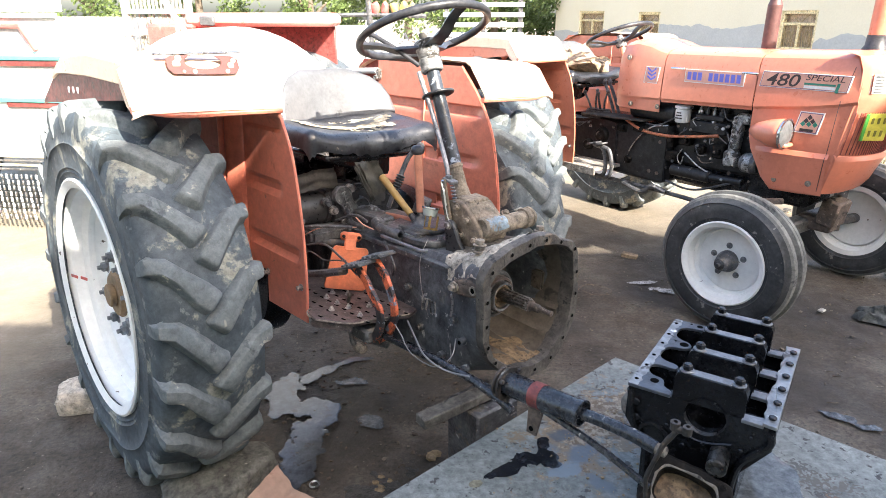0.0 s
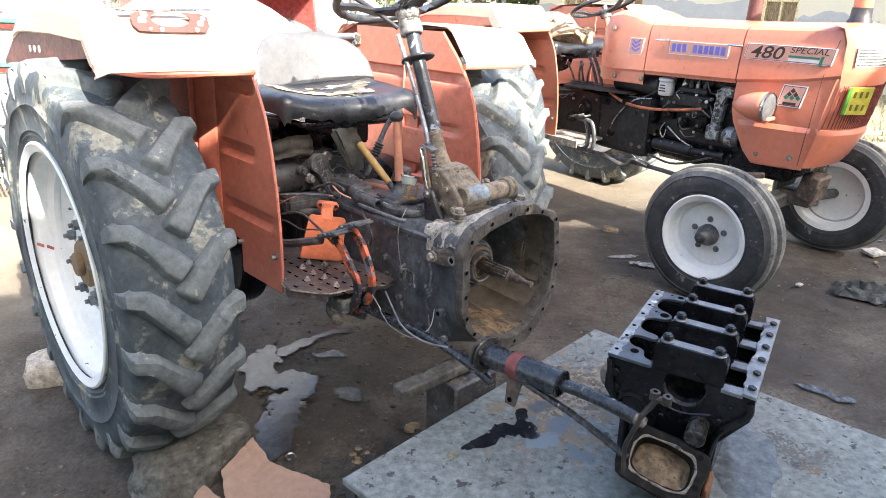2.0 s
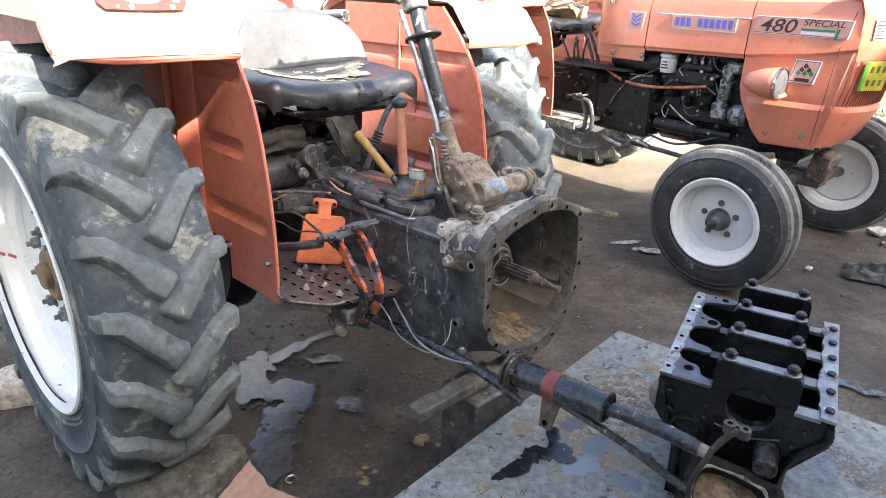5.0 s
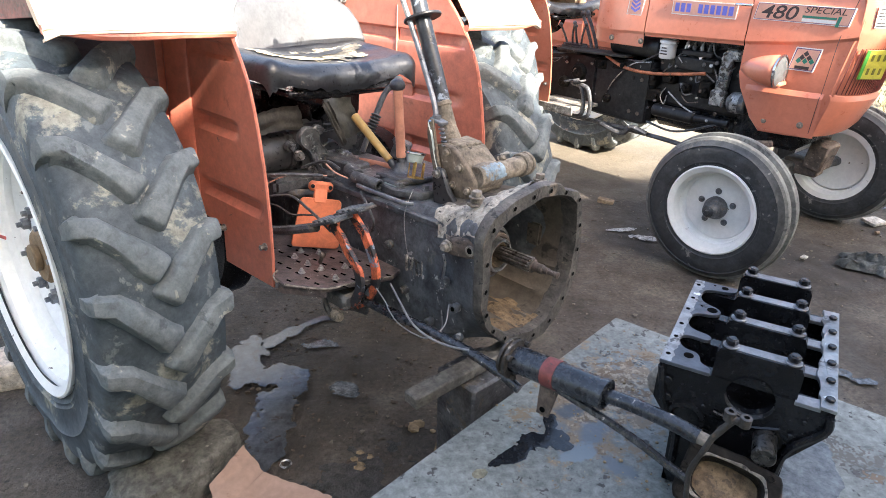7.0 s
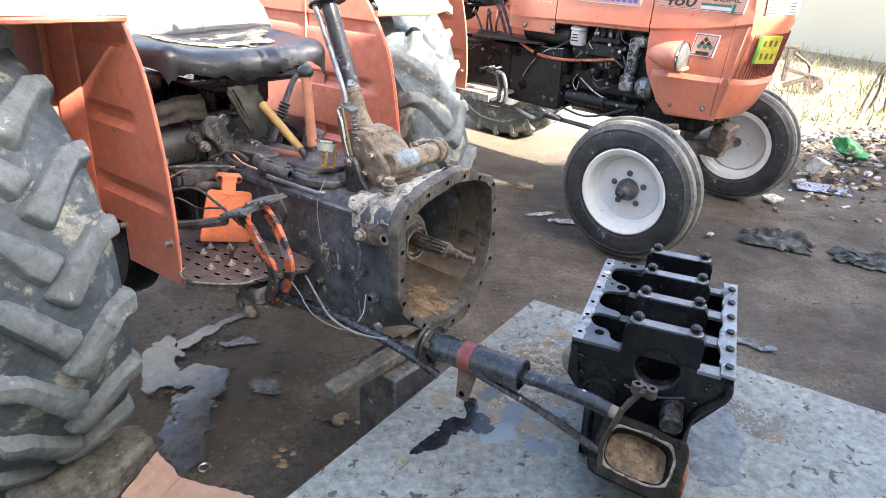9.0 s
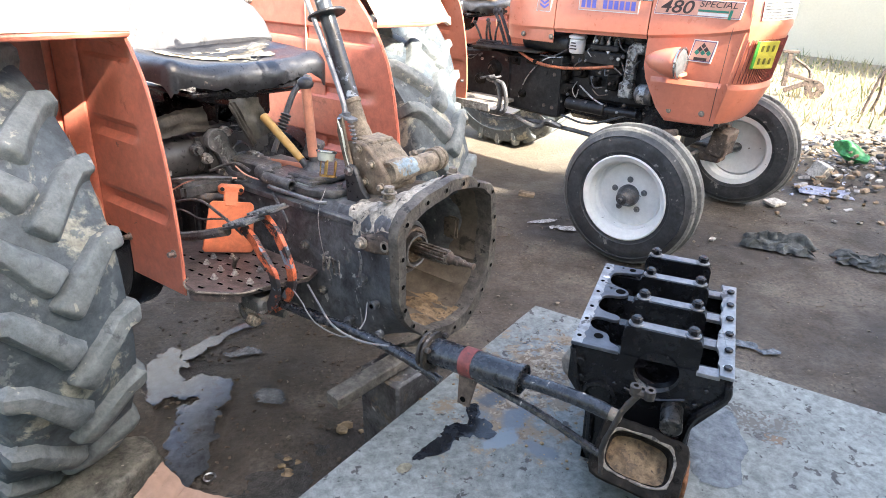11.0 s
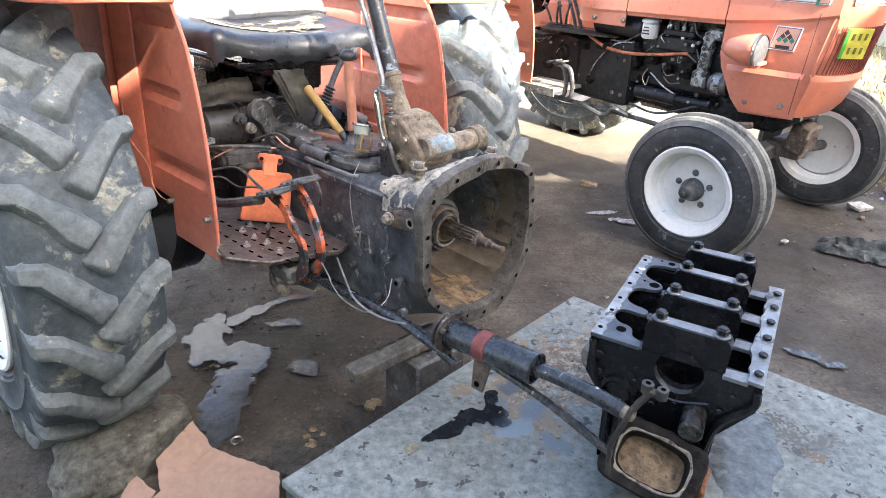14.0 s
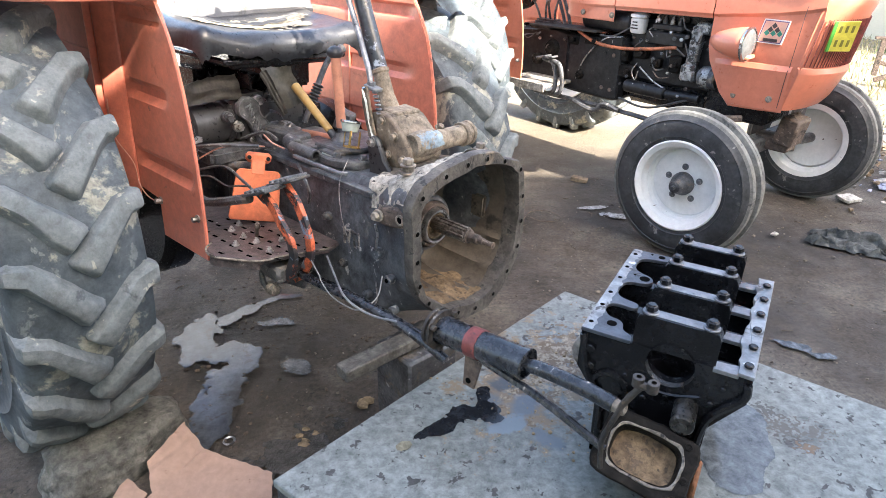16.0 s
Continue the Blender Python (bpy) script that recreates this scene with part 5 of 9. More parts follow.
g.tube([(0.36, -0.02, 0.862), (0.43, -0.02, 0.873), (0.50, -0.02, 0.879), (0.565, -0.02, 0.884)], 0.0125, n=10)
part("orange_rod", g, WOOD_O, tractor, "orange painted control rod")
g = Shape()
b0, b1 = Vector((0.45, -0.022, 0.955)), Vector((0.45, 0.046, 1.085))
g.tube([b0 - Vector((0, 0.02, 0.04)), b0, b1, b1 + Vector((0.01, 0.045, 0.035))], 0.009, n=8)
for k in range(7):
    p, d = b0.lerp(b1, 0.1 + 0.07 * k), (b1 - b0).normalized() * 0.005
    g.cyl(p - d, p, 0.010, 0.018, n=12)
    g.cyl(p, p + d, 0.018, 0.010, n=12)
g.ball(b1 + Vector((0.01, 0.05, 0.04)), 0.016)
part("boot_lever", g, BLACK, tractor, "black lever with ribbed rubber boot")
g = Shape()
g.box((0.53, 0.05, 0.925), (0.05, 0.05, 0.06), rot=(0, 20, 30), bev=0.006)
g.cyl((0.50, 0.06, 0.95), (0.56, 0.03, 0.915), 0.016, n=10)
part("clevis", g, BLACK, tractor)

# oil filler cup
cup_at = pose(0.752, -0.108, 0.986) @ pose(0, 0, 0, -14, -5, 0)
g = Shape()
g.lathe([(0.0, -0.028), (0.018, -0.028), (0.021, -0.026), (0.0262, -0.003), (0.0278, -0.002), (0.0278, 0.001), (0.025, 0.001), (0.0235, -0.003), (0.0, -0.005)], (0, 0, 0), "z", 30)
cup = part("filler_cup", g, PALE_CUP, tractor, "pale grey-green metal filler cup", loc=cup_at)
g = Shape()
g.lathe([(0.0278, -0.004), (0.0288, -0.003), (0.0288, 0.001), (0.0278, 0.002)], (0, 0, 0), "z", 30)
part("cup_rim", g, CHROME, cup, "bright rolled rim")
for k in range(5):
    a = k * math.pi / 2.5 + 0.25
    g = Shape()
    g.box((0.008 + 0.022 * math.cos(a), 0.006 + 0.022 * math.sin(a), -0.045), (0.006, 0.003, 0.042), rot=(0, 0, math.degrees(a) + 90), bev=0.001)
    part("prong", g, BRASS, cup, "brass-coloured prong")
g = Shape()
g.lathe([(0.019, -0.070), (0.024, -0.069), (0.024, -0.065), (0.019, -0.064)], (0.008, 0.006, 0), "z", 20)
part("cup_ring", g, BRASS, cup)
# small open box with pale dried grease beside the levers
g = Shape()
g.box((0.684, -0.118, 0.880), (0.075, 0.044, 0.026), bev=0.004)
tray = part("lever_box", g, BLACK, tractor, "black greasy box at the foot of the levers")
g = Shape()
g.box((0.688, -0.1410, 0.882), (0.046, 0.003, 0.010), bev=0.001)
bmesh.ops.subdivide_edges(g.bm, edges=g.bm.edges[:], cuts=3)
g.rough(0.004, 90, 4)
part("dried_grease", g, PALE_CUP, tray, "pale dried grease")
g = Shape()
g.tube([(0.79, -0.15, 0.90), (0.80, -0.19, 0.84), (0.82, -0.20, 0.76), (0.83, -0.19, 0.70), (0.84, -0.185, 0.66)], 0.0014, n=5)
part("loose_wire", g, BOLT, tractor)

# steering box, column and wheel
g = Shape()
TOP_LINE = [(0.790, 0.885), (0.792, 1.012), (0.815, 1.022), (0.862, 1.018), (0.908, 0.982), (0.946, 0.936), (0.945, 0.905), (0.915, 0.885)]
g.prism([(0.868 + (a - 0.868) * 0.96, 0.95 + (b - 0.95) * 0.97) for a, b in TOP_LINE], "y", -0.060, 0.055, bev=0.008)
g.box((0.832, -0.002, 1.014), (0.060, 0.090, 0.020), rot=(0, 4, 0), bev=0.004)
bmesh.ops.triangulate(g.bm, faces=g.bm.faces[:])
bmesh.ops.subdivide_edges(g.bm, edges=g.bm.edges[:], cuts=3)
g.rough(0.0014, 16, 2)
g.rough(0.0020, 60, 5)
sbox = part("steering_box", g, MUD_TAN, tractor, "steering box caked in tan mud", sharp=50)
g = Shape()
g.prism(TOP_LINE, "y", -0.078, -0.0605, bev=0.004)
bmesh.ops.triangulate(g.bm, faces=g.bm.faces[:])
bmesh.ops.subdivide_edges(g.bm, edges=g.bm.edges[:], cuts=2)
g.rough(0.0015, 50, 5)
cover = part("side_cover", g, MUD_BROWN, sbox, "brown oily side cover with hexagon bolts", sharp=45)
for x, z in ((0.843, 1.003), (0.891, 0.970), (0.867, 0.917), (0.925, 0.915)):
    g = Shape()
    g.bolt((x, -0.078, z), (0, -1, 0), 0.0085, 0.010)
    part("box_bolt", g, MUD_TAN, cover)
# worm housing running across, with a clamped end cap
g = Shape()
rings = []
for y, r in ((-0.055, 0.030), (-0.02, 0.036), (0.02, 0.034), (0.045, 0.029), (0.10, 0.0275), (0.142, 0.0275)):
    rings.append([(0.925 + r * math.cos(a), y, 0.948 + r * math.sin(a)) for a in (2 * math.pi * i / 36 for i in range(36))])
g.grid(rings, caps=True)
g.rough(0.002, 40, 6)
neck = part("box_neck", g, MUD_TAN, sbox, "tan-caked cylindrical worm housing", sharp=50)
g = Shape()
rings = []
for y, r in ((-0.045, 0.0335), (-0.02, 0.0385), (0.01, 0.0375), (0.040, 0.0325)):
    ring = []
    for i in range(15):
        a = radians(-8 + 78 * i / 14)
        ring.append((0.925 + r * math.cos(a), y + 0.006 * noise.noise(Vector((a * 3, y * 40, 2))), 0.948 + r * math.sin(a)))
    rings.append(ring)
g.grid(rings, close_u=False)
part("paint_patch", g, BLUE_WORN, neck, "patch of worn sky-blue paint")
g = Shape()
g.lathe([(0.0, 0.140), (0.033, 0.140), (0.0345, 0.143), (0.0345, 0.152), (0.032, 0.154), (0.032, 0.164), (0.0345, 0.166), (0.0345, 0.176), (0.031, 0.180), (0.0, 0.182)], (0.925, 0, 0.950), "y", 32)
g.rough(0.0015, 40, 4)
part("end_cap", g, MUD_TAN, neck, "banded end cap")
g = Shape()
g.cyl((0.925, 0.18, 0.950), (0.925, 0.198, 0.950), 0.021, n=6, bev=0.002)
part("cap_nut", g, CAP_GREY, neck, "large grey hexagon nut")
g = Shape()
g.bolt((0.915, 0.066, 0.975), (0.5, 0, 0.8), 0.010, 0.010)
part("neck_bolt", g, MUD_TAN, neck)
g = Shape()
g.prism([(0.812, 0.950), (0.834, 0.966), (0.854, 0.957), (0.880, 0.905), (0.920, 0.868), (0.936, 0.832), (0.922, 0.802), (0.888, 0.788), (0.848, 0.800), (0.824, 0.850)], "y", -0.106, -0.088, bev=0.005)
arm_plate = part("drop_arm_cover", g, SMOOTH_BLACK, sbox, "black drop arm plate")
for x, z in ((0.834, 0.948), (0.914, 0.815)):
    g = Shape()
    g.bolt((x, -0.106, z), (0, -1, 0), 0.010, 0.010)
    part("plate_bolt", g, BOLT, arm_plate)
g = Shape()
g.tube([(0.915, -0.095, 0.792), (0.888, -0.097, 0.777), (0.855, -0.097, 0.786), (0.826, -0.095, 0.822)], 0.006, n=8)
part("plate_lip", g, BLACK, arm_plate)
col_low, col_top = Vector((0.779, 0, 1.03)), Vector((0.600, 0, 1.45))
cd = (col_top - col_low).normalized()
g = Shape()
g.cyl(col_low - cd * 0.03, col_low + cd * 0.015, 0.031, 0.024, n=22)
g.cyl(col_low + cd * 0.015, col_low + cd * 0.085, 0.0235, 0.022, n=22)
g.cyl(col_low + cd * 0.078, col_low + cd * 0.092, 0.0255, n=22, bev=0.003)
g.rough(0.0022, 30, 3)
part("column_foot", g, MUD_TAN, sbox, "mud-caked foot of the column")
g = Shape()
g.cyl(col_low + cd * 0.085, col_top - cd * 0.02, 0.0225, n=22)
column = part("steering_column", g, BLUE_PAINT, tractor, "steering column with chipped blue-black paint")
g = Shape()
p = col_low + cd * 0.325
g.cyl(p - cd * 0.004, p + cd * 0.004, 0.054, n=30, bev=0.002)
part("collar_disc", g, WHEEL_BLACK, column, "black disc collar")
g = Shape()
p = col_low + cd * 0.40
g.cyl(p, p + cd * 0.045, 0.036, 0.038, n=24, bev=0.004)
part("collar", g, ALU, column, "grey metal column head")
g = Shape()
q0 = col_low + cd * 0.42 + Vector((-0.01, -0.045, 0))
g.tube([q0, q0 + Vector((-0.075, -0.05, 0.055)), q0 + Vector((-0.14, -0.085, 0.09))], 0.0075, n=10)
g.ball(q0 + Vector((-0.145, -0.087, 0.092)), 0.012)
part("throttle_lever", g, WHEEL_BLACK, column, "black hand throttle lever")
rod_low = Vector((0.783, -0.078, 1.082))
g = Shape()
g.tube([q0 + Vector((0.0, 0.0, -0.02)), col_low + cd * 0.25 + Vector((-0.005, -0.040, 0)), rod_low + Vector((-0.006, 0.012, 0.03)), rod_low + Vector((0, 0, -0.004))], 0.0075, n=8)
part("throttle_rod", g, CAP_GREY, column, "thin steel throttle rod")
g = Shape()
g.prism([(0.776, 1.082), (0.797, 1.085), (0.812, 1.02), (0.833, 0.955), (0.826, 0.938), (0.808, 0.942), (0.792, 0.99), (0.777, 1.04)], "y", -0.093, -0.085, bev=0.002)
link = part("throttle_link", g, MUD_BROWN, column, "flat brown throttle link")
g = Shape()
g.tube([rod_low + Vector((0.012, -0.017, -0.002)), (0.786, -0.097, 1.074), (0.800, -0.098, 1.045), (0.812, -0.098, 1.0), (0.824, -0.098, 0.967), (0.834, -0.098, 0.952)], 0.0032, n=6)
part("link_wire", g, CHROME, link, "bright bent wire")
g = Shape()
g.box(rod_low + Vector((0.018, 0.004, -0.002)), (0.045, 0.03, 0.009), rot=(0, 10, 0), bev=0.002)
g.cyl(rod_low + Vector((0.012, 0.004, -0.005)), rod_low + Vector((0.012, 0.004, 0.012)), 0.011, n=6)
part("rod_clamp", g, CAP_GREY, column, "grey metal clamp")
p = rod_low + Vector((0.026, 0.004, -0.012))
for k in range(6):
    g = Shape()
    c_ = p + Vector((0.0035, 0, -0.0105)) * k
    g.lathe([(0.006, -0.003), (0.0085, -0.001), (0.0085, 0.001), (0.006, 0.003)], c_, "z", 12)
    part("spring_turn", g, BOLT if k % 2 else CAP_GREY, column, "")
steering_wheel(tractor, col_top + cd * 0.075, cd, 0.213, WHEEL_BLACK)

# foot plate on the right side with its bolts, pedals and guard
g = Shape()
g.prism([(0.30, -0.438), (0.56, -0.438), (0.585, -0.470), (0.645, -0.478), (0.738, -0.408), (0.757, -0.33), (0.796, -0.225), (0.776, -0.175), (0.30, -0.175)], "z", 0.648, 0.662, bev=0.003)
g.prism([(0.62, -0.480), (0.642, -0.480), (0.736, -0.409), (0.730, -0.400), (0.636, -0.470), (0.62, -0.470)], "z", 0.634, 0.650)
foot = part("foot_plate", g, FOOT_IRON, tractor, "oily rust-brown steel foot plate with punched slots")
g = Shape()
g.tube([(0.56, -0.44, 0.6615), (0.585, -0.4705, 0.6615), (0.643, -0.479, 0.6615), (0.738, -0.409, 0.6615), (0.758, -0.33, 0.6615), (0.796, -0.226, 0.6615)], 0.0027, n=6, steps=3)
g.rough(0.0018, 50, 3)
part("worn_edge", g, GREASE, foot, "edge worn to bare metal")
k = 0
for ix in range(9):
    for iy in range(6):
        x, y = 0.42 + ix * 0.043 + 0.02 * (iy % 2), -0.455 + iy * 0.045
        if y > -0.47 + 0.9 * max(x - 0.66, 0) and (y > -0.425 or x > 0.60):
            g = Shape()
            g.box((x, y, 0.6622), (0.017, 0.007, 0.0024), rot=(0, 0, 8), bev=0.0008)
            slot = part("slot", g, VOID, foot)
            g = Shape()
            g.box((x + 0.001, y + 0.0048, 0.6624), (0.018, 0.0022, 0.003), rot=(0, 0, 8), bev=0.0008)
            part("burr", g, GREASE, slot)
g = Shape()
g.tube([(0.60, -0.325, 0.667), (0.622, -0.337, 0.690), (0.640, -0.345, 0.708)], 0.0065, n=8)
g.ball((0.641, -0.346, 0.710), 0.009)
part("peg", g, RUSTY, foot, "bent rusty peg")
for x, y in ((0.520, -0.356), (0.584, -0.357), (0.634, -0.348), (0.616, -0.400), (0.707, -0.354), (0.498, -0.319), (0.667, -0.289), (0.540, -0.285)):
    g = Shape()
    g.bolt((x, y, 0.662), (0, 0, 1), 0.0072, 0.007)
    g.cyl((x, y, 0.669), (x, y, 0.676), 0.0040, n=8)
    part("bolt", g, ZINC, foot)
g = Shape()
rot = pose(0.508, -0.262, 0.752, 0, 0, 62) @ pose(0, 0, 0, -10, 9, 0)
outl = [(-0.072, -0.075), (-0.066, -0.083), (0.062, -0.083), (0.070, -0.075), (0.064, 0.058), (0.056, 0.066), (-0.050, 0.066), (-0.058, 0.058)]
g.prism(outl, "y", -0.004, 0.004, bev=0.002)
guard = part("pedal_guard", g, ORANGE_RAW, tractor, "bright orange bent sheet guard", loc=rot)
g = Shape()
g.box((0.0, 0.004, 0.075), (0.040, 0.012, 0.05), rot=(-10, 0, 0), bev=0.004)
g.box((0.0, 0.012, 0.100), (0.072, 0.022, 0.030), bev=0.008)
part("hinge", g, ORANGE_RAW, guard, "orange pivot lug")
for x in (-0.026, 0.026):
    g = Shape()
    g.cyl((x, -0.004, 0.10), (x, 0.0, 0.10), 0.006, n=10)
    part("hole", g, BLACK_ENG, guard)
for pts, pad in (([(0.655, -0.333, 0.808), (0.672, -0.333, 0.801), (0.709, -0.333, 0.779), (0.735, -0.333, 0.747), (0.760, -0.333, 0.723), (0.779, -0.333, 0.702), (0.786, -0.333, 0.673), (0.784, -0.333, 0.650), (0.767, -0.332, 0.614), (0.740, -0.33, 0.585), (0.69, -0.325, 0.565)], (0.672, -0.338, 0.818)),
                 ([(0.690, -0.284, 0.833), (0.713, -0.285, 0.817), (0.744, -0.285, 0.792), (0.765, -0.285, 0.760), (0.782, -0.285, 0.728), (0.793, -0.285, 0.700), (0.794, -0.285, 0.665), (0.782, -0.285, 0.634), (0.750, -0.283, 0.588), (0.70, -0.28, 0.549)], (0.700, -0.280, 0.842))):
    # flat curved arm, orange worn to black
    g = Shape()
    path = [Vector(p) for p in pts]
    rings = []
    for i, p in enumerate(path):
        d = (path[min(i + 1, len(path) - 1)] - path[max(i - 1, 0)]).normalized()
        up = Vector((-d.z, 0, d.x))
        rings.append([p + up * 0.013 + Vector((0, 0.006, 0)), p + up * 0.013 - Vector((0, 0.006, 0)), p - up * 0.013 - Vector((0, 0.006, 0)), p - up * 0.013 + Vector((0, 0.006, 0))])
    g.grid(rings, caps=True)
    arm = part("brake_pedal", g, ORANGE_WORN, tractor, "brake pedal arm with worn orange paint", sharp=50)
    g = Shape()
    g.box(pad, (0.10, 0.072, 0.008), rot=(0, -20, 8), bev=0.002)
    plate = part("pedal_pad", g, BLACK, arm, "ribbed black pedal pad")
    for k in range(4):
        g = Shape()
        g.box((pad[0] - 0.038 + 0.025 * k, pad[1], pad[2] + 0.006 + (-0.014 + 0.0093 * k)), (0.013, 0.070, 0.010), rot=(0, -20, 8), bev=0.002)
        part("pad_rib", g, PAD_GREY, plate)
g = Shape()
g.tube([(0.37, -0.38, 0.735), (0.47, -0.385, 0.74), (0.63, -0.355, 0.790)], 0.013, n=8)
part("pedal_rod", g, BLACK, tractor)
g = Shape()
for dz in (0.0, -0.035):
    g.tube([(0.46, -0.28, 0.60 + dz), (0.62, -0.30, 0.585 + dz), (0.74, -0.27, 0.58 + dz)], 0.012, n=8)
g.box((0.70, -0.30, 0.60), (0.10, 0.12, 0.05), bev=0.01)
g.tube([(0.63, -0.31, 0.63), (0.64, -0.325, 0.60), (0.664, -0.356, 0.585), (0.684, -0.366, 0.566), (0.692, -0.36, 0.552)], 0.0085)
g.box((0.56, -0.40, 0.625), (0.10, 0.05, 0.03), bev=0.006)
part("step_bracket", g, BLACK, tractor, "black bracket under the foot plate")
g = Shape()
g.lathe([(0.0, 0.682), (0.009, 0.683), *[(0.0125 + 0.0035 * math.sin(math.pi * k / 9) + (0.0018 if k % 2 else 0.0), 0.685 + 0.0042 * k) for k in range(10)], (0.008, 0.726), (0.0, 0.727)], (0, -0.352, 0.548), "x", 20)
part("rubber_pad", g, GREASE, tractor, "small ribbed rubber pedal foot")

# hoses and wires along the side
for pts, r, mat, nm in (([(0.14, -0.40, 0.79), (0.30, -0.38, 0.85), (0.42, -0.34, 0.885), (0.52, -0.25, 0.89)], 0.006, BLACK, "cable"),
                        ([(0.16, -0.40, 0.75), (0.30, -0.37, 0.78), (0.45, -0.33, 0.83), (0.58, -0.34, 0.82), (0.66, -0.33, 0.78)], 0.004, BLACK, "cable"),
                        ([(0.20, -0.38, 0.80), (0.34, -0.33, 0.86), (0.46, -0.28, 0.885)], 0.003, RED, "wire"),
                        ([(0.47, -0.20, 0.905), (0.52, -0.205, 0.892), (0.57, -0.20, 0.886)], 0.0022, LABEL_PINK, "wire"),
                        ([(0.30, -0.36, 0.80), (0.38, -0.30, 0.86), (0.44, -0.26, 0.875), (0.50, -0.22, 0.88)], 0.0022, LABEL_PINK, "wire"),
                        ([(0.34, -0.39, 0.77), (0.42, -0.36, 0.80), (0.50, -0.35, 0.79), (0.55, -0.34, 0.80), (0.61, -0.34, 0.815)], 0.003, BLACK, "cable"),
                        ([(0.52, -0.19, 0.90), (0.45, -0.18, 0.905), (0.40, -0.19, 0.89), (0.36, -0.21, 0.87)], 0.005, BLACK, "hose"),
                        ([(0.12, -0.487, 0.98), (0.135, -0.49, 0.88), (0.175, -0.462, 0.80), (0.18, -0.456, 0.735), (0.22, -0.453, 0.705), (0.298, -0.456, 0.706)], 0.0017, LABEL_PINK, "wire"),
                        ([(0.80, -0.236, 0.644), (0.888, -0.28, 0.634), (0.973, -0.32, 0.625), (1.031, -0.322, 0.613), (1.094, -0.322, 0.617), (1.161, -0.318, 0.632)], 0.0028, GREY_TUBE, "brake_line"),
                        ([(0.79, -0.285, 0.65), (0.868, -0.315, 0.64), (0.885, -0.32, 0.628), (0.921, -0.32, 0.604), (0.982, -0.32, 0.598), (1.031, -0.316, 0.607), (1.03, -0.26, 0.62), (1.01, -0.225, 0.66)], 0.0017, GREY_TUBE, "brake_line"),
                        ([(0.98, -0.22, 0.63), (0.99, -0.225, 0.58), (0.955, -0.23, 0.54)], 0.002, STEEL, "wire"),
                        ([(0.63, -0.20, 0.86), (0.70, -0.215, 0.80), (0.69, -0.21, 0.76)], 0.005, BLACK, "hose")):
    g = Shape()
    g.tube(pts, r, n=6)
    part(nm, g, mat, tractor)

# exhaust: muffler and pipe hung below the clutch housing
g = Shape()
m0, m1, m2 = Vector((1.25, -0.282, 0.645)), Vector((1.497, -0.28, 0.668)), Vector((1.69, -0.278, 0.676))
g.cyl(m0, m1, 0.032, n=26, bev=0.004)
g.lathe([(0.0325, -0.012), (0.0335, -0.004), (0.0335, 0.002), (0.029, 0.004), (0.028, -0.002), (0.0, -0.004)], m1, "x", 26)
ex = part("exhaust_pipe", g, PIPE_BLACK, tractor, "black scuffed muffler pipe")
g = Shape()
g.tube([m1, m1.lerp(m2, 0.3) + Vector((0, 0, 0.005)), m1.lerp(m2, 0.7) + Vector((0, 0, 0.005)), m2], 0.0155, n=14)
part("tail_pipe", g, PIPE_BLACK, ex)
g = Shape()
d = (m2 - m1).normalized()
g.cyl(m2 - d * 0.004, m2 + d * 0.022, 0.0135, 0.0115, n=14, bev=0.002)
g.rough(0.0015, 60, 3)
part("pipe_tip", g, GREASE, ex, "tan-caked tip of the pipe")
g = Shape()
d = (m1 - m0).normalized()
p = m0 + d * 0.105
g.cyl(p, p + d * 0.032, 0.0335, n=26)
clamp = part("clamp", g, MAROON, ex, "red-brown strap clamp with hanging tab")
g = Shape()
g.prism([(p.x - 0.010, p.z - 0.028), (p.x + 0.040, p.z - 0.028), (p.x + 0.022, p.z - 0.112), (p.x - 0.010, p.z - 0.112)], "y", p.y - 0.008, p.y - 0.002, bev=0.002)
part("tab", g, RUSTY, clamp, "rusty hanging tab")
g = Shape()
g.cyl(p + Vector((0.006, -0.0095, -0.095)), p + Vector((0.006, -0.0075, -0.095)), 0.007, n=12)
part("hole", g, VOID, clamp)
g = Shape()
g.lathe([(0.034, -0.012), (0.046, -0.010), (0.046, -0.003), (0.040, -0.001), (0.040, 0.003), (0.047, 0.004), (0.047, 0.012), (0.034, 0.013)], (m0.x + 0.01, m0.y, m0.z), "x", 24)
for a in (0.8, 2.6, 4.4):
    g.bolt((m0.x + 0.02, m0.y + 0.043 * math.cos(a), m0.z + 0.043 * math.sin(a)), (1, 0, 0), 0.007, 0.010)
part("pipe_flange", g, CAST_BLACK, ex, "rusty pipe flange with studs")
g = Shape()
g.tube([(0.60, -0.27, 0.575), (0.857, -0.30, 0.601), (0.995, -0.30, 0.613), (1.152, -0.30, 0.613), (1.25, -0.30, 0.600), (1.30, -0.297, 0.585)], 0.0115, n=12)
part("drag_link", g, PIPE_BLACK, tractor, "black drag link rod under the housing")
g = Shape()
g.tube([(0.80, -0.25, 0.575), (0.984, -0.27, 0.597), (1.105, -0.27, 0.597), (1.24, -0.27, 0.593)], 0.008, n=10)
part("brake_rod", g, PIPE_BLACK, tractor, "thin black rod under the housing")
g = Shape()
g.tube([(1.36, -0.287, 0.633), (1.423, -0.29, 0.628), (1.55, -0.29, 0.614), (1.693, -0.29, 0.583)], 0.0085, n=8)
part("thin_rod", g, PIPE_BLACK, ex)


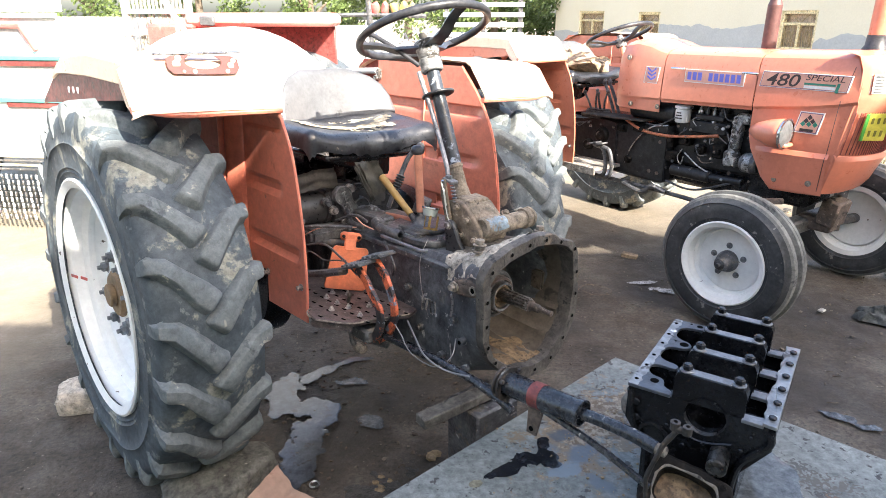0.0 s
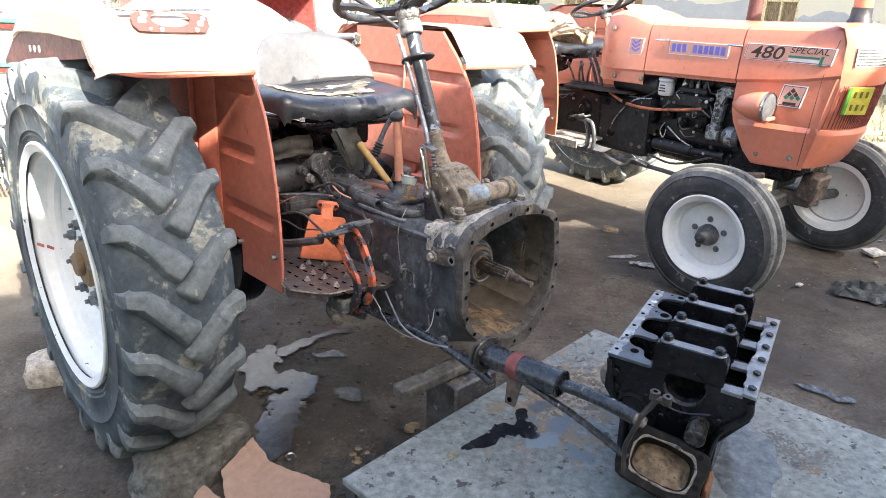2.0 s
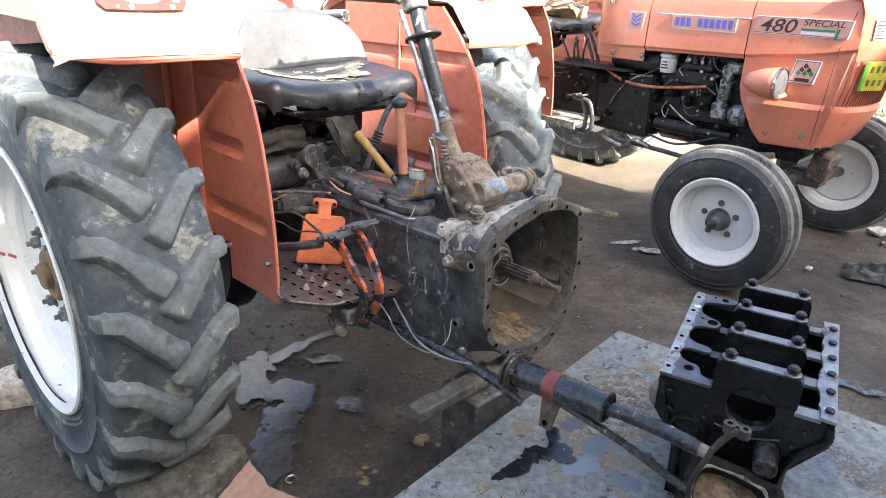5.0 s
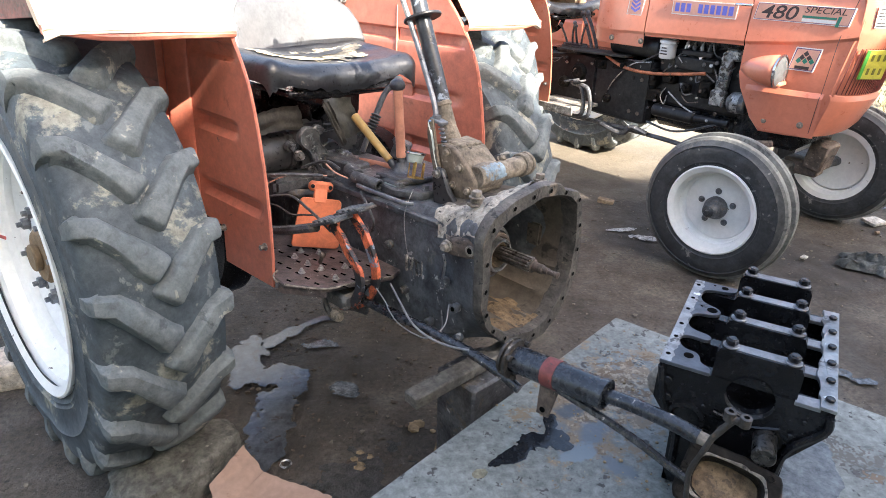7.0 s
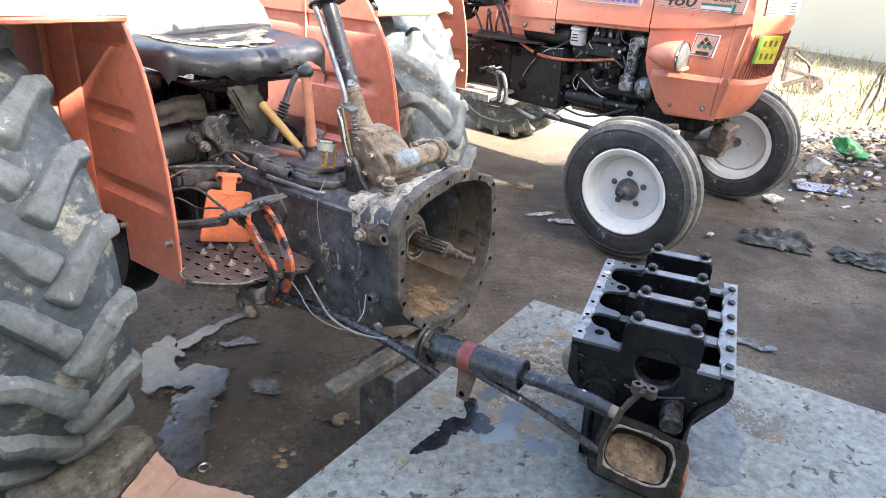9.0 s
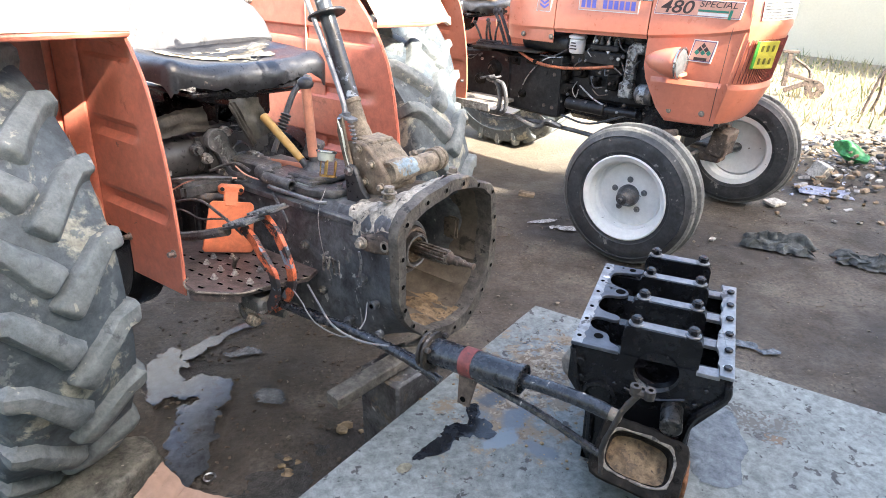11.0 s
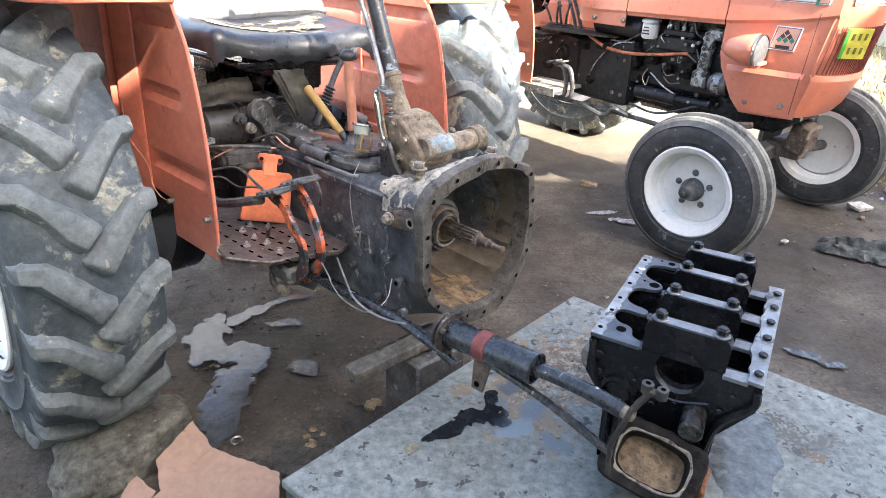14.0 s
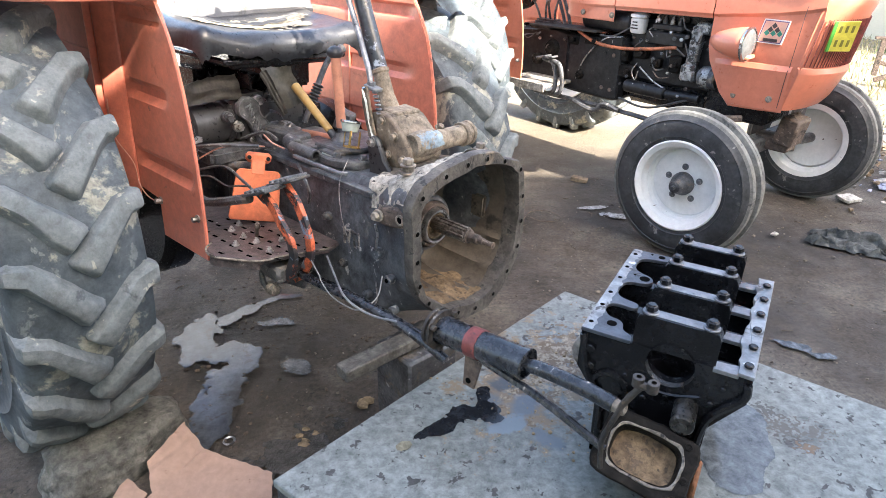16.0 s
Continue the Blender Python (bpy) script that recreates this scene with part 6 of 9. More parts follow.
# ---- the second tractor ----
B_POSE = pose(2.003, 3.496, 0, 0, 0, -53)
tractor_b = thing("tractor", B_POSE, "polished orange farm tractor with open engine bay and white wheels", "tractor")
BX = -1.825
rear_wheel(tractor_b, -0.755, -1, x0=BX, twist=0.2)
rear_wheel(tractor_b, 0.755, 1, x0=BX, twist=0.1)
fender(tractor_b, -1, BX, ORANGE_B, bracket=False, skirt_mat=ORANGE_B)
fender(tractor_b, 1, BX, ORANGE_B, bracket=False, skirt_mat=ORANGE_B)
seat(tractor_b, BX)


def front_wheel(parent, x, y, out, turn):
    """Ribbed front wheel with a white rim; out is the side of the hub's face."""
    at = pose(x, y, 0.362, 0, 0, turn)
    g = Shape()
    o = out
    g.lathe([(0.190, 0.075 * o), (0.214, 0.088 * o), (0.221, 0.084 * o), (0.219, 0.074 * o), (0.204, 0.066 * o), (0.196, 0.048 * o), (0.178, 0.038 * o), (0.176, 0.006 * o), (0.165, -0.004 * o), (0.158, 0.006 * o), (0.12, 0.012 * o), (0.0, 0.012 * o)], n=56)
    g.lathe([(0.176, 0.0), (0.176, -0.04 * o), (0.196, -0.05 * o), (0.204, -0.066 * o), (0.22, -0.08 * o), (0.19, -0.075 * o)], n=48)
    g.lathe([(0.165, -0.004 * o), (0.12, -0.002 * o), (0.0, -0.002 * o)], n=48)
    wheel = part("front_wheel", g, RIM, parent, "white-painted steel front rim", sharp=40, loc=at)
    g = Shape()
    wall_run = [(0.200, 0.068), (0.225, 0.080), (0.236, 0.083), (0.240, 0.088), (0.246, 0.0865), (0.265, 0.090), (0.300, 0.088), (0.312, 0.0835), (0.315, 0.088), (0.320, 0.082), (0.326, 0.078), (0.338, 0.068)]
    for k in (-1, 1):
        g.lathe([(r, h * k) for r, h in wall_run], n=64)
    g.slot = 1
    # tread with three tall ribs
    g.lathe([(0.338, -0.068), (0.350, -0.062), (0.354, -0.050), (0.352, -0.036), (0.338, -0.030), (0.338, -0.016), (0.362, -0.010), (0.365, 0.0), (0.362, 0.010), (0.338, 0.016), (0.338, 0.030), (0.352, 0.036), (0.354, 0.050), (0.350, 0.062), (0.338, 0.068)], n=64)
    bmesh.ops.remove_doubles(g.bm, verts=g.bm.verts[:], dist=0.0005)
    part("tyre", g, [RUBBER_F, TREAD_F], wheel, "black ribbed front tyre with dusty tread", sharp=35)
    g = Shape()
    g.lathe([(0.056, 0.010 * o), (0.056, 0.030 * o), (0.050, 0.045 * o), (0.036, 0.085 * o), (0.028, 0.10 * o), (0.016, 0.104 * o), (0.0, 0.106 * o)], n=28)
    g.cyl((0, 0.10 * o, 0), (0, 0.125 * o, 0), 0.011, n=10)
    part("hub", g, BLACK, wheel, "greasy conical hub")
    for k in range(5):
        a = math.pi / 2 + 2 * math.pi * k / 5 + 0.05
        g = Shape()
        g.bolt((0.082 * math.cos(a), 0.012 * o, 0.082 * math.sin(a)), (0, o, 0), 0.011, 0.012)
        part("wheel_nut", g, CAP_GREY, wheel)
    g = Shape()
    g.cyl((0.135, 0.02 * o, 0.115), (0.150, 0.05 * o, 0.13), 0.005, n=8)
    part("valve", g, BLACK, wheel)
    return wheel


front_wheel(tractor_b, 0.032, -0.687, -1, 1.5)
front_wheel(tractor_b, 0.11, 0.62, 1, 3)

# front axle, pivot bracket and steering arms
g = Shape()
g.box((0.06, 0.0, 0.44), (0.09, 0.86, 0.085), bev=0.015)
for s in (-1, 1):
    g.cyl((0.06, s * 0.44, 0.31), (0.06, s * 0.46, 0.58), 0.036, n=18, bev=0.004)
    g.cyl((0.06, s * 0.45, 0.365), (0.06 + 0.025 * (s + 1), s * 0.64, 0.365), 0.03, n=16)
    g.box((0.0, s * 0.42, 0.585), (0.17, 0.05, 0.025), rot=(0, 0, s * 15), bev=0.006)
g.tube([(-0.10, -0.42, 0.575), (-0.11, 0, 0.55), (-0.10, 0.42, 0.575)], 0.014)
axle = part("front_axle", g, BLACK, tractor_b, "greasy black front axle beam with steering arms")
g = Shape()
g.box((0.20, 0.02, 0.535), (0.10, 0.15, 0.15), rot=(0, 10, 0), bev=0.012)
g.box((0.13, 0.02, 0.46), (0.18, 0.10, 0.08), bev=0.01)
for y in (-0.02, 0.06):
    g.bolt((0.20, y, 0.61), (0, 0, 1), 0.012, 0.010)
part("pivot_bracket", g, RUSTY, axle, "muddy cast pivot bracket")
g = Shape()
g.box((-0.02, -0.30, 0.60), (0.17, 0.035, 0.03), rot=(0, -8, 20), bev=0.006)
part("steering_arm", g, RUSTY, axle, "dusty steering arm")


def bonnet_section(x, hw, top, low, ridge, crown=0.02):
    """Cross-section of the bonnet: flat sides with a pressed step, rounded shoulders, slightly crowned top."""
    r = 0.05
    pts = [(-hw, low), (-hw, ridge - 0.016), (-hw - 0.010, ridge), (-hw - 0.009, ridge + 0.012), (-hw + 0.002, top - r - 0.05), (-hw + 0.010, top - r), (-hw + 0.022, top - 0.018), (-hw + 0.048, top - 0.003), (-hw * 0.5, top + crown * 0.7), (0, top + crown)]
    return [(x, y, z) for y, z in pts] + [(x, -y, z) for y, z in pts[-2::-1]]


# bonnet in three panels with gaps between them
for nm, xs_, low in (("dash_panel", (-1.10, -0.785), 0.99), ("bonnet", (-0.779, -0.205), 1.075), ("nose_panel", (-0.199, 0.30), 0.66)):
    g = Shape()
    rows = []
    x0, x1 = xs_
    if nm == "nose_panel":
        stops = [(x0, 0.252, 1.353, 0.93, 1.085), (x0 + 0.02, 0.252, 1.355, 0.86, 1.086), (-0.14, 0.252, 1.355, 0.79, 1.09), (-0.10, 0.252, 1.356, 0.72, 1.095), (-0.04, 0.252, 1.358, 0.66, 1.10), (0.10, 0.250, 1.362, 0.665, 1.115), (0.215, 0.246, 1.368, 0.672, 1.135), (0.24, 0.244, 1.37, 0.76, 1.14), (0.275, 0.242, 1.37, 0.95, 1.148), (0.305, 0.240, 1.36, 1.10, 1.155)]
    elif nm == "dash_panel":
        stops = [(x0 - 0.05, 0.20, 1.335, 1.00, 1.062), (x0, 0.235, 1.385, 0.99, 1.065), (-1.0, 0.248, 1.40, 0.99, 1.066), (-0.9, 0.252, 1.385, 0.99, 1.07), (-0.83, 0.252, 1.36, 0.99, 1.072), (x1, 0.252, 1.35, 0.99, 1.073)]
    else:
        stops = [(x0, 0.252, 1.35, low - 0.02, 1.073)] + [(x0 + (x1 - x0) * k / 4, 0.252, 1.35 + 0.001 * k, low + 0.002 * k, 1.073 + 0.003 * k) for k in (1, 2, 3, 4)]
    for x, hw, top, lo, ridge in stops:
        rows.append(bonnet_section(x, hw, top, min(lo, ridge - 0.02), ridge))
    g.grid(rows, close_u=False)
    inside = [[(x, y * 0.985, z - 0.004) for x, y, z in ring] for ring in rows]
    g.grid(inside, close_u=False)
    for a, b in ((rows[0], inside[0]), (rows[-1], inside[-1])):
        g.grid([a, b], close_u=False)
    for k in (0, -1):
        g.grid([[r[k] for r in rows], [r[k] for r in inside]], close_u=False)
    ob = part(nm, g, ORANGE_B, tractor_b, "glossy orange bonnet panel", sharp=32)
    if nm == "nose_panel":
        nose = ob
    if nm == "bonnet":
        bonnet = ob
    if nm == "dash_panel":
        dash = ob
# lower crease on the nose side
for s in (-1, 1):
    g = Shape()
    rows = []
    for i in range(13):
        x, hw = -0.150 + 0.375 * i / 12, 0.2525 - 0.006 * max(0.0, i - 6) / 6
        z, e_ = 0.868 + 0.008 * i / 12, min(1.0, i / 1.5 + 0.05)
        lo = max(0.672, 0.815 - (x + 0.15) * 1.36)
        rows.append([(x, s * (hw - 0.002), z + 0.012), (x, s * (hw + 0.002 * e_), z + 0.009), (x, s * (hw + 0.013 * e_), z - 0.014), (x, s * (hw + 0.012 * e_), z - 0.020), (x, s * (hw + 0.003), min(lo, z - 0.03)), (x, s * (hw - 0.003), min(lo, z - 0.03) - 0.003)])
    g.grid(rows, close_u=False)
    part("crease", g, ORANGE_B, nose, sharp=25)
for pts in ([(0.263, -0.2435, 1.313), (0.235, -0.2475, 1.18), (0.227, -0.2550, 1.12), (0.212, -0.2490, 0.886), (0.211, -0.2605, 0.860), (0.201, -0.2515, 0.69)],):
    g = Shape()
    g.tube(pts, 0.0016, n=5, steps=5)
    part("panel_seam", g, INK_BLACK, nose)
# front face: grille corner, lower apron and lamp strip
g = Shape()
rows = []
for f in [i / 12 for i in range(13)]:
    y = -0.245 + 0.49 * f
    bow = 0.11 * (1 - (2 * f - 1) ** 2) ** 0.6
    rows.append([(0.215 + bow * 0.5, y, 0.68), (0.225 + bow * 0.7, y, 0.72), (0.245 + bow, y, 0.86), (0.285 + bow, y, 1.12), (0.300 + bow, y, 1.16), (0.300 + bow, y, 1.18), (0.296 + bow, y, 1.30), (0.27 + bow * 0.9, y, 1.365), (0.20 + bow * 0.5, y, 1.385)])
g.grid(rows, close_u=False)
g.grid([[(x - 0.012, y * 0.97, z) for x, y, z in r] for r in rows], close_u=False)
face = part("front_grille", g, ORANGE_B, tractor_b, "rounded orange front cowl", sharp=30)
for k in range(36):
    f = 0.012 + 0.976 * k / 35
    y = -0.245 + 0.49 * f
    bow = 0.11 * (1 - (2 * f - 1) ** 2) ** 0.6
    g = Shape()
    g.tube([(0.254 + bow, y, 0.893), (0.270 + bow, y, 0.99), (0.288 + bow, y, 1.105)], 0.0026, n=6, steps=2)
    part("grille_bar", g, MAROON, face)
g = Shape()
rows = []
for k in range(25):
    f = k / 24
    y = -0.2475 + 0.495 * f
    bow = 0.11 * (1 - (2 * f - 1) ** 2) ** 0.6
    rows.append([(0.243 + bow, y, 0.888), (0.249 + bow, y, 0.884), (0.258 + bow, y, 0.862), (0.257 + bow, y, 0.856), (0.230 + 0.73 * bow, y, 0.725), (0.219 + 0.52 * bow, y, 0.682)])
g.grid(rows, close_u=False)
part("crease", g, ORANGE_B, face, sharp=25)
g = Shape()
rows = []
for k in range(9):
    f = 0.05 + 0.9 * k / 8
    y = -0.245 + 0.49 * f
    bow = 0.11 * (1 - (2 * f - 1) ** 2) ** 0.6
    rows.append([(0.303 + bow, y, 1.195), (0.300 + bow, y, 1.285)])
g.grid(rows, close_u=False)
g.grid([[(x - 0.01, y, z) for x, y, z in r] for r in rows], close_u=False)
lampstrip = part("lamp_strip", g, LABEL_WHITE, face, "white slotted upper grille strip")
for k in range(6):
    z = 1.205 + k * 0.014
    g = Shape()
    g.tube([(0.305 + 0.11 * (1 - (2 * f - 1) ** 2) ** 0.6, -0.245 + 0.49 * f, z) for f in (0.06, 0.2, 0.4, 0.6, 0.8, 0.94)], 0.0025, n=5, steps=2)
    part("slot", g, STEEL, lampstrip)
# number plate, with plain bars for its characters
g = Shape()
g.box((0, -0.022, 0), (0.006, 0.126, 0.136), bev=0.002)
plate = part("number_plate", g, PLATE_YELLOW, face, "yellow plate with green strip", loc=pose(0.384, -0.146, 1.035, 0, 9, -34))
g = Shape()
g.box((0.002, -0.076, 0), (0.006, 0.016, 0.134), bev=0.001)
part("green_strip", g, PLATE_GREEN, plate)
for r_ in range(2):
    for k in range(3):
        g = Shape()
        g.box((0.004, -0.047 + 0.030 * k, 0.032 - 0.062 * r_), (0.003, 0.013, 0.030), bev=0.001)
        part("bar", g, PLATE_INK, plate)
g = Shape()
for k in range(3):
    g.box((0.303 + 0.02 * k, -0.225 + 0.03 * k, 1.148), (0.004, 0.02, 0.016), rot=(0, 0, -35), bev=0.001)
part("badge_bars", g, LABEL_WHITE, face)

# headlight
g = Shape()
g.lathe([(0.0000, -0.1650), (0.0190, -0.1617), (0.0434, -0.1265), (0.0651, -0.0682), (0.0768, -0.0110), (0.0791, 0.0110), (0.0746, 0.0176)], (0.012, -0.335, 0.972), "x", 28)
lamp = part("headlight", g, ORANGE_B, tractor_b, "orange bullet headlight with round glass", sharp=50)
g = Shape()
g.lathe([(0.0746, 0.0132), (0.0814, 0.0176), (0.0827, 0.0264), (0.0732, 0.0297)], (0.012, -0.335, 0.972), "x", 28)
part("lamp_rim", g, CHROME, lamp)
g = Shape()
g.lathe([(0.0732, 0.0242), (0.0610, 0.0319), (0.0339, 0.0374), (0.0000, 0.0396)], (0.012, -0.335, 0.972), "x", 24)
part("lens", g, LENS, lamp, "pale headlight glass")
g = Shape()
g.prism([(-0.05, -0.275), (0.055, -0.275), (0.055, -0.35), (0.02, -0.37)], "z", 0.905, 0.925, bev=0.005)
part("lamp_shelf", g, ORANGE_B, lamp)

# decals on the near side
side = pose(0, -0.2665, 0, 90, 0, 0)
def decal(nm, x, z, w, h, mat, parent, skew=0.0, y=-0.2665, lift=0.0):
    g = Shape()
    g.prism([(x - w / 2 - skew, z - h / 2), (x + w / 2 - skew, z - h / 2), (x + w / 2 + skew, z + h / 2), (x - w / 2 + skew, z + h / 2)], "y", y - 0.0012 - lift, y + 0.02)
    return part(nm, g, mat, parent)


d1 = decal("decal", -0.862, 1.205, 0.098, 0.098, LABEL_WHITE, dash, 0.006, y=-0.2555)
decal("field", -0.862, 1.205, 0.090, 0.090, LABEL_PINK, d1, 0.006, y=-0.2555, lift=0.0006)
for k in range(3):
    for s in (-1, 1):
        g = Shape()
        g.prism([(-0.862, 1.172 + 0.022 * k), (-0.862 + s * 0.030, 1.190 + 0.024 * k), (-0.862 + s * 0.030, 1.203 + 0.024 * k), (-0.862, 1.186 + 0.022 * k)], "y", -0.2578, -0.2560)
        part("leaf_mark", g, INK_BLUE, d1)
d2 = decal("decal", -0.452, 1.218, 0.362, 0.074, LABEL_WHITE, bonnet, 0.0, y=-0.2555)
decal("field", -0.452, 1.218, 0.354, 0.066, LABEL_PINK, d2, y=-0.2555, lift=0.0006)
for k in range(10):
    if k == 3:
        continue
    g = Shape()
    x = -0.604 + 0.0335 * k
    g.box((x, -0.2575, 1.218), (0.024, 0.0014, 0.044), bev=0.0)
    part("bar", g, INK_BLUE, d2)
d3 = decal("decal", 0.040, 1.232, 0.436, 0.079, LABEL_WHITE, nose, 0.006, y=-0.2555)
decal("rule", 0.040, 1.232, 0.431, 0.074, INK_PURPLE, d3, 0.006, y=-0.2555, lift=0.0003)
decal("field", 0.040, 1.232, 0.426, 0.069, LABEL_PINK, d3, 0.006, y=-0.2555, lift=0.0006)
letters("number", "480", 0.086, INK_BLACK, pose(-0.070, -0.2580, 1.230, 90, 0, 0), d3, 1.32, offset=0.0008, slant=0.24)
letters("word", "SPECIAL", 0.040, INK_BLACK, pose(0.140, -0.2580, 1.252, 90, 0, 0), d3, 1.30, slant=0.24)
decal("stripe", 0.120, 1.222, 0.150, 0.010, INK_GREEN, d3, y=-0.2555, lift=0.0012)
decal("stripe", 0.120, 1.207, 0.150, 0.014, LABEL_WHITE, d3, y=-0.2555, lift=0.0012)
decal("stripe", 0.205, 1.210, 0.014, 0.045, INK_GREEN, d3, 0.004, y=-0.2555, lift=0.0014)
d4 = decal("decal", 0.102, 1.032, 0.118, 0.108, LABEL_WHITE, nose, 0.010, y=-0.2555)
decal("rule", 0.102, 1.032, 0.110, 0.100, INK_PURPLE, d4, 0.010, y=-0.2555, lift=0.0003)
decal("field", 0.102, 1.032, 0.102, 0.092, LABEL_PINK, d4, 0.010, y=-0.2555, lift=0.0006)
for k, (dx, dz) in enumerate(((0, 0.026), (-0.016, 0.008), (0.016, 0.008), (-0.030, -0.008), (0.0, -0.008), (0.030, -0.008))):
    g = Shape()
    x, z = 0.105 + dx, 1.032 + dz
    g.prism([(x - 0.013, z), (x, z - 0.012), (x + 0.013, z), (x, z + 0.016)], "y", -0.2583, -0.2565)
    part("emblem", g, INK_BLACK if k < 3 else INK_GREEN, d4)
g = Shape()
g.box((0.097, -0.2577, 0.994), (0.066, 0.0014, 0.014), bev=0)
part("bar", g, INK_BLACK, d4)
for x in (-0.675, -0.235):
    g = Shape()
    g.cyl((x - 0.045, -0.272, 1.255), (x + 0.045, -0.272, 1.255), 0.007, n=10, bev=0.002)
    g.cyl((x - 0.02, -0.255, 1.255), (x - 0.02, -0.272, 1.255), 0.005, n=8)
    part("catch", g, CHROME, bonnet, "chrome bonnet catch")
for x, z, p_ in ((-0.765 - 0.035, 1.02, dash), (-1.0, 1.02, dash), (-0.02, 0.715, nose), (0.155, 0.725, nose), (-1.04, 1.30, dash)):
    g = Shape()
    g.cyl((x, -0.25, z), (x, -0.258, z), 0.016, n=16, bev=0.002)
    g.bolt((x, -0.258, z), (0, -1, 0), 0.009, 0.006, washer=False)
    part("bolt", g, GREASE, p_)

# exhaust stack and air intake on the bonnet
g = Shape()
g.cyl((-0.31, 0.02, 1.36), (-0.31, 0.02, 1.60), 0.038, n=26)
g.cyl((-0.31, 0.02, 1.60), (-0.31, 0.02, 1.635), 0.038, 0.026, n=26)
g.cyl((-0.31, 0.02, 1.635), (-0.31, 0.02, 1.90), 0.028, n=20)
part("exhaust_pipe", g, STACK, tractor_b, "maroon upright exhaust stack")
g = Shape()
g.cyl((0.235, 0.0, 1.44), (0.235, 0.0, 1.75), 0.042, n=24)
intake = part("air_intake", g, ORANGE_B, tractor_b, "orange air intake pipe with black rubber foot")
g = Shape()
g.lathe([(0.058, 1.375), (0.058, 1.39), (0.048, 1.405), (0.045, 1.455)], (0.235, 0, 0), "z", 24)
part("rubber_foot", g, WHEEL_BLACK, intake)

# engine bay
g = Shape()
g.box((-0.42, 0, 0.84), (0.62, 0.30, 0.34), bev=0.02)
engine = part("engine", g, SHADE_BLACK, tractor_b, "black oily diesel engine block")
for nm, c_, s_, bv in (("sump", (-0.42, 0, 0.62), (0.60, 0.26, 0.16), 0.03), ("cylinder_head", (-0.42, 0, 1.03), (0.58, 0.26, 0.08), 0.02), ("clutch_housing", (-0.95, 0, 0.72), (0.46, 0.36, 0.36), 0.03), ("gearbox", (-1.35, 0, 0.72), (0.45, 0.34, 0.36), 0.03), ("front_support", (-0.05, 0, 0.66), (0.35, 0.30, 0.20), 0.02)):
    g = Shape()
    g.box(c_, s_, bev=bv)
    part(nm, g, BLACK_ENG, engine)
for i in range(48):
    # small bright fittings, nuts and clips over the engine's side
    r_ = random.Random(i)
    x, z = (r_.uniform(-0.72, -0.16), r_.uniform(0.60, 1.05)) if i < 38 else (r_.uniform(-1.5, -1.1), r_.uniform(0.80, 0.92))
    g = Shape()
    if i % 3:
        g.bolt((x, -0.20 - r_.uniform(0, 0.02), z), (r_.uniform(-0.4, 0.4), -1, r_.uniform(-0.3, 0.5)), r_.uniform(0.006, 0.011), 0.012, washer=False)
        part("fitting", g, (BLACK, BOLT, RUSTY, BLACK)[i % 4], engine)
    else:
        d = Vector((r_.uniform(-0.10, 0.10), -0.02, r_.uniform(-0.07, 0.07)))
        p = Vector((x, -0.195, z))
        g.tube([p, p + d * 0.5 + Vector((0, -0.02, r_.uniform(-0.03, 0.03))), p + d], r_.uniform(0.0025, 0.005), n=5, steps=4)
        part("engine_pipe", g, (BLACK, BLACK, RUSTY, BLACK)[i % 4], engine)
g = Shape()
g.cyl((-1.04, -0.15, 0.985), (-0.70, -0.15, 0.980), 0.062, n=28, bev=0.012)
part("air_cleaner", g, SHADE_BLACK, engine, "smooth black air cleaner drum")
g = Shape()
g.lathe([(0.0, 0.935), (0.040, 0.937), (0.046, 0.945), (0.046, 1.012), (0.040, 1.018), (0.052, 1.022), (0.052, 1.035), (0.03, 1.045), (0.0, 1.045)], (-0.655, -0.19, 0), "z", 24)
filt = part("fuel_filter", g, LABEL_WHITE, engine, "white fuel filter can with black print")
for k in range(3):
    g = Shape()
    g.box((-0.655, -0.2365, 0.965 + 0.016 * k), (0.045 - 0.008 * k, 0.003, 0.007), bev=0)
    part("bar", g, INK_BLACK, filt)
for i in range(4):
    g = Shape()
    x = -0.55 + 0.045 * i
    g.cyl((x, -0.175, 0.945), (x, -0.175, 1.02), 0.014, n=12)
    g.cyl((x, -0.175, 1.02), (x, -0.175, 1.035), 0.009, n=8)
    g.tube([(x, -0.175, 1.035), (x + 0.01, -0.16, 1.075), (x + 0.08, -0.10, 1.08)], 0.004, n=6)
    part("injector_line", g, BLACK if i % 2 else STEEL, engine)
g = Shape()
g.box((-0.48, -0.175, 0.925), (0.24, 0.06, 0.075), bev=0.01)
g.box((-0.47, -0.185, 0.985), (0.18, 0.05, 0.03), bev=0.006)
part("injection_pump", g, SHADE_BLACK, engine, "black injection pump")
g = Shape()
g.box((-0.305, -0.18, 0.88), (0.06, 0.055, 0.27), rot=(0, 3, 0), bev=0.012)
g.box((-0.31, -0.19, 0.77), (0.085, 0.06, 0.09), bev=0.012)
g.box((-0.27, -0.175, 1.0), (0.09, 0.05, 0.06), bev=0.012)
for z in (0.76, 0.80, 0.87, 0.93, 0.98):
    g.bolt((-0.31, -0.215, z), (0, -1, 0), 0.009, 0.008)
part("pump_bracket", g, ALU, engine, "dirty cast aluminium pump bracket")
g = Shape()
g.cyl((-0.235, -0.20, 0.765), (-0.14, -0.20, 0.765), 0.054, n=24, bev=0.008)
g.cyl((-0.245, -0.20, 0.765), (-0.23, -0.20, 0.765), 0.036, n=18)
alt = part("alternator", g, BLACK, engine, "alternator with bare metal band")
g = Shape()
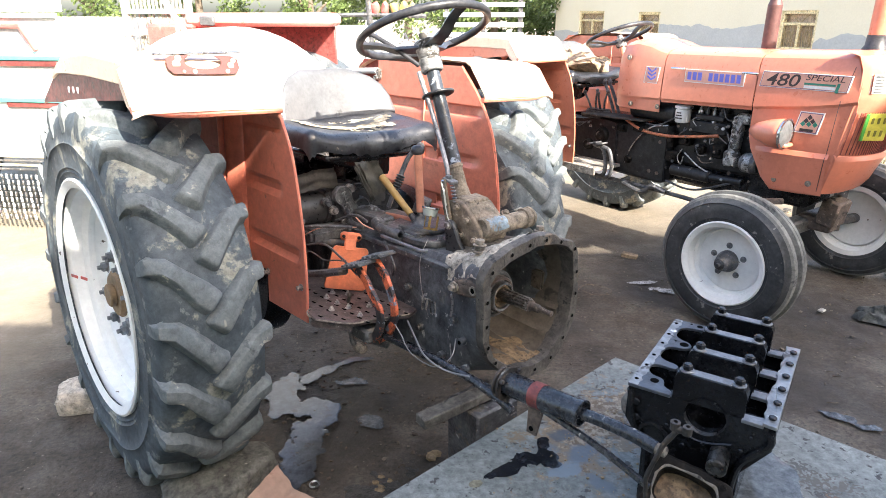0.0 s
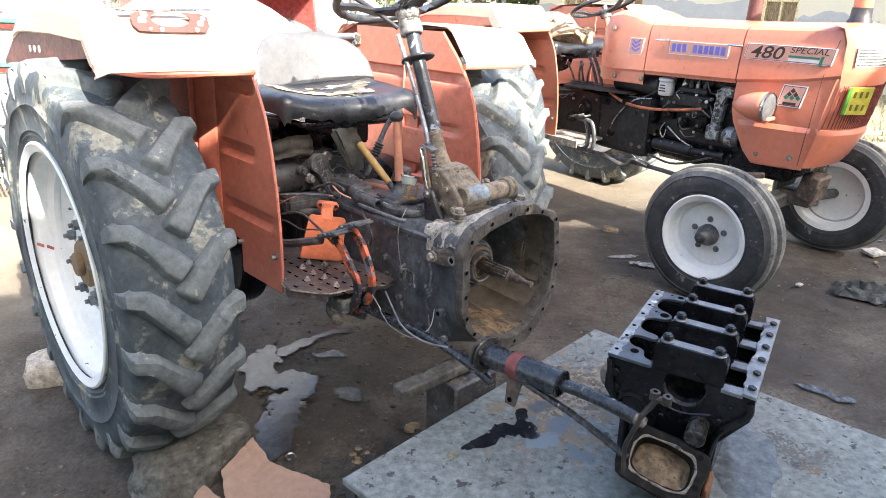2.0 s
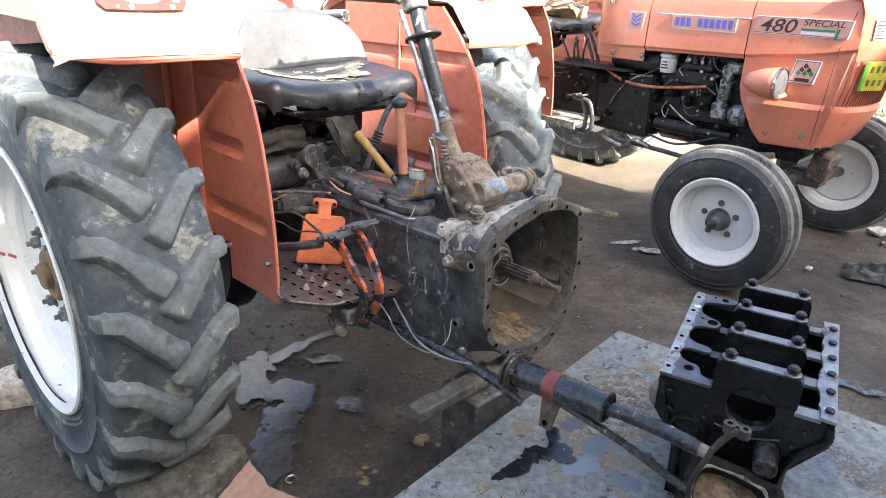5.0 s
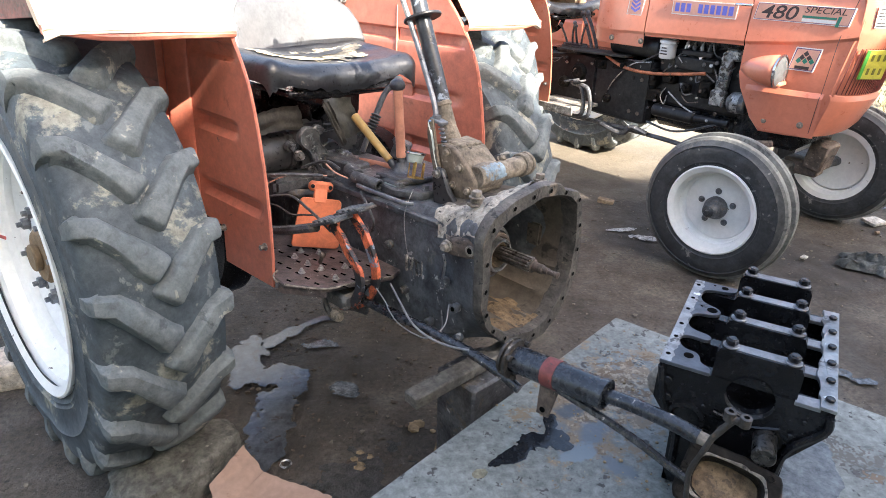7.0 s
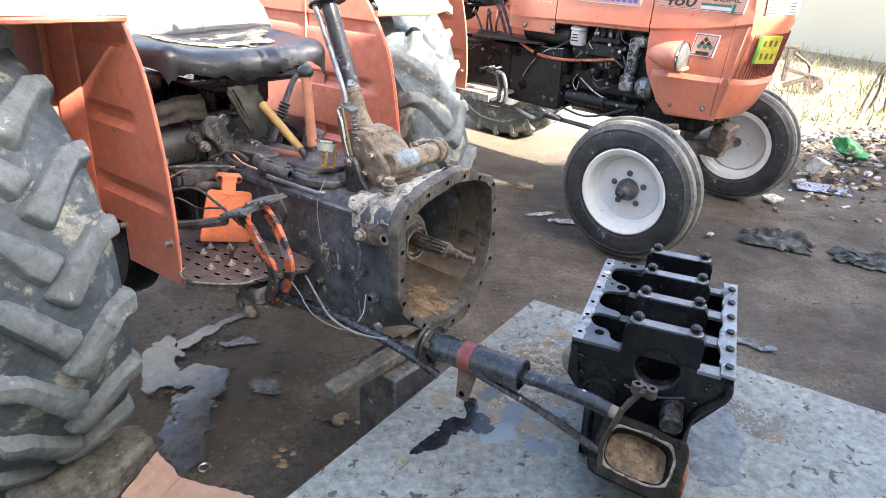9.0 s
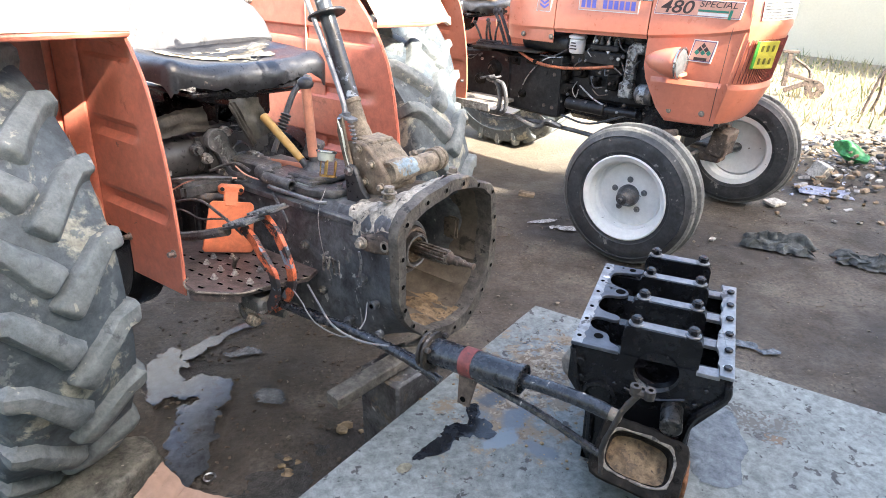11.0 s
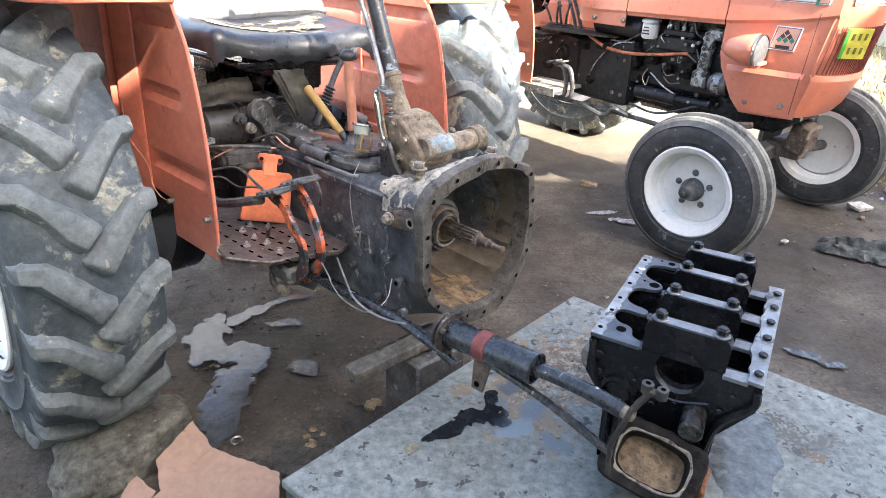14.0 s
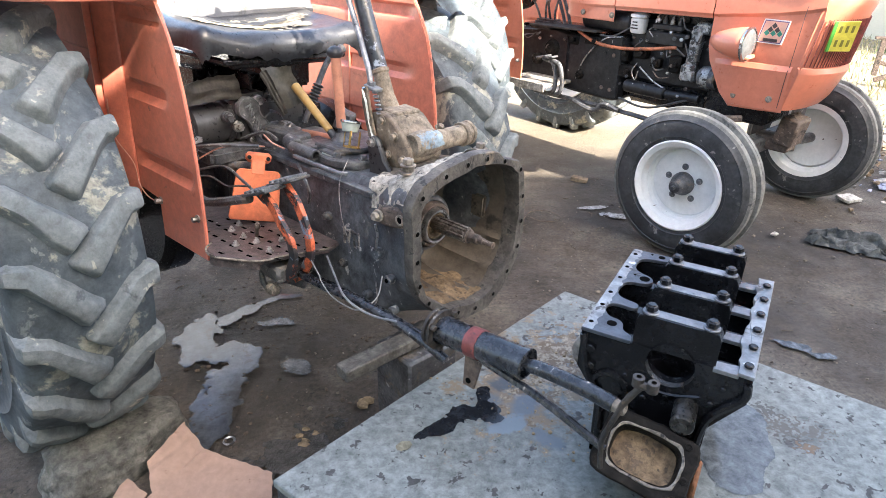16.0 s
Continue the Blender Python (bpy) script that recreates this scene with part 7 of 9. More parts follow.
g.cyl((-0.215, -0.20, 0.765), (-0.175, -0.20, 0.765), 0.0555, n=24)
part("metal_band", g, ALU, alt)
g = Shape()
g.cyl((-0.68, -0.20, 0.645), (-0.42, -0.20, 0.64), 0.036, n=20, bev=0.006)
g.cyl((-0.42, -0.20, 0.64), (-0.22, -0.20, 0.645), 0.022, n=14)
part("starter", g, SHADE_BLACK, engine, "black starter motor")
g = Shape()
g.tube([(-1.06, -0.20, 0.905), (-0.92, -0.21, 0.855), (-0.74, -0.215, 0.845), (-0.55, -0.21, 0.865), (-0.40, -0.205, 0.89)], 0.0095, n=10)
part("fuel_hose", g, COPPER, engine, "orange-brown rubber fuel hose")
for x, z in ((-0.853, 0.80), (-0.79, 0.795), (-0.85, 0.60), (-0.79, 0.595)):
    g = Shape()
    g.bolt((x, -0.182, z), (0, -1, 0), 0.013, 0.012)
    part("bolt", g, RUSTY, engine)
for pts, r, mat in (([(-1.05, -0.19, 0.62), (-0.98, -0.21, 0.76), (-0.86, -0.21, 0.88), (-0.74, -0.20, 0.905)], 0.004, STEEL), ([(-0.90, -0.2, 0.9), (-0.80, -0.21, 0.905), (-0.70, -0.2, 0.96)], 0.005, BLACK), ([(-0.60, -0.21, 0.76), (-0.50, -0.22, 0.70), (-0.42, -0.21, 0.665)], 0.0045, BOLT),
                    ([(-0.62, -0.21, 0.78), (-0.64, -0.22, 0.73), (-0.61, -0.225, 0.69), (-0.60, -0.22, 0.74)], 0.003, BOLT), ([(-0.72, -0.19, 0.56), (-0.50, -0.22, 0.55), (-0.22, -0.21, 0.66)], 0.007, BLACK), ([(-0.57, -0.2, 1.05), (-0.56, -0.22, 1.08), (-0.50, -0.2, 1.085), (-0.40, -0.19, 1.07)], 0.004, LABEL_WHITE), ([(-0.53, -0.2, 0.99), (-0.57, -0.215, 0.965), (-0.54, -0.22, 0.93)], 0.003, BOLT)):
    g = Shape()
    g.tube(pts, r, n=6)
    part("engine_pipe", g, mat, engine)
for x, z, sx, sz in ((-0.70, 0.72, 0.10, 0.07), (-0.62, 0.83, 0.08, 0.06), (-0.72, 0.82, 0.05, 0.10), (-0.52, 0.79, 0.06, 0.05), (-0.40, 0.80, 0.07, 0.09), (-0.95, 0.86, 0.12, 0.05), (-1.10, 0.85, 0.10, 0.06)):
    g = Shape()
    g.box((x, -0.175, z), (sx, 0.05, sz), bev=0.008)
    g.cyl((x + sx * 0.2, -0.20, z), (x + sx * 0.2, -0.225, z), 0.014, n=10, bev=0.003)
    part("engine_bracket", g, OILY_CAST, engine)
g = Shape()
g.prism([(-1.52, 0.60), (-1.52, 0.88), (-1.24, 0.90), (-1.12, 0.885), (-0.86, 0.895), (-0.74, 0.915), (-0.72, 0.90), (-0.72, 0.56), (-0.76, 0.53), (-1.10, 0.54)], "y", -0.192, 0.15, bev=0.016)
part("clutch_casing", g, SHADE_BLACK, engine, "smooth black clutch and gearbox casing")
for x, z, sx, sz in ((-0.745, 0.73, 0.022, 0.36), (-1.13, 0.71, 0.018, 0.32)):
    g = Shape()
    g.box((x, -0.19, z), (sx, 0.03, sz), bev=0.006, seg=2)
    part("casing_flange", g, SHADE_BLACK, engine)
for x, z, r, h in ((-1.25, 0.78, 0.055, 0.03), (-1.36, 0.70, 0.040, 0.035), (-1.02, 0.65, 0.030, 0.02)):
    g = Shape()
    g.cyl((x, -0.185, z), (x, -0.192 - h, z), r, r * 0.85, n=26, bev=0.006)
    g.bolt((x, -0.192 - h, z), (0, -1, 0), 0.010, 0.008)
    part("bearing_cover", g, OILY_CAST, engine)
g = Shape()
g.box((-1.16, -0.16, 0.912), (0.52, 0.16, 0.012), rot=(0, -1, 0), bev=0.003)
g.box((-1.34, -0.20, 0.895), (0.16, 0.05, 0.02), bev=0.004)
part("cover_plate", g, DIRTY_TIN, engine, "dusty plate over the gearbox")
# under-bonnet shade wall: radiator, and an added far sheet darkening the gaps
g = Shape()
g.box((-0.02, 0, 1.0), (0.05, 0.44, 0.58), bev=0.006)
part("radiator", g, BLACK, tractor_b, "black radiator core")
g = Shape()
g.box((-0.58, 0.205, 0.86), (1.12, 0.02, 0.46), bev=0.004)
part("far_cover", g, BLACK_ENG, tractor_b, "black sheet added behind the engine to keep its gaps dark")
# gear levers, steering column, step and pedals
for x, y in ((-1.235, -0.09), (-1.205, -0.075)):
    g = Shape()
    g.tube([(x + 0.01, y, 0.83), (x - 0.03, y, 0.95), (x - 0.075, y, 1.045), (x - 0.11, y, 1.105)], 0.0105, n=8)
    g.ball((x - 0.115, y, 1.118), 0.020, (0.8, 0.8, 1.2))
    part("gear_lever", g, BLACK, tractor_b, "black gear lever")
steering_wheel(tractor_b, (-1.335, 0.0, 1.425), (-0.36, 0, 0.93), 0.215, WHEEL_BLACK)
g = Shape()
g.tube([(-1.31, 0, 1.36), (-1.22, 0, 1.15), (-1.10, 0, 0.95)], 0.022, n=12)
g.box((-1.10, 0, 1.10), (0.10, 0.42, 0.20), bev=0.02)
part("steering_column", g, ORANGE_B, tractor_b)
g = Shape()
g.box((-1.38, -0.10, 0.915), (0.16, 0.10, 0.04), bev=0.012, seg=2)
quad = part("lever_quadrant", g, BLACK, tractor_b, "black control lever housing")
for k, (x, lean) in enumerate(((-1.44, -0.03), (-1.40, 0.04), (-1.36, 0.01), (-1.33, 0.06))):
    g = Shape()
    g.tube([(x, -0.10, 0.92), (x + lean * 0.4, -0.13, 0.99), (x + lean, -0.15, 1.04 + 0.02 * (k % 2))], 0.007, n=6)
    g.ball((x + lean, -0.15, 1.045 + 0.02 * (k % 2)), 0.013)
    part("control_lever", g, BLACK, quad)
g = Shape()
g.prism([(-1.42, -0.46), (-1.08, -0.46), (-1.08, -0.19), (-1.42, -0.19)], "z", 0.585, 0.605, bev=0.003)
g.box((-1.25, -0.465, 0.59), (0.36, 0.012, 0.05), bev=0.003)
part("foot_plate", g, MUDDY, tractor_b, "scuffed steel foot plate")
for dx in (0.0, 0.05):
    g = Shape()
    g.tube([(-1.17 + dx, -0.36, 0.74), (-1.10 + dx, -0.36, 0.72), (-1.07 + dx, -0.36, 0.62), (-1.09 + dx, -0.36, 0.55), (-1.20 + dx, -0.34, 0.53)], 0.013, n=8)
    g.box((-1.17 + dx, -0.37, 0.755), (0.08, 0.06, 0.012), rot=(0, -15, 0), bev=0.003)
    part("brake_pedal", g, BLACK, tractor_b, "black brake pedal")
g = Shape()
g.tube([(-1.00, -0.25, 0.50), (-0.85, -0.25, 0.47), (-0.78, -0.25, 0.52), (-0.68, -0.24, 0.50)], 0.016)
g.tube([(-1.35, -0.22, 0.50), (-0.6, -0.22, 0.49), (0.0, -0.30, 0.47)], 0.014)
part("drag_link", g, BLACK, tractor_b)
# bundled cloth on the seat
g = Shape()
g.ball((0, 0, 0), 0.17, (1.25, 1.1, 0.42), 4)
g.rough(0.07, 8, 3)
g.rough(0.03, 22, 9)
rag = single("seat_cloth", g, [CLOTH_PALE], "crumpled tan and white cloth bundle lying on a tractor seat", "cloth", B_POSE @ pose(-1.66, -0.02, 1.235))


# ---- work table: steel sheet on a concrete block base ----
def sheet_material():
    m = material("stained_steel_sheet", (0.150, 0.161, 0.148), (0.258, 0.271, 0.252), 0.5, metal=0.1, s1=4, s2=30, mottle=0.45, m_scale=42.0, bump=0.35, spread=0.45, dirt=(0.15, 0.142, 0.132), dirt_at=0.60, dirt_scale=5, rough2=0.5, speck=(0.06, 0.057, 0.053), speck_at=0.615, speck_scale=36)
    # tan sand and rust caked along the far half, below the machine
    nt = m.node_tree
    bsdf = nt.nodes["Principled BSDF"]
    old = bsdf.inputs["Base Color"].links[0].from_socket
    co = nt.nodes.new("ShaderNodeTexCoord").outputs["Object"]
    mp = nt.nodes.new("ShaderNodeMapping")
    mp.vector_type = "TEXTURE"
    mp.inputs["Location"].default_value, mp.inputs["Rotation"].default_value, mp.inputs["Scale"].default_value = (0.45, 1.56, 0.42), (0, 0, radians(50)), (0.50, 0.24, 1)
    nt.links.new(co, mp.inputs["Vector"])
    ln = nt.nodes.new("ShaderNodeVectorMath")
    ln.operation = "LENGTH"
    nt.links.new(mp.outputs["Vector"], ln.inputs[0])
    for k, (scale, lo, colour) in enumerate(((15.0, 0.115, (0.25, 0.19, 0.125)), (28.0, 0.17, (0.17, 0.11, 0.06)), (60.0, 0.20, (0.42, 0.34, 0.24)))):
        no = nt.nodes.new("ShaderNodeTexNoise")
        no.inputs["Scale"].default_value, no.inputs["Detail"].default_value, no.inputs["Roughness"].default_value = scale, 8, 0.72
        nt.links.new(co, no.inputs["Vector"])
        ma = nt.nodes.new("ShaderNodeMath")
        ma.operation = "MULTIPLY_ADD"
        nt.links.new(ln.outputs["Value"], ma.inputs[0])
        ma.inputs[1].default_value = -0.29
        nt.links.new(no.outputs["Fac"], ma.inputs[2])
        mr = nt.nodes.new("ShaderNodeMapRange")
        mr.inputs["From Min"].default_value, mr.inputs["From Max"].default_value = 0.24 + lo, 0.29 + lo
        nt.links.new(ma.outputs[0], mr.inputs["Value"])
        mx = nt.nodes.new("ShaderNodeMix")
        mx.data_type = "RGBA"
        nt.links.new(mr.outputs["Result"], mx.inputs["Factor"])
        nt.links.new(old, mx.inputs["A"])
        mx.inputs["B"].default_value = (*colour, 1)
        old = mx.outputs["Result"]
    # soft-edged blue-grey wet marks and a brown smear
    for x, y, rx, ry, turn, colour, soft in ((0.335, 1.512, 0.040, 0.024, 30, (0.085, 0.10, 0.115), 0.5), (0.372, 1.43, 0.052, 0.032, 40, (0.14, 0.175, 0.21), 0.7), (0.318, 1.365, 0.048, 0.030, 20, (0.20, 0.25, 0.29), 0.35), (0.400, 1.312, 0.045, 0.026, -40, (0.135, 0.165, 0.195), 0.6), (0.29, 1.455, 0.03, 0.028, 0, (0.17, 0.185, 0.19), 0.7), (0.935, 1.375, 0.06, 0.035, -30, (0.085, 0.080, 0.074), 0.3), (0.950, 1.320, 0.075, 0.055, -20, (0.12, 0.105, 0.090), 0.25), (0.955, 1.265, 0.055, 0.035, -30, (0.085, 0.078, 0.070), 0.25), (0.965, 1.255, 0.030, 0.022, 0, (0.20, 0.13, 0.08), 0.32), (1.01, 1.30, 0.05, 0.04, 0, (0.13, 0.115, 0.10), 0.2)):
        pl = nt.nodes.new("ShaderNodeMapping")
        pl.vector_type = "TEXTURE"
        pl.inputs["Location"].default_value, pl.inputs["Rotation"].default_value, pl.inputs["Scale"].default_value = (x, y, 0.425), (0, 0, radians(turn)), (rx, ry, 1)
        nt.links.new(co, pl.inputs["Vector"])
        le = nt.nodes.new("ShaderNodeVectorMath")
        le.operation = "LENGTH"
        nt.links.new(pl.outputs["Vector"], le.inputs[0])
        no = nt.nodes.new("ShaderNodeTexNoise")
        grit = soft < 0.33
        no.inputs["Scale"].default_value, no.inputs["Detail"].default_value = (110.0 if grit else 34.0), 8
        nt.links.new(co, no.inputs["Vector"])
        ma = nt.nodes.new("ShaderNodeMath")
        ma.operation = "MULTIPLY_ADD"
        nt.links.new(no.outputs["Fac"], ma.inputs[0])
        ma.inputs[1].default_value = 4.5 if grit else 1.6
        nt.links.new(le.outputs["Value"], ma.inputs[2])
        mr = nt.nodes.new("ShaderNodeMapRange")
        mr.inputs["From Min"].default_value, mr.inputs["From Max"].default_value = (2.75 if grit else 1.8) + soft * 0.35, (2.75 if grit else 1.8) - soft * 0.5
        mr.inputs["To Max"].default_value = 0.9
        nt.links.new(ma.outputs[0], mr.inputs["Value"])
        mx = nt.nodes.new("ShaderNodeMix")
        mx.data_type = "RGBA"
        nt.links.new(mr.outputs["Result"], mx.inputs["Factor"])
        nt.links.new(old, mx.inputs["A"])
        mx.inputs["B"].default_value = (*colour, 1)
        old = mx.outputs["Result"]
    nt.links.new(old, bsdf.inputs["Base Color"])
    return m


SHEET = sheet_material()
OIL = material("black_oil_film", (0.012, 0.013, 0.015), (0.02, 0.022, 0.026), 0.08, s1=8, bump=0.01)
# blue-grey base and blue specular tint imitate the sky's reflection
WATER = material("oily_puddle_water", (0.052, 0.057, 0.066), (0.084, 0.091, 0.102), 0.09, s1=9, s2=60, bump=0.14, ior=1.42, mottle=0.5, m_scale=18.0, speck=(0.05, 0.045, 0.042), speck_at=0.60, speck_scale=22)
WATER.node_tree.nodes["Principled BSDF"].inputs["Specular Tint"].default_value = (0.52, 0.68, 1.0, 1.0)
far_c, near_c = Vector((0.60, 1.955)), Vector((-0.185, 1.232))
right = Vector((0.73, -0.684)).normalized()
far_r, near_r = far_c + right * 1.45, near_c + right * 1.45
g = Shape()
g.prism([tuple(near_c), tuple(near_r), tuple(far_r), tuple(far_c)], "z", 0.405, 0.425, bev=0.003)
table = thing("work_table", Matrix.Identity(4), "low table with a stained grey steel sheet top", "table")
part("table_top", g, SHEET, table, "stained grey steel sheet with oil and rust marks")
g = Shape()
ax = (far_c - near_c).normalized()
q = [near_c + right * 0.06 + ax * 0.05, near_r - right * 0.06 + ax * 0.05, far_r - right * 0.06 - ax * 0.30, far_c + right * 0.06 - ax * 0.30]
g.prism([tuple(p) for p in q], "z", -0.01, 0.404, bev=0.005)
part("base", g, STONE, table, "rough masonry base")
for u, v in ((0.004, 0.004), (1.41, 0.004), (0.004, 1.02)):
    q = [near_c + right * (u + a) + ax * (v + b) for a, b in ((0, 0), (0.036, 0), (0.036, 0.036), (0, 0.036))]
    g = Shape()
    g.prism([tuple(p) for p in q], "z", -0.02, 0.4045, bev=0.003)
    part("leg", g, BLACK, table, "dark steel angle leg")
for (u0, v0), (u1, v1) in (((0.045, 0.006), (1.40, 0.012)), ((0.006, 0.045), (0.012, 1.015))):
    q = [near_c + right * a + ax * b for a, b in ((u0, v0), (u1, v0), (u1, v1), (u0, v1))]
    g = Shape()
    g.prism([tuple(p) for p in q], "z", 0.365, 0.4045, bev=0.001)
    part("apron", g, BLACK, table, "dark steel apron under the sheet")


def blob(name, spots, z, mat, label, seed, cell=0.005, ragged=0.55, kind=""):
    """A thin film of liquid: the joined outline of a few oval spots (x, y, rx, ry, turn), frayed by noise."""
    def field(x, y):
        best = -9.0
        for cx, cy, rx, ry, turn in spots:
            c_, s_ = math.cos(radians(turn)), math.sin(radians(turn))
            dx, dy = x - cx, y - cy
            u, v = (dx * c_ + dy * s_) / rx, (-dx * s_ + dy * c_) / ry
            best = max(best, 1 - math.sqrt(u * u + v * v))
        q = Vector((x * 14, y * 14, seed))
        return best + ragged * (noise.noise(q) + 0.5 * noise.noise(q * 2.7) + 0.25 * noise.noise(q * 6.5))
    g = Shape()
    x0 = min(s_[0] - 1.7 * max(s_[2], s_[3]) for s_ in spots)
    x1 = max(s_[0] + 1.7 * max(s_[2], s_[3]) for s_ in spots)
    y0 = min(s_[1] - 1.7 * max(s_[2], s_[3]) for s_ in spots)
    y1 = max(s_[1] + 1.7 * max(s_[2], s_[3]) for s_ in spots)
    nx, ny = int((x1 - x0) / cell), int((y1 - y0) / cell)
    verts = {}
    inside = [[field(x0 + i * cell, y0 + j * cell) for j in range(ny + 1)] for i in range(nx + 1)]

    def vert(i, j):
        if (i, j) not in verts:
            f = inside[i][j]
            verts[i, j] = g.bm.verts.new((x0 + i * cell, y0 + j * cell, z + 0.0005 * min(1, max(0, f) * 6)))
        return verts[i, j]

    for i in range(nx):
        for j in range(ny):
            corners = [(i, j), (i + 1, j), (i + 1, j + 1), (i, j + 1)]
            wet = [p for p in corners if inside[p[0]][p[1]] > 0]
            if len(wet) >= 3:
                g.face([vert(*p) for p in wet])
    return single(name, g, mat, label, "puddle" if "puddle" in name else "stain", kind=kind, sharp=80)


# stains lying on the sheet
TZ = 0.4255
RUST_ORANGE = material("orange_rust", (0.24, 0.10, 0.045), (0.14, 0.06, 0.03), 0.85, s1=14, s2=80, bump=0.5)
blob("oil_stain", [(0.165, 1.363, 0.085, 0.020, 27), (0.235, 1.408, 0.05, 0.034, 40), (0.268, 1.42, 0.038, 0.040, 40), (0.275, 1.468, 0.020, 0.040, -20), (0.295, 1.385, 0.02, 0.016, 0)], TZ + 0.001, OIL, "black oil spill on a steel sheet", 3, 0.003, 0.62)
blob("oil_stain", [(0.081, 1.31, 0.020, 0.014, 30)], TZ + 0.001, material("ochre_stain", (0.17, 0.15, 0.10), (0.21, 0.19, 0.13), 0.6, bump=0.1), "ochre drip mark on a steel sheet", 24, 0.003, 0.25)
FILM = material("thin_wet_film", (0.122, 0.132, 0.136), (0.150, 0.160, 0.164), 0.07, s1=6, s2=50, bump=0.05, spread=0.6)
blob("oil_stain", [(0.815, 1.285, 0.175, 0.075, 63)], TZ + 0.0008, FILM, "grey wet film beside an engine block", 11, 0.003, 0.16)
g = Shape()
for i in range(55):
    t_, s_ = random.random() ** 1.3, random.gauss(0, 0.10)
    p = Vector((0.40, 1.62)).lerp(Vector((0.37, 1.32)), t_) + right * s_ + ax * random.gauss(0, 0.05)
    r = random.uniform(0.0012, 0.0045)
    g.ball((p.x, p.y, TZ + r * 0.3), r, (1, 1, 0.6), 1)
for i in range(380):
    p = Vector((0.47, 1.56)) + ax * random.gauss(0, 0.15) + right * random.gauss(0, 0.11)
    if (p - far_c).dot(ax) < -0.01 and (p - far_c).dot(right) > 0.01:
        r = random.uniform(0.0006, 0.0026) * (2.2 if random.random() < 0.05 else 1)
        g.ball((p.x, p.y, TZ + r * 0.3), r, (1, 1, 0.6), 1)
single("sand_grains", g, material("tan_grit", (0.38, 0.28, 0.17), (0.24, 0.17, 0.10), 0.95), "tan grit scattered on a steel sheet", "grit", kind="stuff")

# ---- engine block, standing with its crank side up ----
E_POSE = Matrix(((0.829, 0.559, 0, 0.570), (-0.559, 0.829, 0, 1.215), (0, 0, 1, 0.43), (0, 0, 0, 1)))
# local: x across, y away along the crank, z up; y = 0 is the front face
block = thing("engine_block", E_POSE, "black engine block standing upside down on a steel sheet", "engine block")
HW, LEN, TOP = 0.158, 0.40, 0.296
CX, ZB, PITCH = 0.017, 0.268, 0.118
SKIN = [(-0.158, 0.292), (-0.158, 0.205), (-0.112, 0.14), (-0.108, 0.0), (0.100, 0.0), (0.104, 0.155), (0.158, 0.235), (0.158, 0.292)]


def wall(g, y0, y1, rb, outline):
    """An upright plate with a round bore; outline is a closed run of (x, z)."""
    n = 72
    bore, rim = [], []
    for i in range(n):
        a = 2 * math.pi * (i + 0.5) / n
        ca, sa = math.cos(a), math.sin(a)
        k = 9.0
        for (ax_, az), (bx, bz) in zip(outline, outline[1:] + outline[:1]):
            det = ca * (az - bz) - sa * (ax_ - bx)
            if abs(det) < 1e-9:
                continue
            t_ = ((ax_ - CX) * (az - bz) - (az - ZB) * (ax_ - bx)) / det
            w_ = (ca * (az - ZB) - sa * (ax_ - CX)) / det
            if t_ > 0 and -1e-6 <= w_ <= 1 + 1e-6:
                k = min(k, t_)
        bore.append((CX + rb * ca, ZB + rb * sa))
        rim.append((CX + k * ca, ZB + k * sa))
    g.grid([[(a, y0, b) for a, b in bore], [(a, y0, b) for a, b in rim], [(a, y1, b) for a, b in rim], [(a, y1, b) for a, b in bore]], close_v=True)


g = Shape()
outer = [[(x, y, z) for x, z in SKIN] for y in (0.0, LEN)]
inner = [[(x * 0.90, y, z + (0.012 if z < 0.1 else 0)) for x, z in SKIN] for y in (0.0, LEN)]
g.grid(outer, close_u=False)
g.grid(inner, close_u=False)
g.prism([(-0.10, 0.012), (0.095, 0.012), (0.095, LEN - 0.01), (-0.10, LEN - 0.01)], "z", 0.02, 0.12)
body = part("casting", g, BLACK_ENG, block, "gloss black cast engine block", sharp=35)
g = Shape()
wall(g, 0.0, 0.030, 0.0445, SKIN)
part("front_wall", g, BLACK_ENG, block, sharp=35)
for k in range(1, 4):
    g = Shape()
    wall(g, 0.005 + k * PITCH, 0.032 + k * PITCH, 0.0445, [(-0.145, 0.288), (-0.14, 0.15), (-0.09, 0.10), (0.09, 0.10), (0.14, 0.18), (0.145, 0.288)])
    part("bearing_web", g, BLACK_ENG, block, sharp=35)
# machined rails: flat outlines with lobes that reach towards the bearings
RAIL_L = [(-0.159, -0.003), (-0.062, -0.003), (-0.062, 0.016), (-0.086, 0.028), (-0.088, 0.046), (-0.098, 0.062), (-0.122, 0.064), (-0.136, 0.082), (-0.140, 0.108), (-0.126, 0.124), (-0.080, 0.117), (-0.080, 0.144), (-0.118, 0.150), (-0.136, 0.168),
          (-0.136, 0.215), (-0.124, 0.232), (-0.092, 0.236), (-0.076, 0.252), (-0.086, 0.276), (-0.112, 0.284), (-0.131, 0.302), (-0.134, 0.345), (-0.120, 0.366), (-0.060, 0.373), (-0.060, 0.403), (-0.159, 0.403)]
RAIL_R = [(0.159, -0.003), (0.159, 0.403), (0.126, 0.403), (0.130, 0.372), (0.122, 0.352), (0.131, 0.325), (0.125, 0.30), (0.132, 0.27), (0.124, 0.245), (0.129, 0.215), (0.131, 0.19), (0.124, 0.165), (0.126, 0.14), (0.119, 0.12), (0.124, 0.095), (0.132, 0.075), (0.126, 0.045), (0.131, 0.03), (0.131, -0.003)]


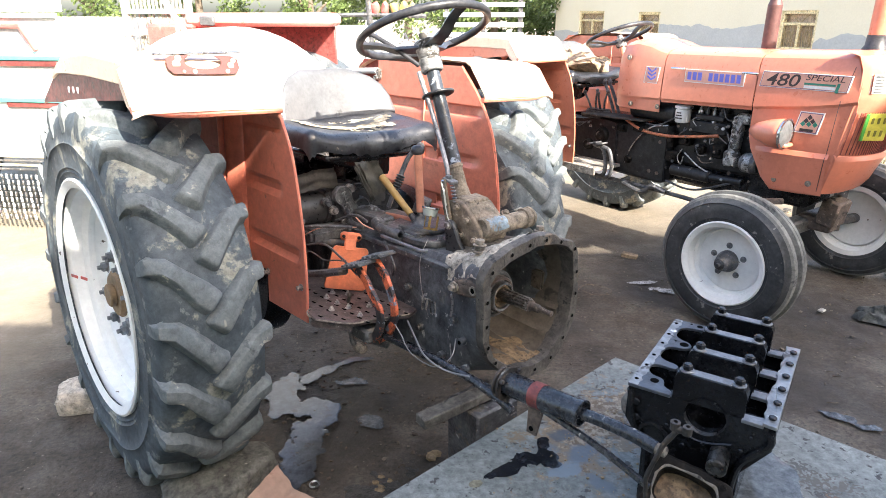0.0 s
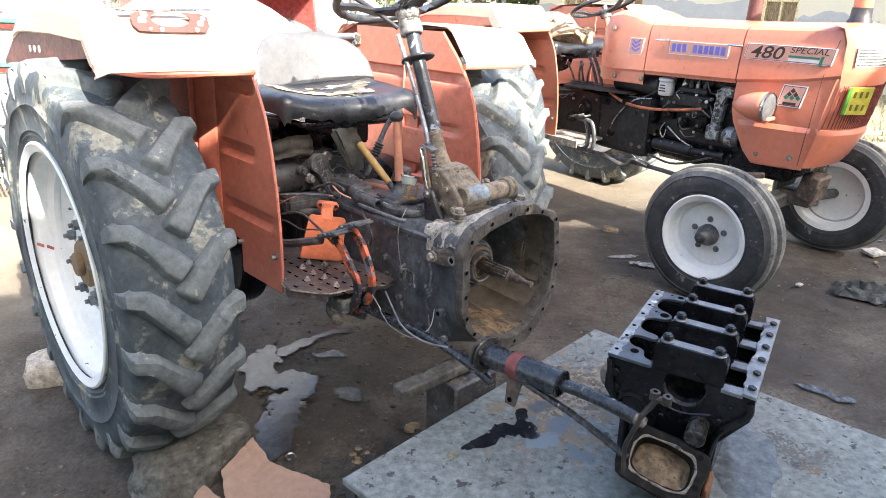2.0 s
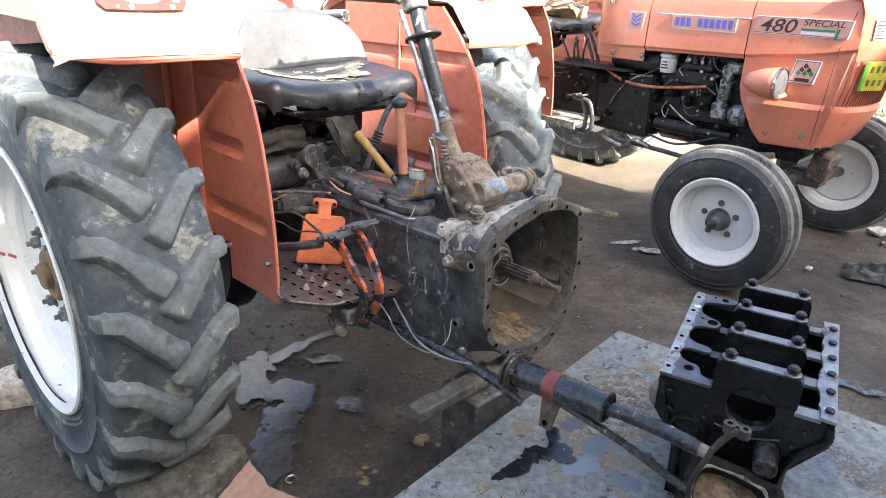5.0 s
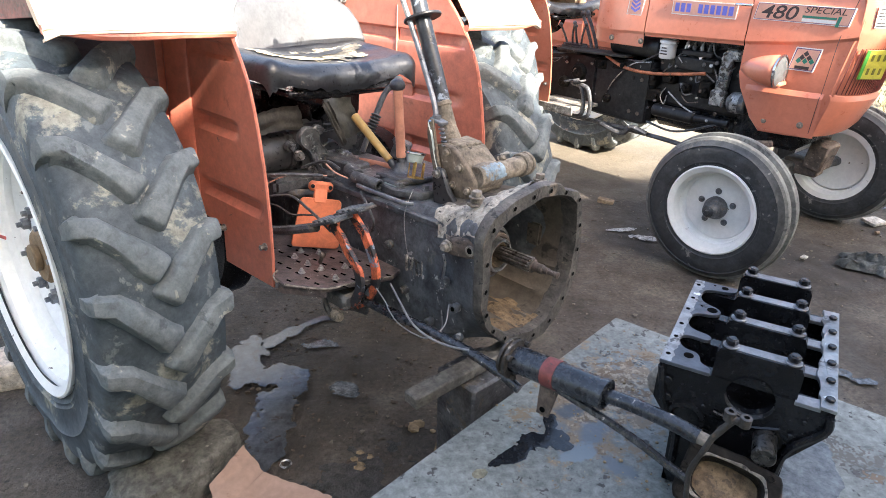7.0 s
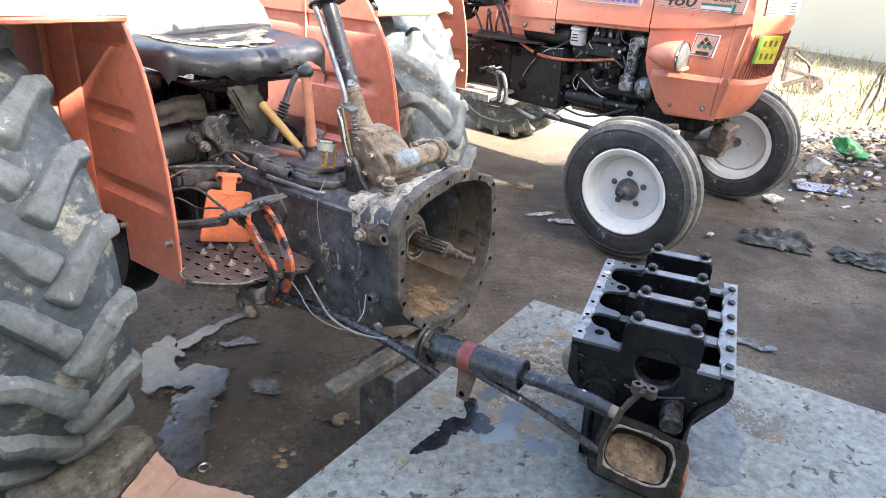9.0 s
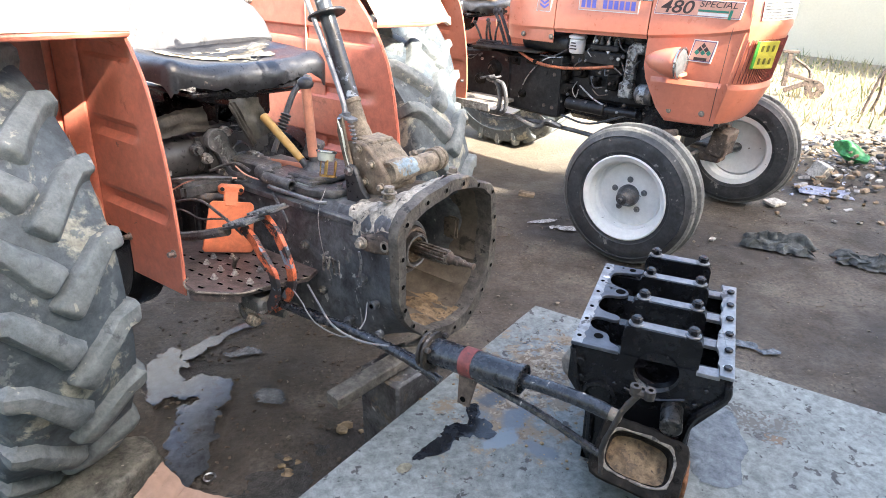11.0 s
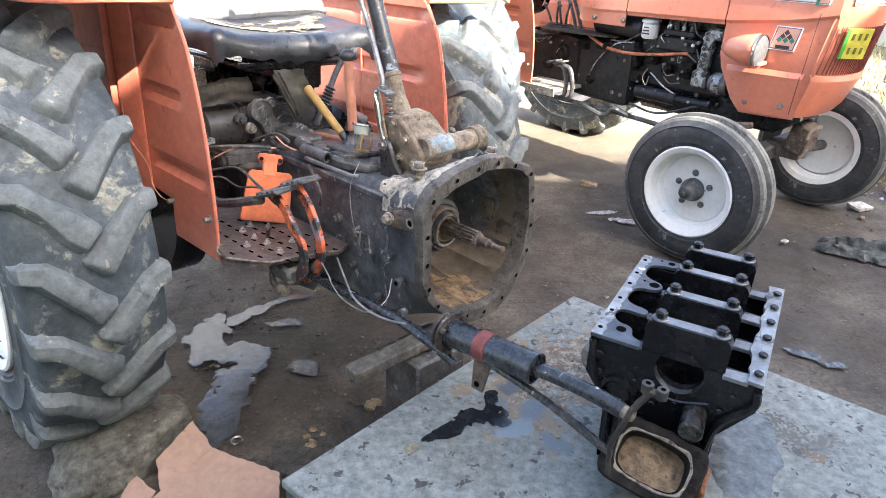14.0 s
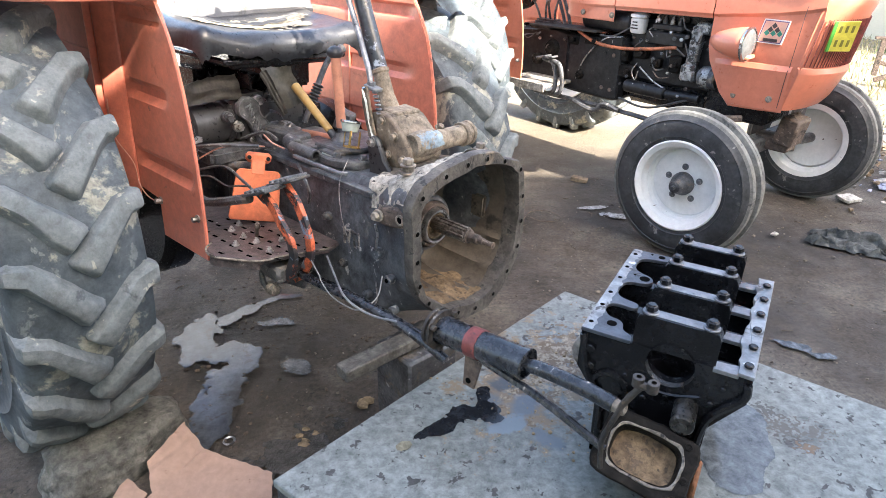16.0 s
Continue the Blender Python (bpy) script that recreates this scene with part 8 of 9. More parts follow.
def soften(poly):
    """Rounds the inner corners of a rail's outline, leaving its outer corners sharp."""
    for _ in range(2):
        out = []
        for i, p in enumerate(poly):
            a, b = poly[i - 1], poly[(i + 1) % len(poly)]
            if abs(p[0]) > 0.155 or p[1] < 0.0 or p[1] > 0.40:
                out.append(p)
            else:
                out += [(p[0] * 0.75 + a[0] * 0.25, p[1] * 0.75 + a[1] * 0.25), (p[0] * 0.75 + b[0] * 0.25, p[1] * 0.75 + b[1] * 0.25)]
        poly = out
    return poly


for s, outline in ((-1, soften(RAIL_L)), (1, soften(RAIL_R))):
    g = Shape()
    g.prism(outline, "z", TOP - 0.006, TOP + 0.002, bev=0.0008)
    if s > 0:
        bmesh.ops.triangulate(g.bm, faces=g.bm.faces[:])
        g.rough(0.002, 70, 4)
    rail = part("sump_rail", g, MACHINED if s > 0 else RAIL_GREY, block, "bare machined oil pan rail", sharp=30)
    if s < 0:
        g = Shape()
        rows = []
        for i in range(60):
            y = -0.002 + 0.404 * i / 59
            w_ = -0.137 + 0.008 * noise.noise(Vector((y * 60, 2, 0))) + 0.005 * noise.noise(Vector((y * 160, 5, 0)))
            rows.append([(-0.1585, y, TOP + 0.0020), (-0.1585, y, TOP + 0.0027), (w_ - 0.001, y, TOP + 0.0027), (w_, y, TOP + 0.0020)])
        g.grid(rows, caps=True)
        part("scraped_strip", g, MACHINED, rail, "bright scraped edge of the rail", sharp=60)
    for k in range(6):
        y = 0.025 + k * 0.068
        g = Shape()
        if s > 0:
            g.cyl((0.146, y, TOP + 0.002), (0.146, y, TOP + 0.009), 0.0085, n=8, bev=0.0015)
        else:
            g.cyl((-0.148, y + 0.008 * (k % 2), TOP + 0.002), (-0.148, y + 0.008 * (k % 2), TOP + 0.0034), 0.005, n=10)
        part("stud" if s > 0 else "hole", g, BLACK_ENG if s > 0 else VOID, rail)
for x, y, r in ((-0.110, 0.040, 0.010), (-0.098, 0.259, 0.0115), (-0.088, 0.388, 0.008), (-0.122, 0.268, 0.003), (-0.112, 0.392, 0.003)):
    g = Shape()
    g.cyl((x, y, TOP + 0.002), (x, y, TOP + 0.0028), r, n=20)
    part("hole", g, VOID, block)
for y0, y1 in ((-0.003, 0.024), (0.108, 0.136), (0.224, 0.252), (0.345, 0.37)):
    g = Shape()
    g.prism([(0.134, y0), (0.134, y1 + 0.006), (0.118, y1 + 0.002), (0.090, y1), (0.090, y0)], "z", TOP - 0.012, TOP - 0.003, bev=0.001)
    part("web_top", g, CAP_GREY, block)

# main bearing caps with two bolts each
for k in range(4):
    y = 0.004 + k * PITCH
    g = Shape()
    n = 18
    arch = [(-0.076, 0.288), (-0.076, 0.345), (-0.070, 0.358), (0.070, 0.358), (0.076, 0.345), (0.076, 0.288)]
    inner = [(0.0445 * math.cos(math.pi * i / n), 0.268 + 0.0445 * math.sin(math.pi * i / n)) for i in range(n + 1)]
    inner = [p for p in inner if p[1] > 0.2885]
    g.prism([(CX + a_, b_) for a_, b_ in arch + inner], "y", y, y + 0.032)
    cap = part("bearing_cap", g, BLACK_ENG, block, "black main bearing cap")
    g = Shape()
    g.prism([(CX - 0.066, 0.357), (CX + 0.062, 0.357), (CX + 0.062, 0.3595), (CX - 0.066, 0.3595)], "y", y + 0.005, y + 0.029, bev=0.0006)
    part("cap_top", g, CAP_GREY, cap, "worn grey metal cap top")
    for x in (CX - 0.0545, CX + 0.0545):
        g = Shape()
        g.cyl((x, y + 0.016, 0.358), (x, y + 0.016, 0.3625), 0.0155, n=20, bev=0.001)
        bolt = part("cap_bolt", g, CAP_GREY, cap, "black hexagon bolt with grey washer")
        g = Shape()
        g.cyl((x, y + 0.016, 0.3625), (x, y + 0.016, 0.3755), 0.0115, n=6, bev=0.002)
        g.cyl((x, y + 0.016, 0.375), (x, y + 0.016, 0.377), 0.0080, n=14, bev=0.0008)
        part("bolt_head", g, BLACK_ENG, bolt)
# cylinder webs between the bearings catch light
for k in range(3):
    g = Shape()
    y = 0.075 + k * PITCH
    g.lathe([(0.050, 0.11), (0.050, 0.20), (0.056, 0.20), (0.056, 0.11)], (CX, y, 0), "z", 28)
    part("bore_skirt", g, MACHINED if k == 1 else BLACK_ENG, block)
# shiny half ring of the crank bore and outline ring on the front
g = Shape()
rows = []
for i in range(25):
    a = math.pi * 1.05 + math.pi * 0.9 * i / 24
    ca, sa = math.cos(a), math.sin(a)
    rows.append([(CX + 0.0435 * ca, 0.0, ZB + 0.0435 * sa), (CX + 0.0455 * ca, -0.003, ZB + 0.0455 * sa), (CX + 0.0462 * ca, 0.004, ZB + 0.0462 * sa), (CX + 0.0435 * ca, 0.010, ZB + 0.0435 * sa)])
g.grid(rows, caps=True)
part("seal_ring", g, DARK_STEEL, block, "dark steel seal ring under the crank bore")
g = Shape()
g.lathe([(0.030, -0.010), (0.038, -0.008), (0.040, 0.01), (0.028, 0.01), (0.026, -0.006)], (-0.088, 0.0, 0.178), "y", 24)
part("cam_bore", g, BLACK_ENG, block, "camshaft bore ring")
g = Shape()
g.cyl((0.064, -0.062, 0.188), (0.060, 0.01, 0.192), 0.022, n=24, bev=0.003)
g.cyl((0.064, -0.066, 0.188), (0.064, -0.05, 0.188), 0.010, n=14)
part("oil_pump_boss", g, DARK_STEEL, block, "black cylindrical boss")
for x, z, r in ((-0.135, 0.255, 0.010), (-0.13, 0.215, 0.009), (-0.06, 0.22, 0.005), (0.10, 0.215, 0.006), (0.115, 0.255, 0.005), (-0.02, 0.18, 0.007), (0.02, 0.20, 0.005), (-0.10, 0.13, 0.009)):
    g = Shape()
    g.cyl((x, 0.005, z), (x, -0.008, z), r, n=12, bev=0.002)
    part("front_boss", g, BLACK_ENG, block)
g = Shape()
g.tube([(-0.152, -0.004, 0.285), (-0.140, -0.006, 0.22), (-0.125, -0.006, 0.18), (-0.10, -0.006, 0.14), (-0.095, -0.006, 0.05)], 0.008, n=8)
g.tube([(0.152, -0.004, 0.28), (0.150, -0.006, 0.245), (0.10, -0.006, 0.175), (0.09, -0.006, 0.05)], 0.008, n=8)
g.tube([(-0.04, -0.004, 0.215), (0.02, -0.004, 0.205), (0.08, -0.004, 0.222)], 0.004, n=6)
part("front_rib", g, BLACK_ENG, block)
g = Shape()
g.ball((-0.160, 0.02, 0.225), 0.022, (0.6, 0.8, 1.6), 3)
g.rough(0.012, 30, 2)
part("broken_gasket", g, GREASE, block, "torn rusty gasket remains")
# front casting with an oval dusty opening, dirty brown iron
F = pose(0.016, -0.108, 0.133, -48, 0, 10) @ pose(0, 0, 0, 0, 13, 0) @ Matrix.Diagonal((0.93, 1, 0.93, 1))
g = Shape()
n = 48
def oval(rx, rz, p=5.0):
    out = []
    for i in range(n):
        a = 2 * math.pi * i / n
        ca, sa = math.cos(a), math.sin(a)
        k = (abs(ca) ** p + abs(sa) ** p) ** (-1 / p)
        out.append((rx * k * ca, rz * k * sa))
    return out


rings = []
for y, (rx, rz) in ((0.14, (0.066, 0.044)), (0.06, (0.084, 0.060)), (0.012, (0.094, 0.069)), (0.002, (0.096, 0.071)), (-0.004, (0.092, 0.067)), (-0.004, (0.082, 0.058)), (-0.004, (0.070, 0.048)), (0.0, (0.066, 0.044)), (0.02, (0.064, 0.042)), (0.06, (0.060, 0.039))):
    ring = []
    for a, b in oval(rx, rz, 6 if rx > 0.08 else 3.2):
        k = 1 + (0.09 * noise.noise(Vector((a * 26, b * 26, 3))) if rx > 0.08 else 0.05 * noise.noise(Vector((a * 34, b * 34, 8))))
        ring.append((a * k, y, b * k))
    rings.append(ring)
g.grid(rings)
g.rough(0.0016, 60, 3)
fc = part("front_casting", g, OILY_CAST, block, "oily brown front casting with an oval opening", loc=F, sharp=50)
for a, b in ((-0.078, 0.050), (0.070, 0.053), (0.083, -0.012), (0.074, -0.052), (-0.080, -0.046), (-0.086, 0.004)):
    g = Shape()
    g.lathe([(0.0, -0.0035), (0.0042, -0.0036), (0.0046, -0.0062), (0.0075, -0.0058), (0.0082, -0.003)], (a, 0, b), "y", 12)
    part("bolt_hole", g, OILY_CAST, fc)
g = Shape()
rows = []
for q in range(12):
    f = 1 - q / 12.0
    rows.append([(a, 0.030 + 0.048 * (1 - f ** 2) + 1.0 * min(0.0, b + 0.006) + 0.006 * noise.noise(Vector((a * 40, b * 40, 7))), b) for a, b in oval(0.066 * f, 0.044 * f, 3.6)])
g.grid(rows, caps=True)
g.rough(0.003, 50, 4)
g.rough(0.002, 130, 6)
part("dust_fill", g, CLUTCH_DIRT, fc, "tan dust filling the opening", sharp=70)
g = Shape()
rings = []
for k, (rx, rz, y) in enumerate(((0.0685, 0.0465, -0.0042), (0.0695, 0.0475, -0.0062), (0.074, 0.0515, -0.0066), (0.0755, 0.053, -0.0035))):
    ring = []
    for a, b in oval(rx, rz, 3.6):
        w = 1 + (0.075 if k > 1 else 0.02) * noise.noise(Vector((a * 48, b * 48, 5))) + (0.03 * noise.noise(Vector((a * 150, b * 150, 9))) if k > 1 else 0)
        ring.append((a * w, y, b * w))
    rings.append(ring)
g.grid(rings)
part("gasket", g, GREASE, fc, "torn pale gasket round the opening", sharp=60)
for k, (x, y, w, d, turn) in enumerate(((0.085, -0.10, 0.05, 0.10, 6), (0.045, -0.165, 0.15, 0.05, -8))):
    g = Shape()
    g.box((x, y, 0.006), (w, d, 0.010), rot=(0, 0, turn), bev=0.002)
    bmesh.ops.subdivide_edges(g.bm, edges=g.bm.edges[:], cuts=2)
    g.rough(0.004, 40, 3 + k)
    part("packing", g, RUST_BROWN, block, "rust-brown packing strip under the block")
g = Shape()
g.box((0.108, -0.05, 0.05), (0.012, 0.06, 0.10), rot=(12, 0, 0), bev=0.004)
part("rust_strip", g, RUST_ORANGE, block, "rusty strip beside the casting")
# forked arm with two eyes, leading to the pipe
g = Shape()
g.tube([(-0.045, -0.185, 0.14), (-0.050, -0.182, 0.19), (-0.042, -0.178, 0.232), (-0.024, -0.175, 0.29), (-0.004, -0.174, 0.328)], 0.0045, n=10, taper=0.0062)
for dx, dy in ((-0.010, -0.172), (0.015, -0.176)):
    g.lathe([(0.0045, -0.010), (0.0095, -0.010), (0.0100, 0.008), (0.0045, 0.009)], (dx, dy, 0.338), "z", 18)
g.box((0.003, -0.174, 0.332), (0.024, 0.015, 0.013), bev=0.004)
g.rough(0.0015, 60, 2)
part("forked_arm", g, CAST_BLACK, block, "worn forked iron arm with two eyes")

g = Shape()
g.prism([(0.005, -0.165), (0.115, -0.13), (0.125, -0.06), (0.09, -0.045)], "z", 0.002, 0.010, bev=0.002)
g.rough(0.003, 30, 3)
part("rust_sheet", g, RUST_ORANGE, block, "orange-rusted scrap of sheet under the block")
# ---- supports under the machine ----
g = Shape()
g.box((0, 0, 0), (0.38, 0.05, 0.034), bev=0.004)
bmesh.ops.subdivide_edges(g.bm, edges=g.bm.edges[:], cuts=2)
g.rough(0.003, 20, 3)
single("timber_beam", g, OLD_WOOD, "weathered timber beam bridging under the gearbox", "beam", pose(0.085, 1.66, 0.448, 0, 0, 38))
g = Shape()
g.box((0, 0, 0.21), (0.17, 0.15, 0.42), bev=0.008)
single("support_block", g, BLACK, "dark oily support block under a timber beam", "block", pose(0.125, 1.715, 0.0, 0, 0, 38))


def stone(name, c, s, turn, mat, label, seed):
    g = Shape()
    g.ball((0, 0, 0), 1, (1, 1, 1), 5)
    for v in g.bm.verts:
        d = v.co.normalized()
        k = max(abs(d.x), abs(d.y), abs(d.z))
        v.co = d * (0.55 + 0.45 / k) * 0.72
        v.co += d * (0.15 * noise.noise(d * 1.5 + Vector((seed, 0, 0))) + 0.07 * abs(noise.noise(d * 2.6 + Vector((seed, 3, 0)))) + 0.018 * noise.noise(d * 9 + Vector((seed, 5, 0))) + 0.007 * noise.noise(d * 26))
    g.bm.transform(Matrix.Diagonal((*s, 1)))
    return single(name, g, mat, label, "stone", pose(*c, 0, 0, turn), sharp=50)


stone("stone", (-0.750, 1.735, 0.05), (0.272, 0.148, 0.128), 53, STONE, "large flat grey-brown stone wedged before a tyre", 4)
stone("stone", (-1.50, 2.30, 0.045), (0.15, 0.11, 0.09), 10, STONE_PALE, "pale broken stone chocking a tractor wheel", 9)
# cardboard
box = thing("cardboard_box", Matrix.Identity(4), "torn flattened brown cardboard box lying open", "carton")
def flap(pts, nm, bend=0.004):
    g = Shape()
    a, b, c, d = [Vector(p) for p in pts]
    rows = []
    N = 36
    for i in range(N + 1):
        u = i / N
        row = []
        for j in range(N + 1):
            v = j / N
            p = a.lerp(b, u).lerp(d.lerp(c, u), v)
            p.z += bend * noise.noise(p * 7) + 0.0012 * noise.noise(p * 24) - 0.0035 * max(0.0, 0.25 - abs(noise.noise(Vector((p.x * 13 - p.y * 9, p.y * 5 + p.x * 4, 6))))) / 0.25
            if i in (0, N) or j in (0, N):
                p += Vector((noise.noise(p * 45), noise.noise(p * 45 + Vector((9, 4, 1))), 0)) * 0.005
            row.append(p)
        rows.append(row)
    g.grid(rows, close_u=False)
    low = [[p - Vector((0, 0, 0.005)) for p in r] for r in rows]
    g.grid(low, close_u=False)
    g.grid([rows[0], low[0]], close_u=False)
    g.grid([rows[-1], low[-1]], close_u=False)
    for k in (0, -1):
        g.grid([[r[k] for r in rows], [r[k] for r in low]], close_u=False)
    bmesh.ops.remove_doubles(g.bm, verts=g.bm.verts[:], dist=0.0004)
    part(nm, g, CARD, box, sharp=60)


# panel, upright flap and a torn side piece
flap(((-0.655, 1.525, 0.014), (-0.499, 1.727, 0.054), (-0.289, 1.645, 0.028), (-0.27, 1.49, 0.018)), "panel", 0.008)
flap(((-0.640, 1.672, 0.060), (-0.563, 1.783, 0.105), (-0.499, 1.727, 0.056), (-0.606, 1.588, 0.024)), "flap", 0.006)
flap(((-0.702, 1.652, 0.035), (-0.622, 1.589, 0.026), (-0.640, 1.50, 0.016), (-0.715, 1.53, 0.014)), "flap", 0.006)

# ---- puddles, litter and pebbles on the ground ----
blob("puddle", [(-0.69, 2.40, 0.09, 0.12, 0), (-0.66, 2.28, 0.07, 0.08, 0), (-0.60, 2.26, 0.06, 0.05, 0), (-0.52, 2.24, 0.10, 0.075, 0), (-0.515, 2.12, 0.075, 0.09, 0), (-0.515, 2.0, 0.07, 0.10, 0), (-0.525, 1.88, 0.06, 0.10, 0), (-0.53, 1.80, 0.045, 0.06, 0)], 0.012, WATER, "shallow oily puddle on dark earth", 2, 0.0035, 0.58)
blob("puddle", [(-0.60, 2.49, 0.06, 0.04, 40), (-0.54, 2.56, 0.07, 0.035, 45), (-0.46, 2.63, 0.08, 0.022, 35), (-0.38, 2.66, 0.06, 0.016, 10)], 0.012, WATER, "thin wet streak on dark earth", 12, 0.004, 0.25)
DAMP = material("oil_soaked_earth", (0.022, 0.020, 0.019), (0.048, 0.043, 0.040), 0.42, s1=30, s2=120, bump=0.9, spread=0.35)
GRITTY = material("gritty_wet_patch", (0.045, 0.052, 0.062), (0.115, 0.130, 0.148), 0.22, s1=30, s2=160, bump=0.35, spread=0.3)
blob("puddle", [(-0.284, 2.167, 0.055, 0.045, 0)], 0.0085, GRITTY, "small gritty puddle on dark earth", 17, 0.004, 0.5)
blob("puddle", [(-0.39, 2.463, 0.055, 0.028, 0)], 0.0085, GRITTY, "small gritty puddle on dark earth", 19, 0.004, 1.0)
WET_PALE = material("pale_wet_grit", (0.19, 0.195, 0.205), (0.37, 0.37, 0.38), 0.3, s1=30, s2=120, bump=0.4, spread=0.4, dirt=(0.07, 0.06, 0.052), dirt_at=0.56, dirt_scale=26)
blob("puddle", [(1.23, 3.60, 0.09, 0.03, 10)], 0.009, WET_PALE, "small pale wet patch on earth", 21, 0.008)
blob("puddle", [(1.33, 3.47, 0.10, 0.035, -20)], 0.009, WET_PALE, "small pale wet patch on earth", 23, 0.008)
blob("puddle", [(1.60, 2.20, 0.07, 0.03, -35), (1.68, 2.12, 0.05, 0.025, 0)], 0.011, GRITTY, "small gritty wet patch on earth", 25, 0.006, 0.8)
blob("puddle", [(-0.25, 1.72, 0.16, 0.10, 40)], 0.0105, DAMP, "black oil-soaked patch on earth", 27, 0.005, 1.0)
g = Shape()
rng = random.Random(5)
for i in range(900):
    x, y = rng.uniform(-1.6, 3.2), rng.uniform(1.4, 4.6)
    r = rng.uniform(0.002, 0.007) * (1.6 if rng.random() < 0.06 else 1)
    g.ball((x, y, r * 0.5 + 0.004), r, (rng.uniform(0.7, 1.4), rng.uniform(0.7, 1.4), 0.7), 1)
g.rough(0.004, 90, 2)
single("pebbles", g, material("mixed_pebbles", (0.10, 0.082, 0.066), (0.22, 0.185, 0.145), 0.9, s1=3), "small pebbles and crumbs scattered on dark earth", "pebbles", kind="stuff")
g = Shape()
for i in range(22):
    p = (rng.gauss(0.06, 0.05), rng.gauss(1.90, 0.05))
    r = rng.uniform(0.008, 0.02)
    g.ball((*p, r * 0.6), r, (1.2, 1, 0.7), 1)
for i in range(14):
    p = (rng.gauss(-0.21, 0.02), rng.gauss(1.81, 0.03))
    r = rng.uniform(0.006, 0.014)
    g.ball((*p, r * 0.6), r, (1.2, 1, 0.7), 1)
g.rough(0.004, 60, 1)
single("clods", g, material("tan_clods", (0.32, 0.23, 0.13), (0.22, 0.16, 0.10), 0.95), "tan earth clods on the ground", "clods", kind="stuff")
g = Shape()
g.lathe([(0.012, 0.006), (0.016, 0.010), (0.020, 0.006), (0.016, 0.003)], (-0.447, 1.80, 0.004), "z", 20)
single("washer", g, STEEL, "steel spring washer lying on dark earth", "washer")


def rag_cloth(name, c, s, turn, mat, label, seed):
    g = Shape()
    rows = []
    n = 48
    for i in range(n):
        row = []
        for j in range(n):
            u, v = i / (n - 1) - 0.5, j / (n - 1) - 0.5
            k = 1 + 0.35 * noise.noise(Vector((u * 3 + seed, v * 3, 0)))
            fold = 0.25 + 0.75 * (0.5 + 0.5 * math.sin(v * 15 + 3.5 * noise.noise(Vector((u * 3 + seed, v * 2, 1))))) * (0.5 + noise.noise(Vector((u * 2.5, v * 2.5 + seed, 3)))) + 0.12 * noise.noise(Vector((u * 11, v * 9 + seed, 2)))
            edge = max(0.0, 1 - (2 * max(abs(u), abs(v))) ** 4)
            row.append((u * s[0] * k + 0.03 * noise.noise(Vector((u * 8, v * 8 + seed, 5))), v * s[1] * k + 0.03 * noise.noise(Vector((u * 8 + seed, v * 8, 7))), 0.006 + s[2] * fold * edge))
        rows.append(row)
    g.grid(rows, close_u=False)
    return single(name, g, mat, label, "rag", pose(*c, 0, 0, turn), sharp=70)


rag_cloth("rag", (2.42, 3.06, 0.004), (0.32, 0.20, 0.11), -35, CLOTH_DARK, "crumpled dark oily rag on the ground", 4)
rag_cloth("rag", (2.74, 2.78, 0.004), (0.30, 0.16, 0.06), -38, CLOTH_DARK, "crumpled dark oily rag on the ground", 8)

# bent wire and twigs lying on the earth
g = Shape()
g.tube([(0.79, 3.45, 0.010), (0.85, 3.54, 0.014), (0.94, 3.55, 0.012), (1.00, 3.48, 0.010), (0.97, 3.41, 0.013), (0.88, 3.41, 0.011), (0.82, 3.47, 0.016)], 0.0022, n=5)
single("wire_scrap", g, BARK, "thin rusty wire curled on dark earth", "wire")
rng = random.Random(21)
g = Shape()
for i in range(90):
    x, y, a = rng.uniform(-0.9, 3.0), rng.uniform(1.9, 4.4), rng.uniform(0, 6.28)
    l_ = rng.uniform(0.015, 0.07)
    g.tube([(x, y, 0.009), (x + l_ * 0.5 * math.cos(a), y + l_ * 0.5 * math.sin(a), 0.012), (x + l_ * math.cos(a + 0.4), y + l_ * math.sin(a + 0.4), 0.008)], rng.uniform(0.0012, 0.003), n=4, steps=2)
single("twigs", g, BARK, "small twigs and stalks trodden into dark earth", "twigs", kind="stuff")
g = Shape()
for i in range(260):
    x, y = rng.uniform(-0.75, 0.35), rng.uniform(1.75, 3.0)
    r_ = rng.uniform(0.003, 0.010)
    g.ball((x, y, 0.008), r_, (rng.uniform(0.8, 1.6), rng.uniform(0.7, 1.2), 0.5), 1)
g.rough(0.005, 80, 3)
single("mud_crumbs", g, material("dark_mud_crumbs", (0.07, 0.052, 0.040), (0.15, 0.115, 0.085), 0.95), "dark mud crumbs on oily earth", "crumbs", kind="stuff")


# ---- unseen wall added behind the yard; its stepped top shapes the near shade ----
g = Shape()
g.prism([(-14.0, 0.0), (14.0, 0.0), (14.0, 5.48), (5.62, 5.44), (5.50, 5.12), (5.05, 5.10), (4.95, 4.75), (3.57, 4.72), (3.48, 4.89), (3.02, 4.87), (2.90, 4.58), (2.43, 4.52), (2.10, 4.46), (2.00, 4.33), (1.70, 4.27), (1.60, 4.20), (1.45, 4.12), (-14.0, 4.10)], "y", -1.85, -1.5)
single("wall_south", g, PLASTER, "unseen cream wall added to shade the yard, its top stepped to shape the shadow", "wall", kind="structure")

# ---- cream building with latticed windows ----
H_POSE = pose(8.45, 8.9, 0, 0, 0, 114.5)
house = thing("building", H_POSE, "long cream plastered building with yellow latticed windows", "building")
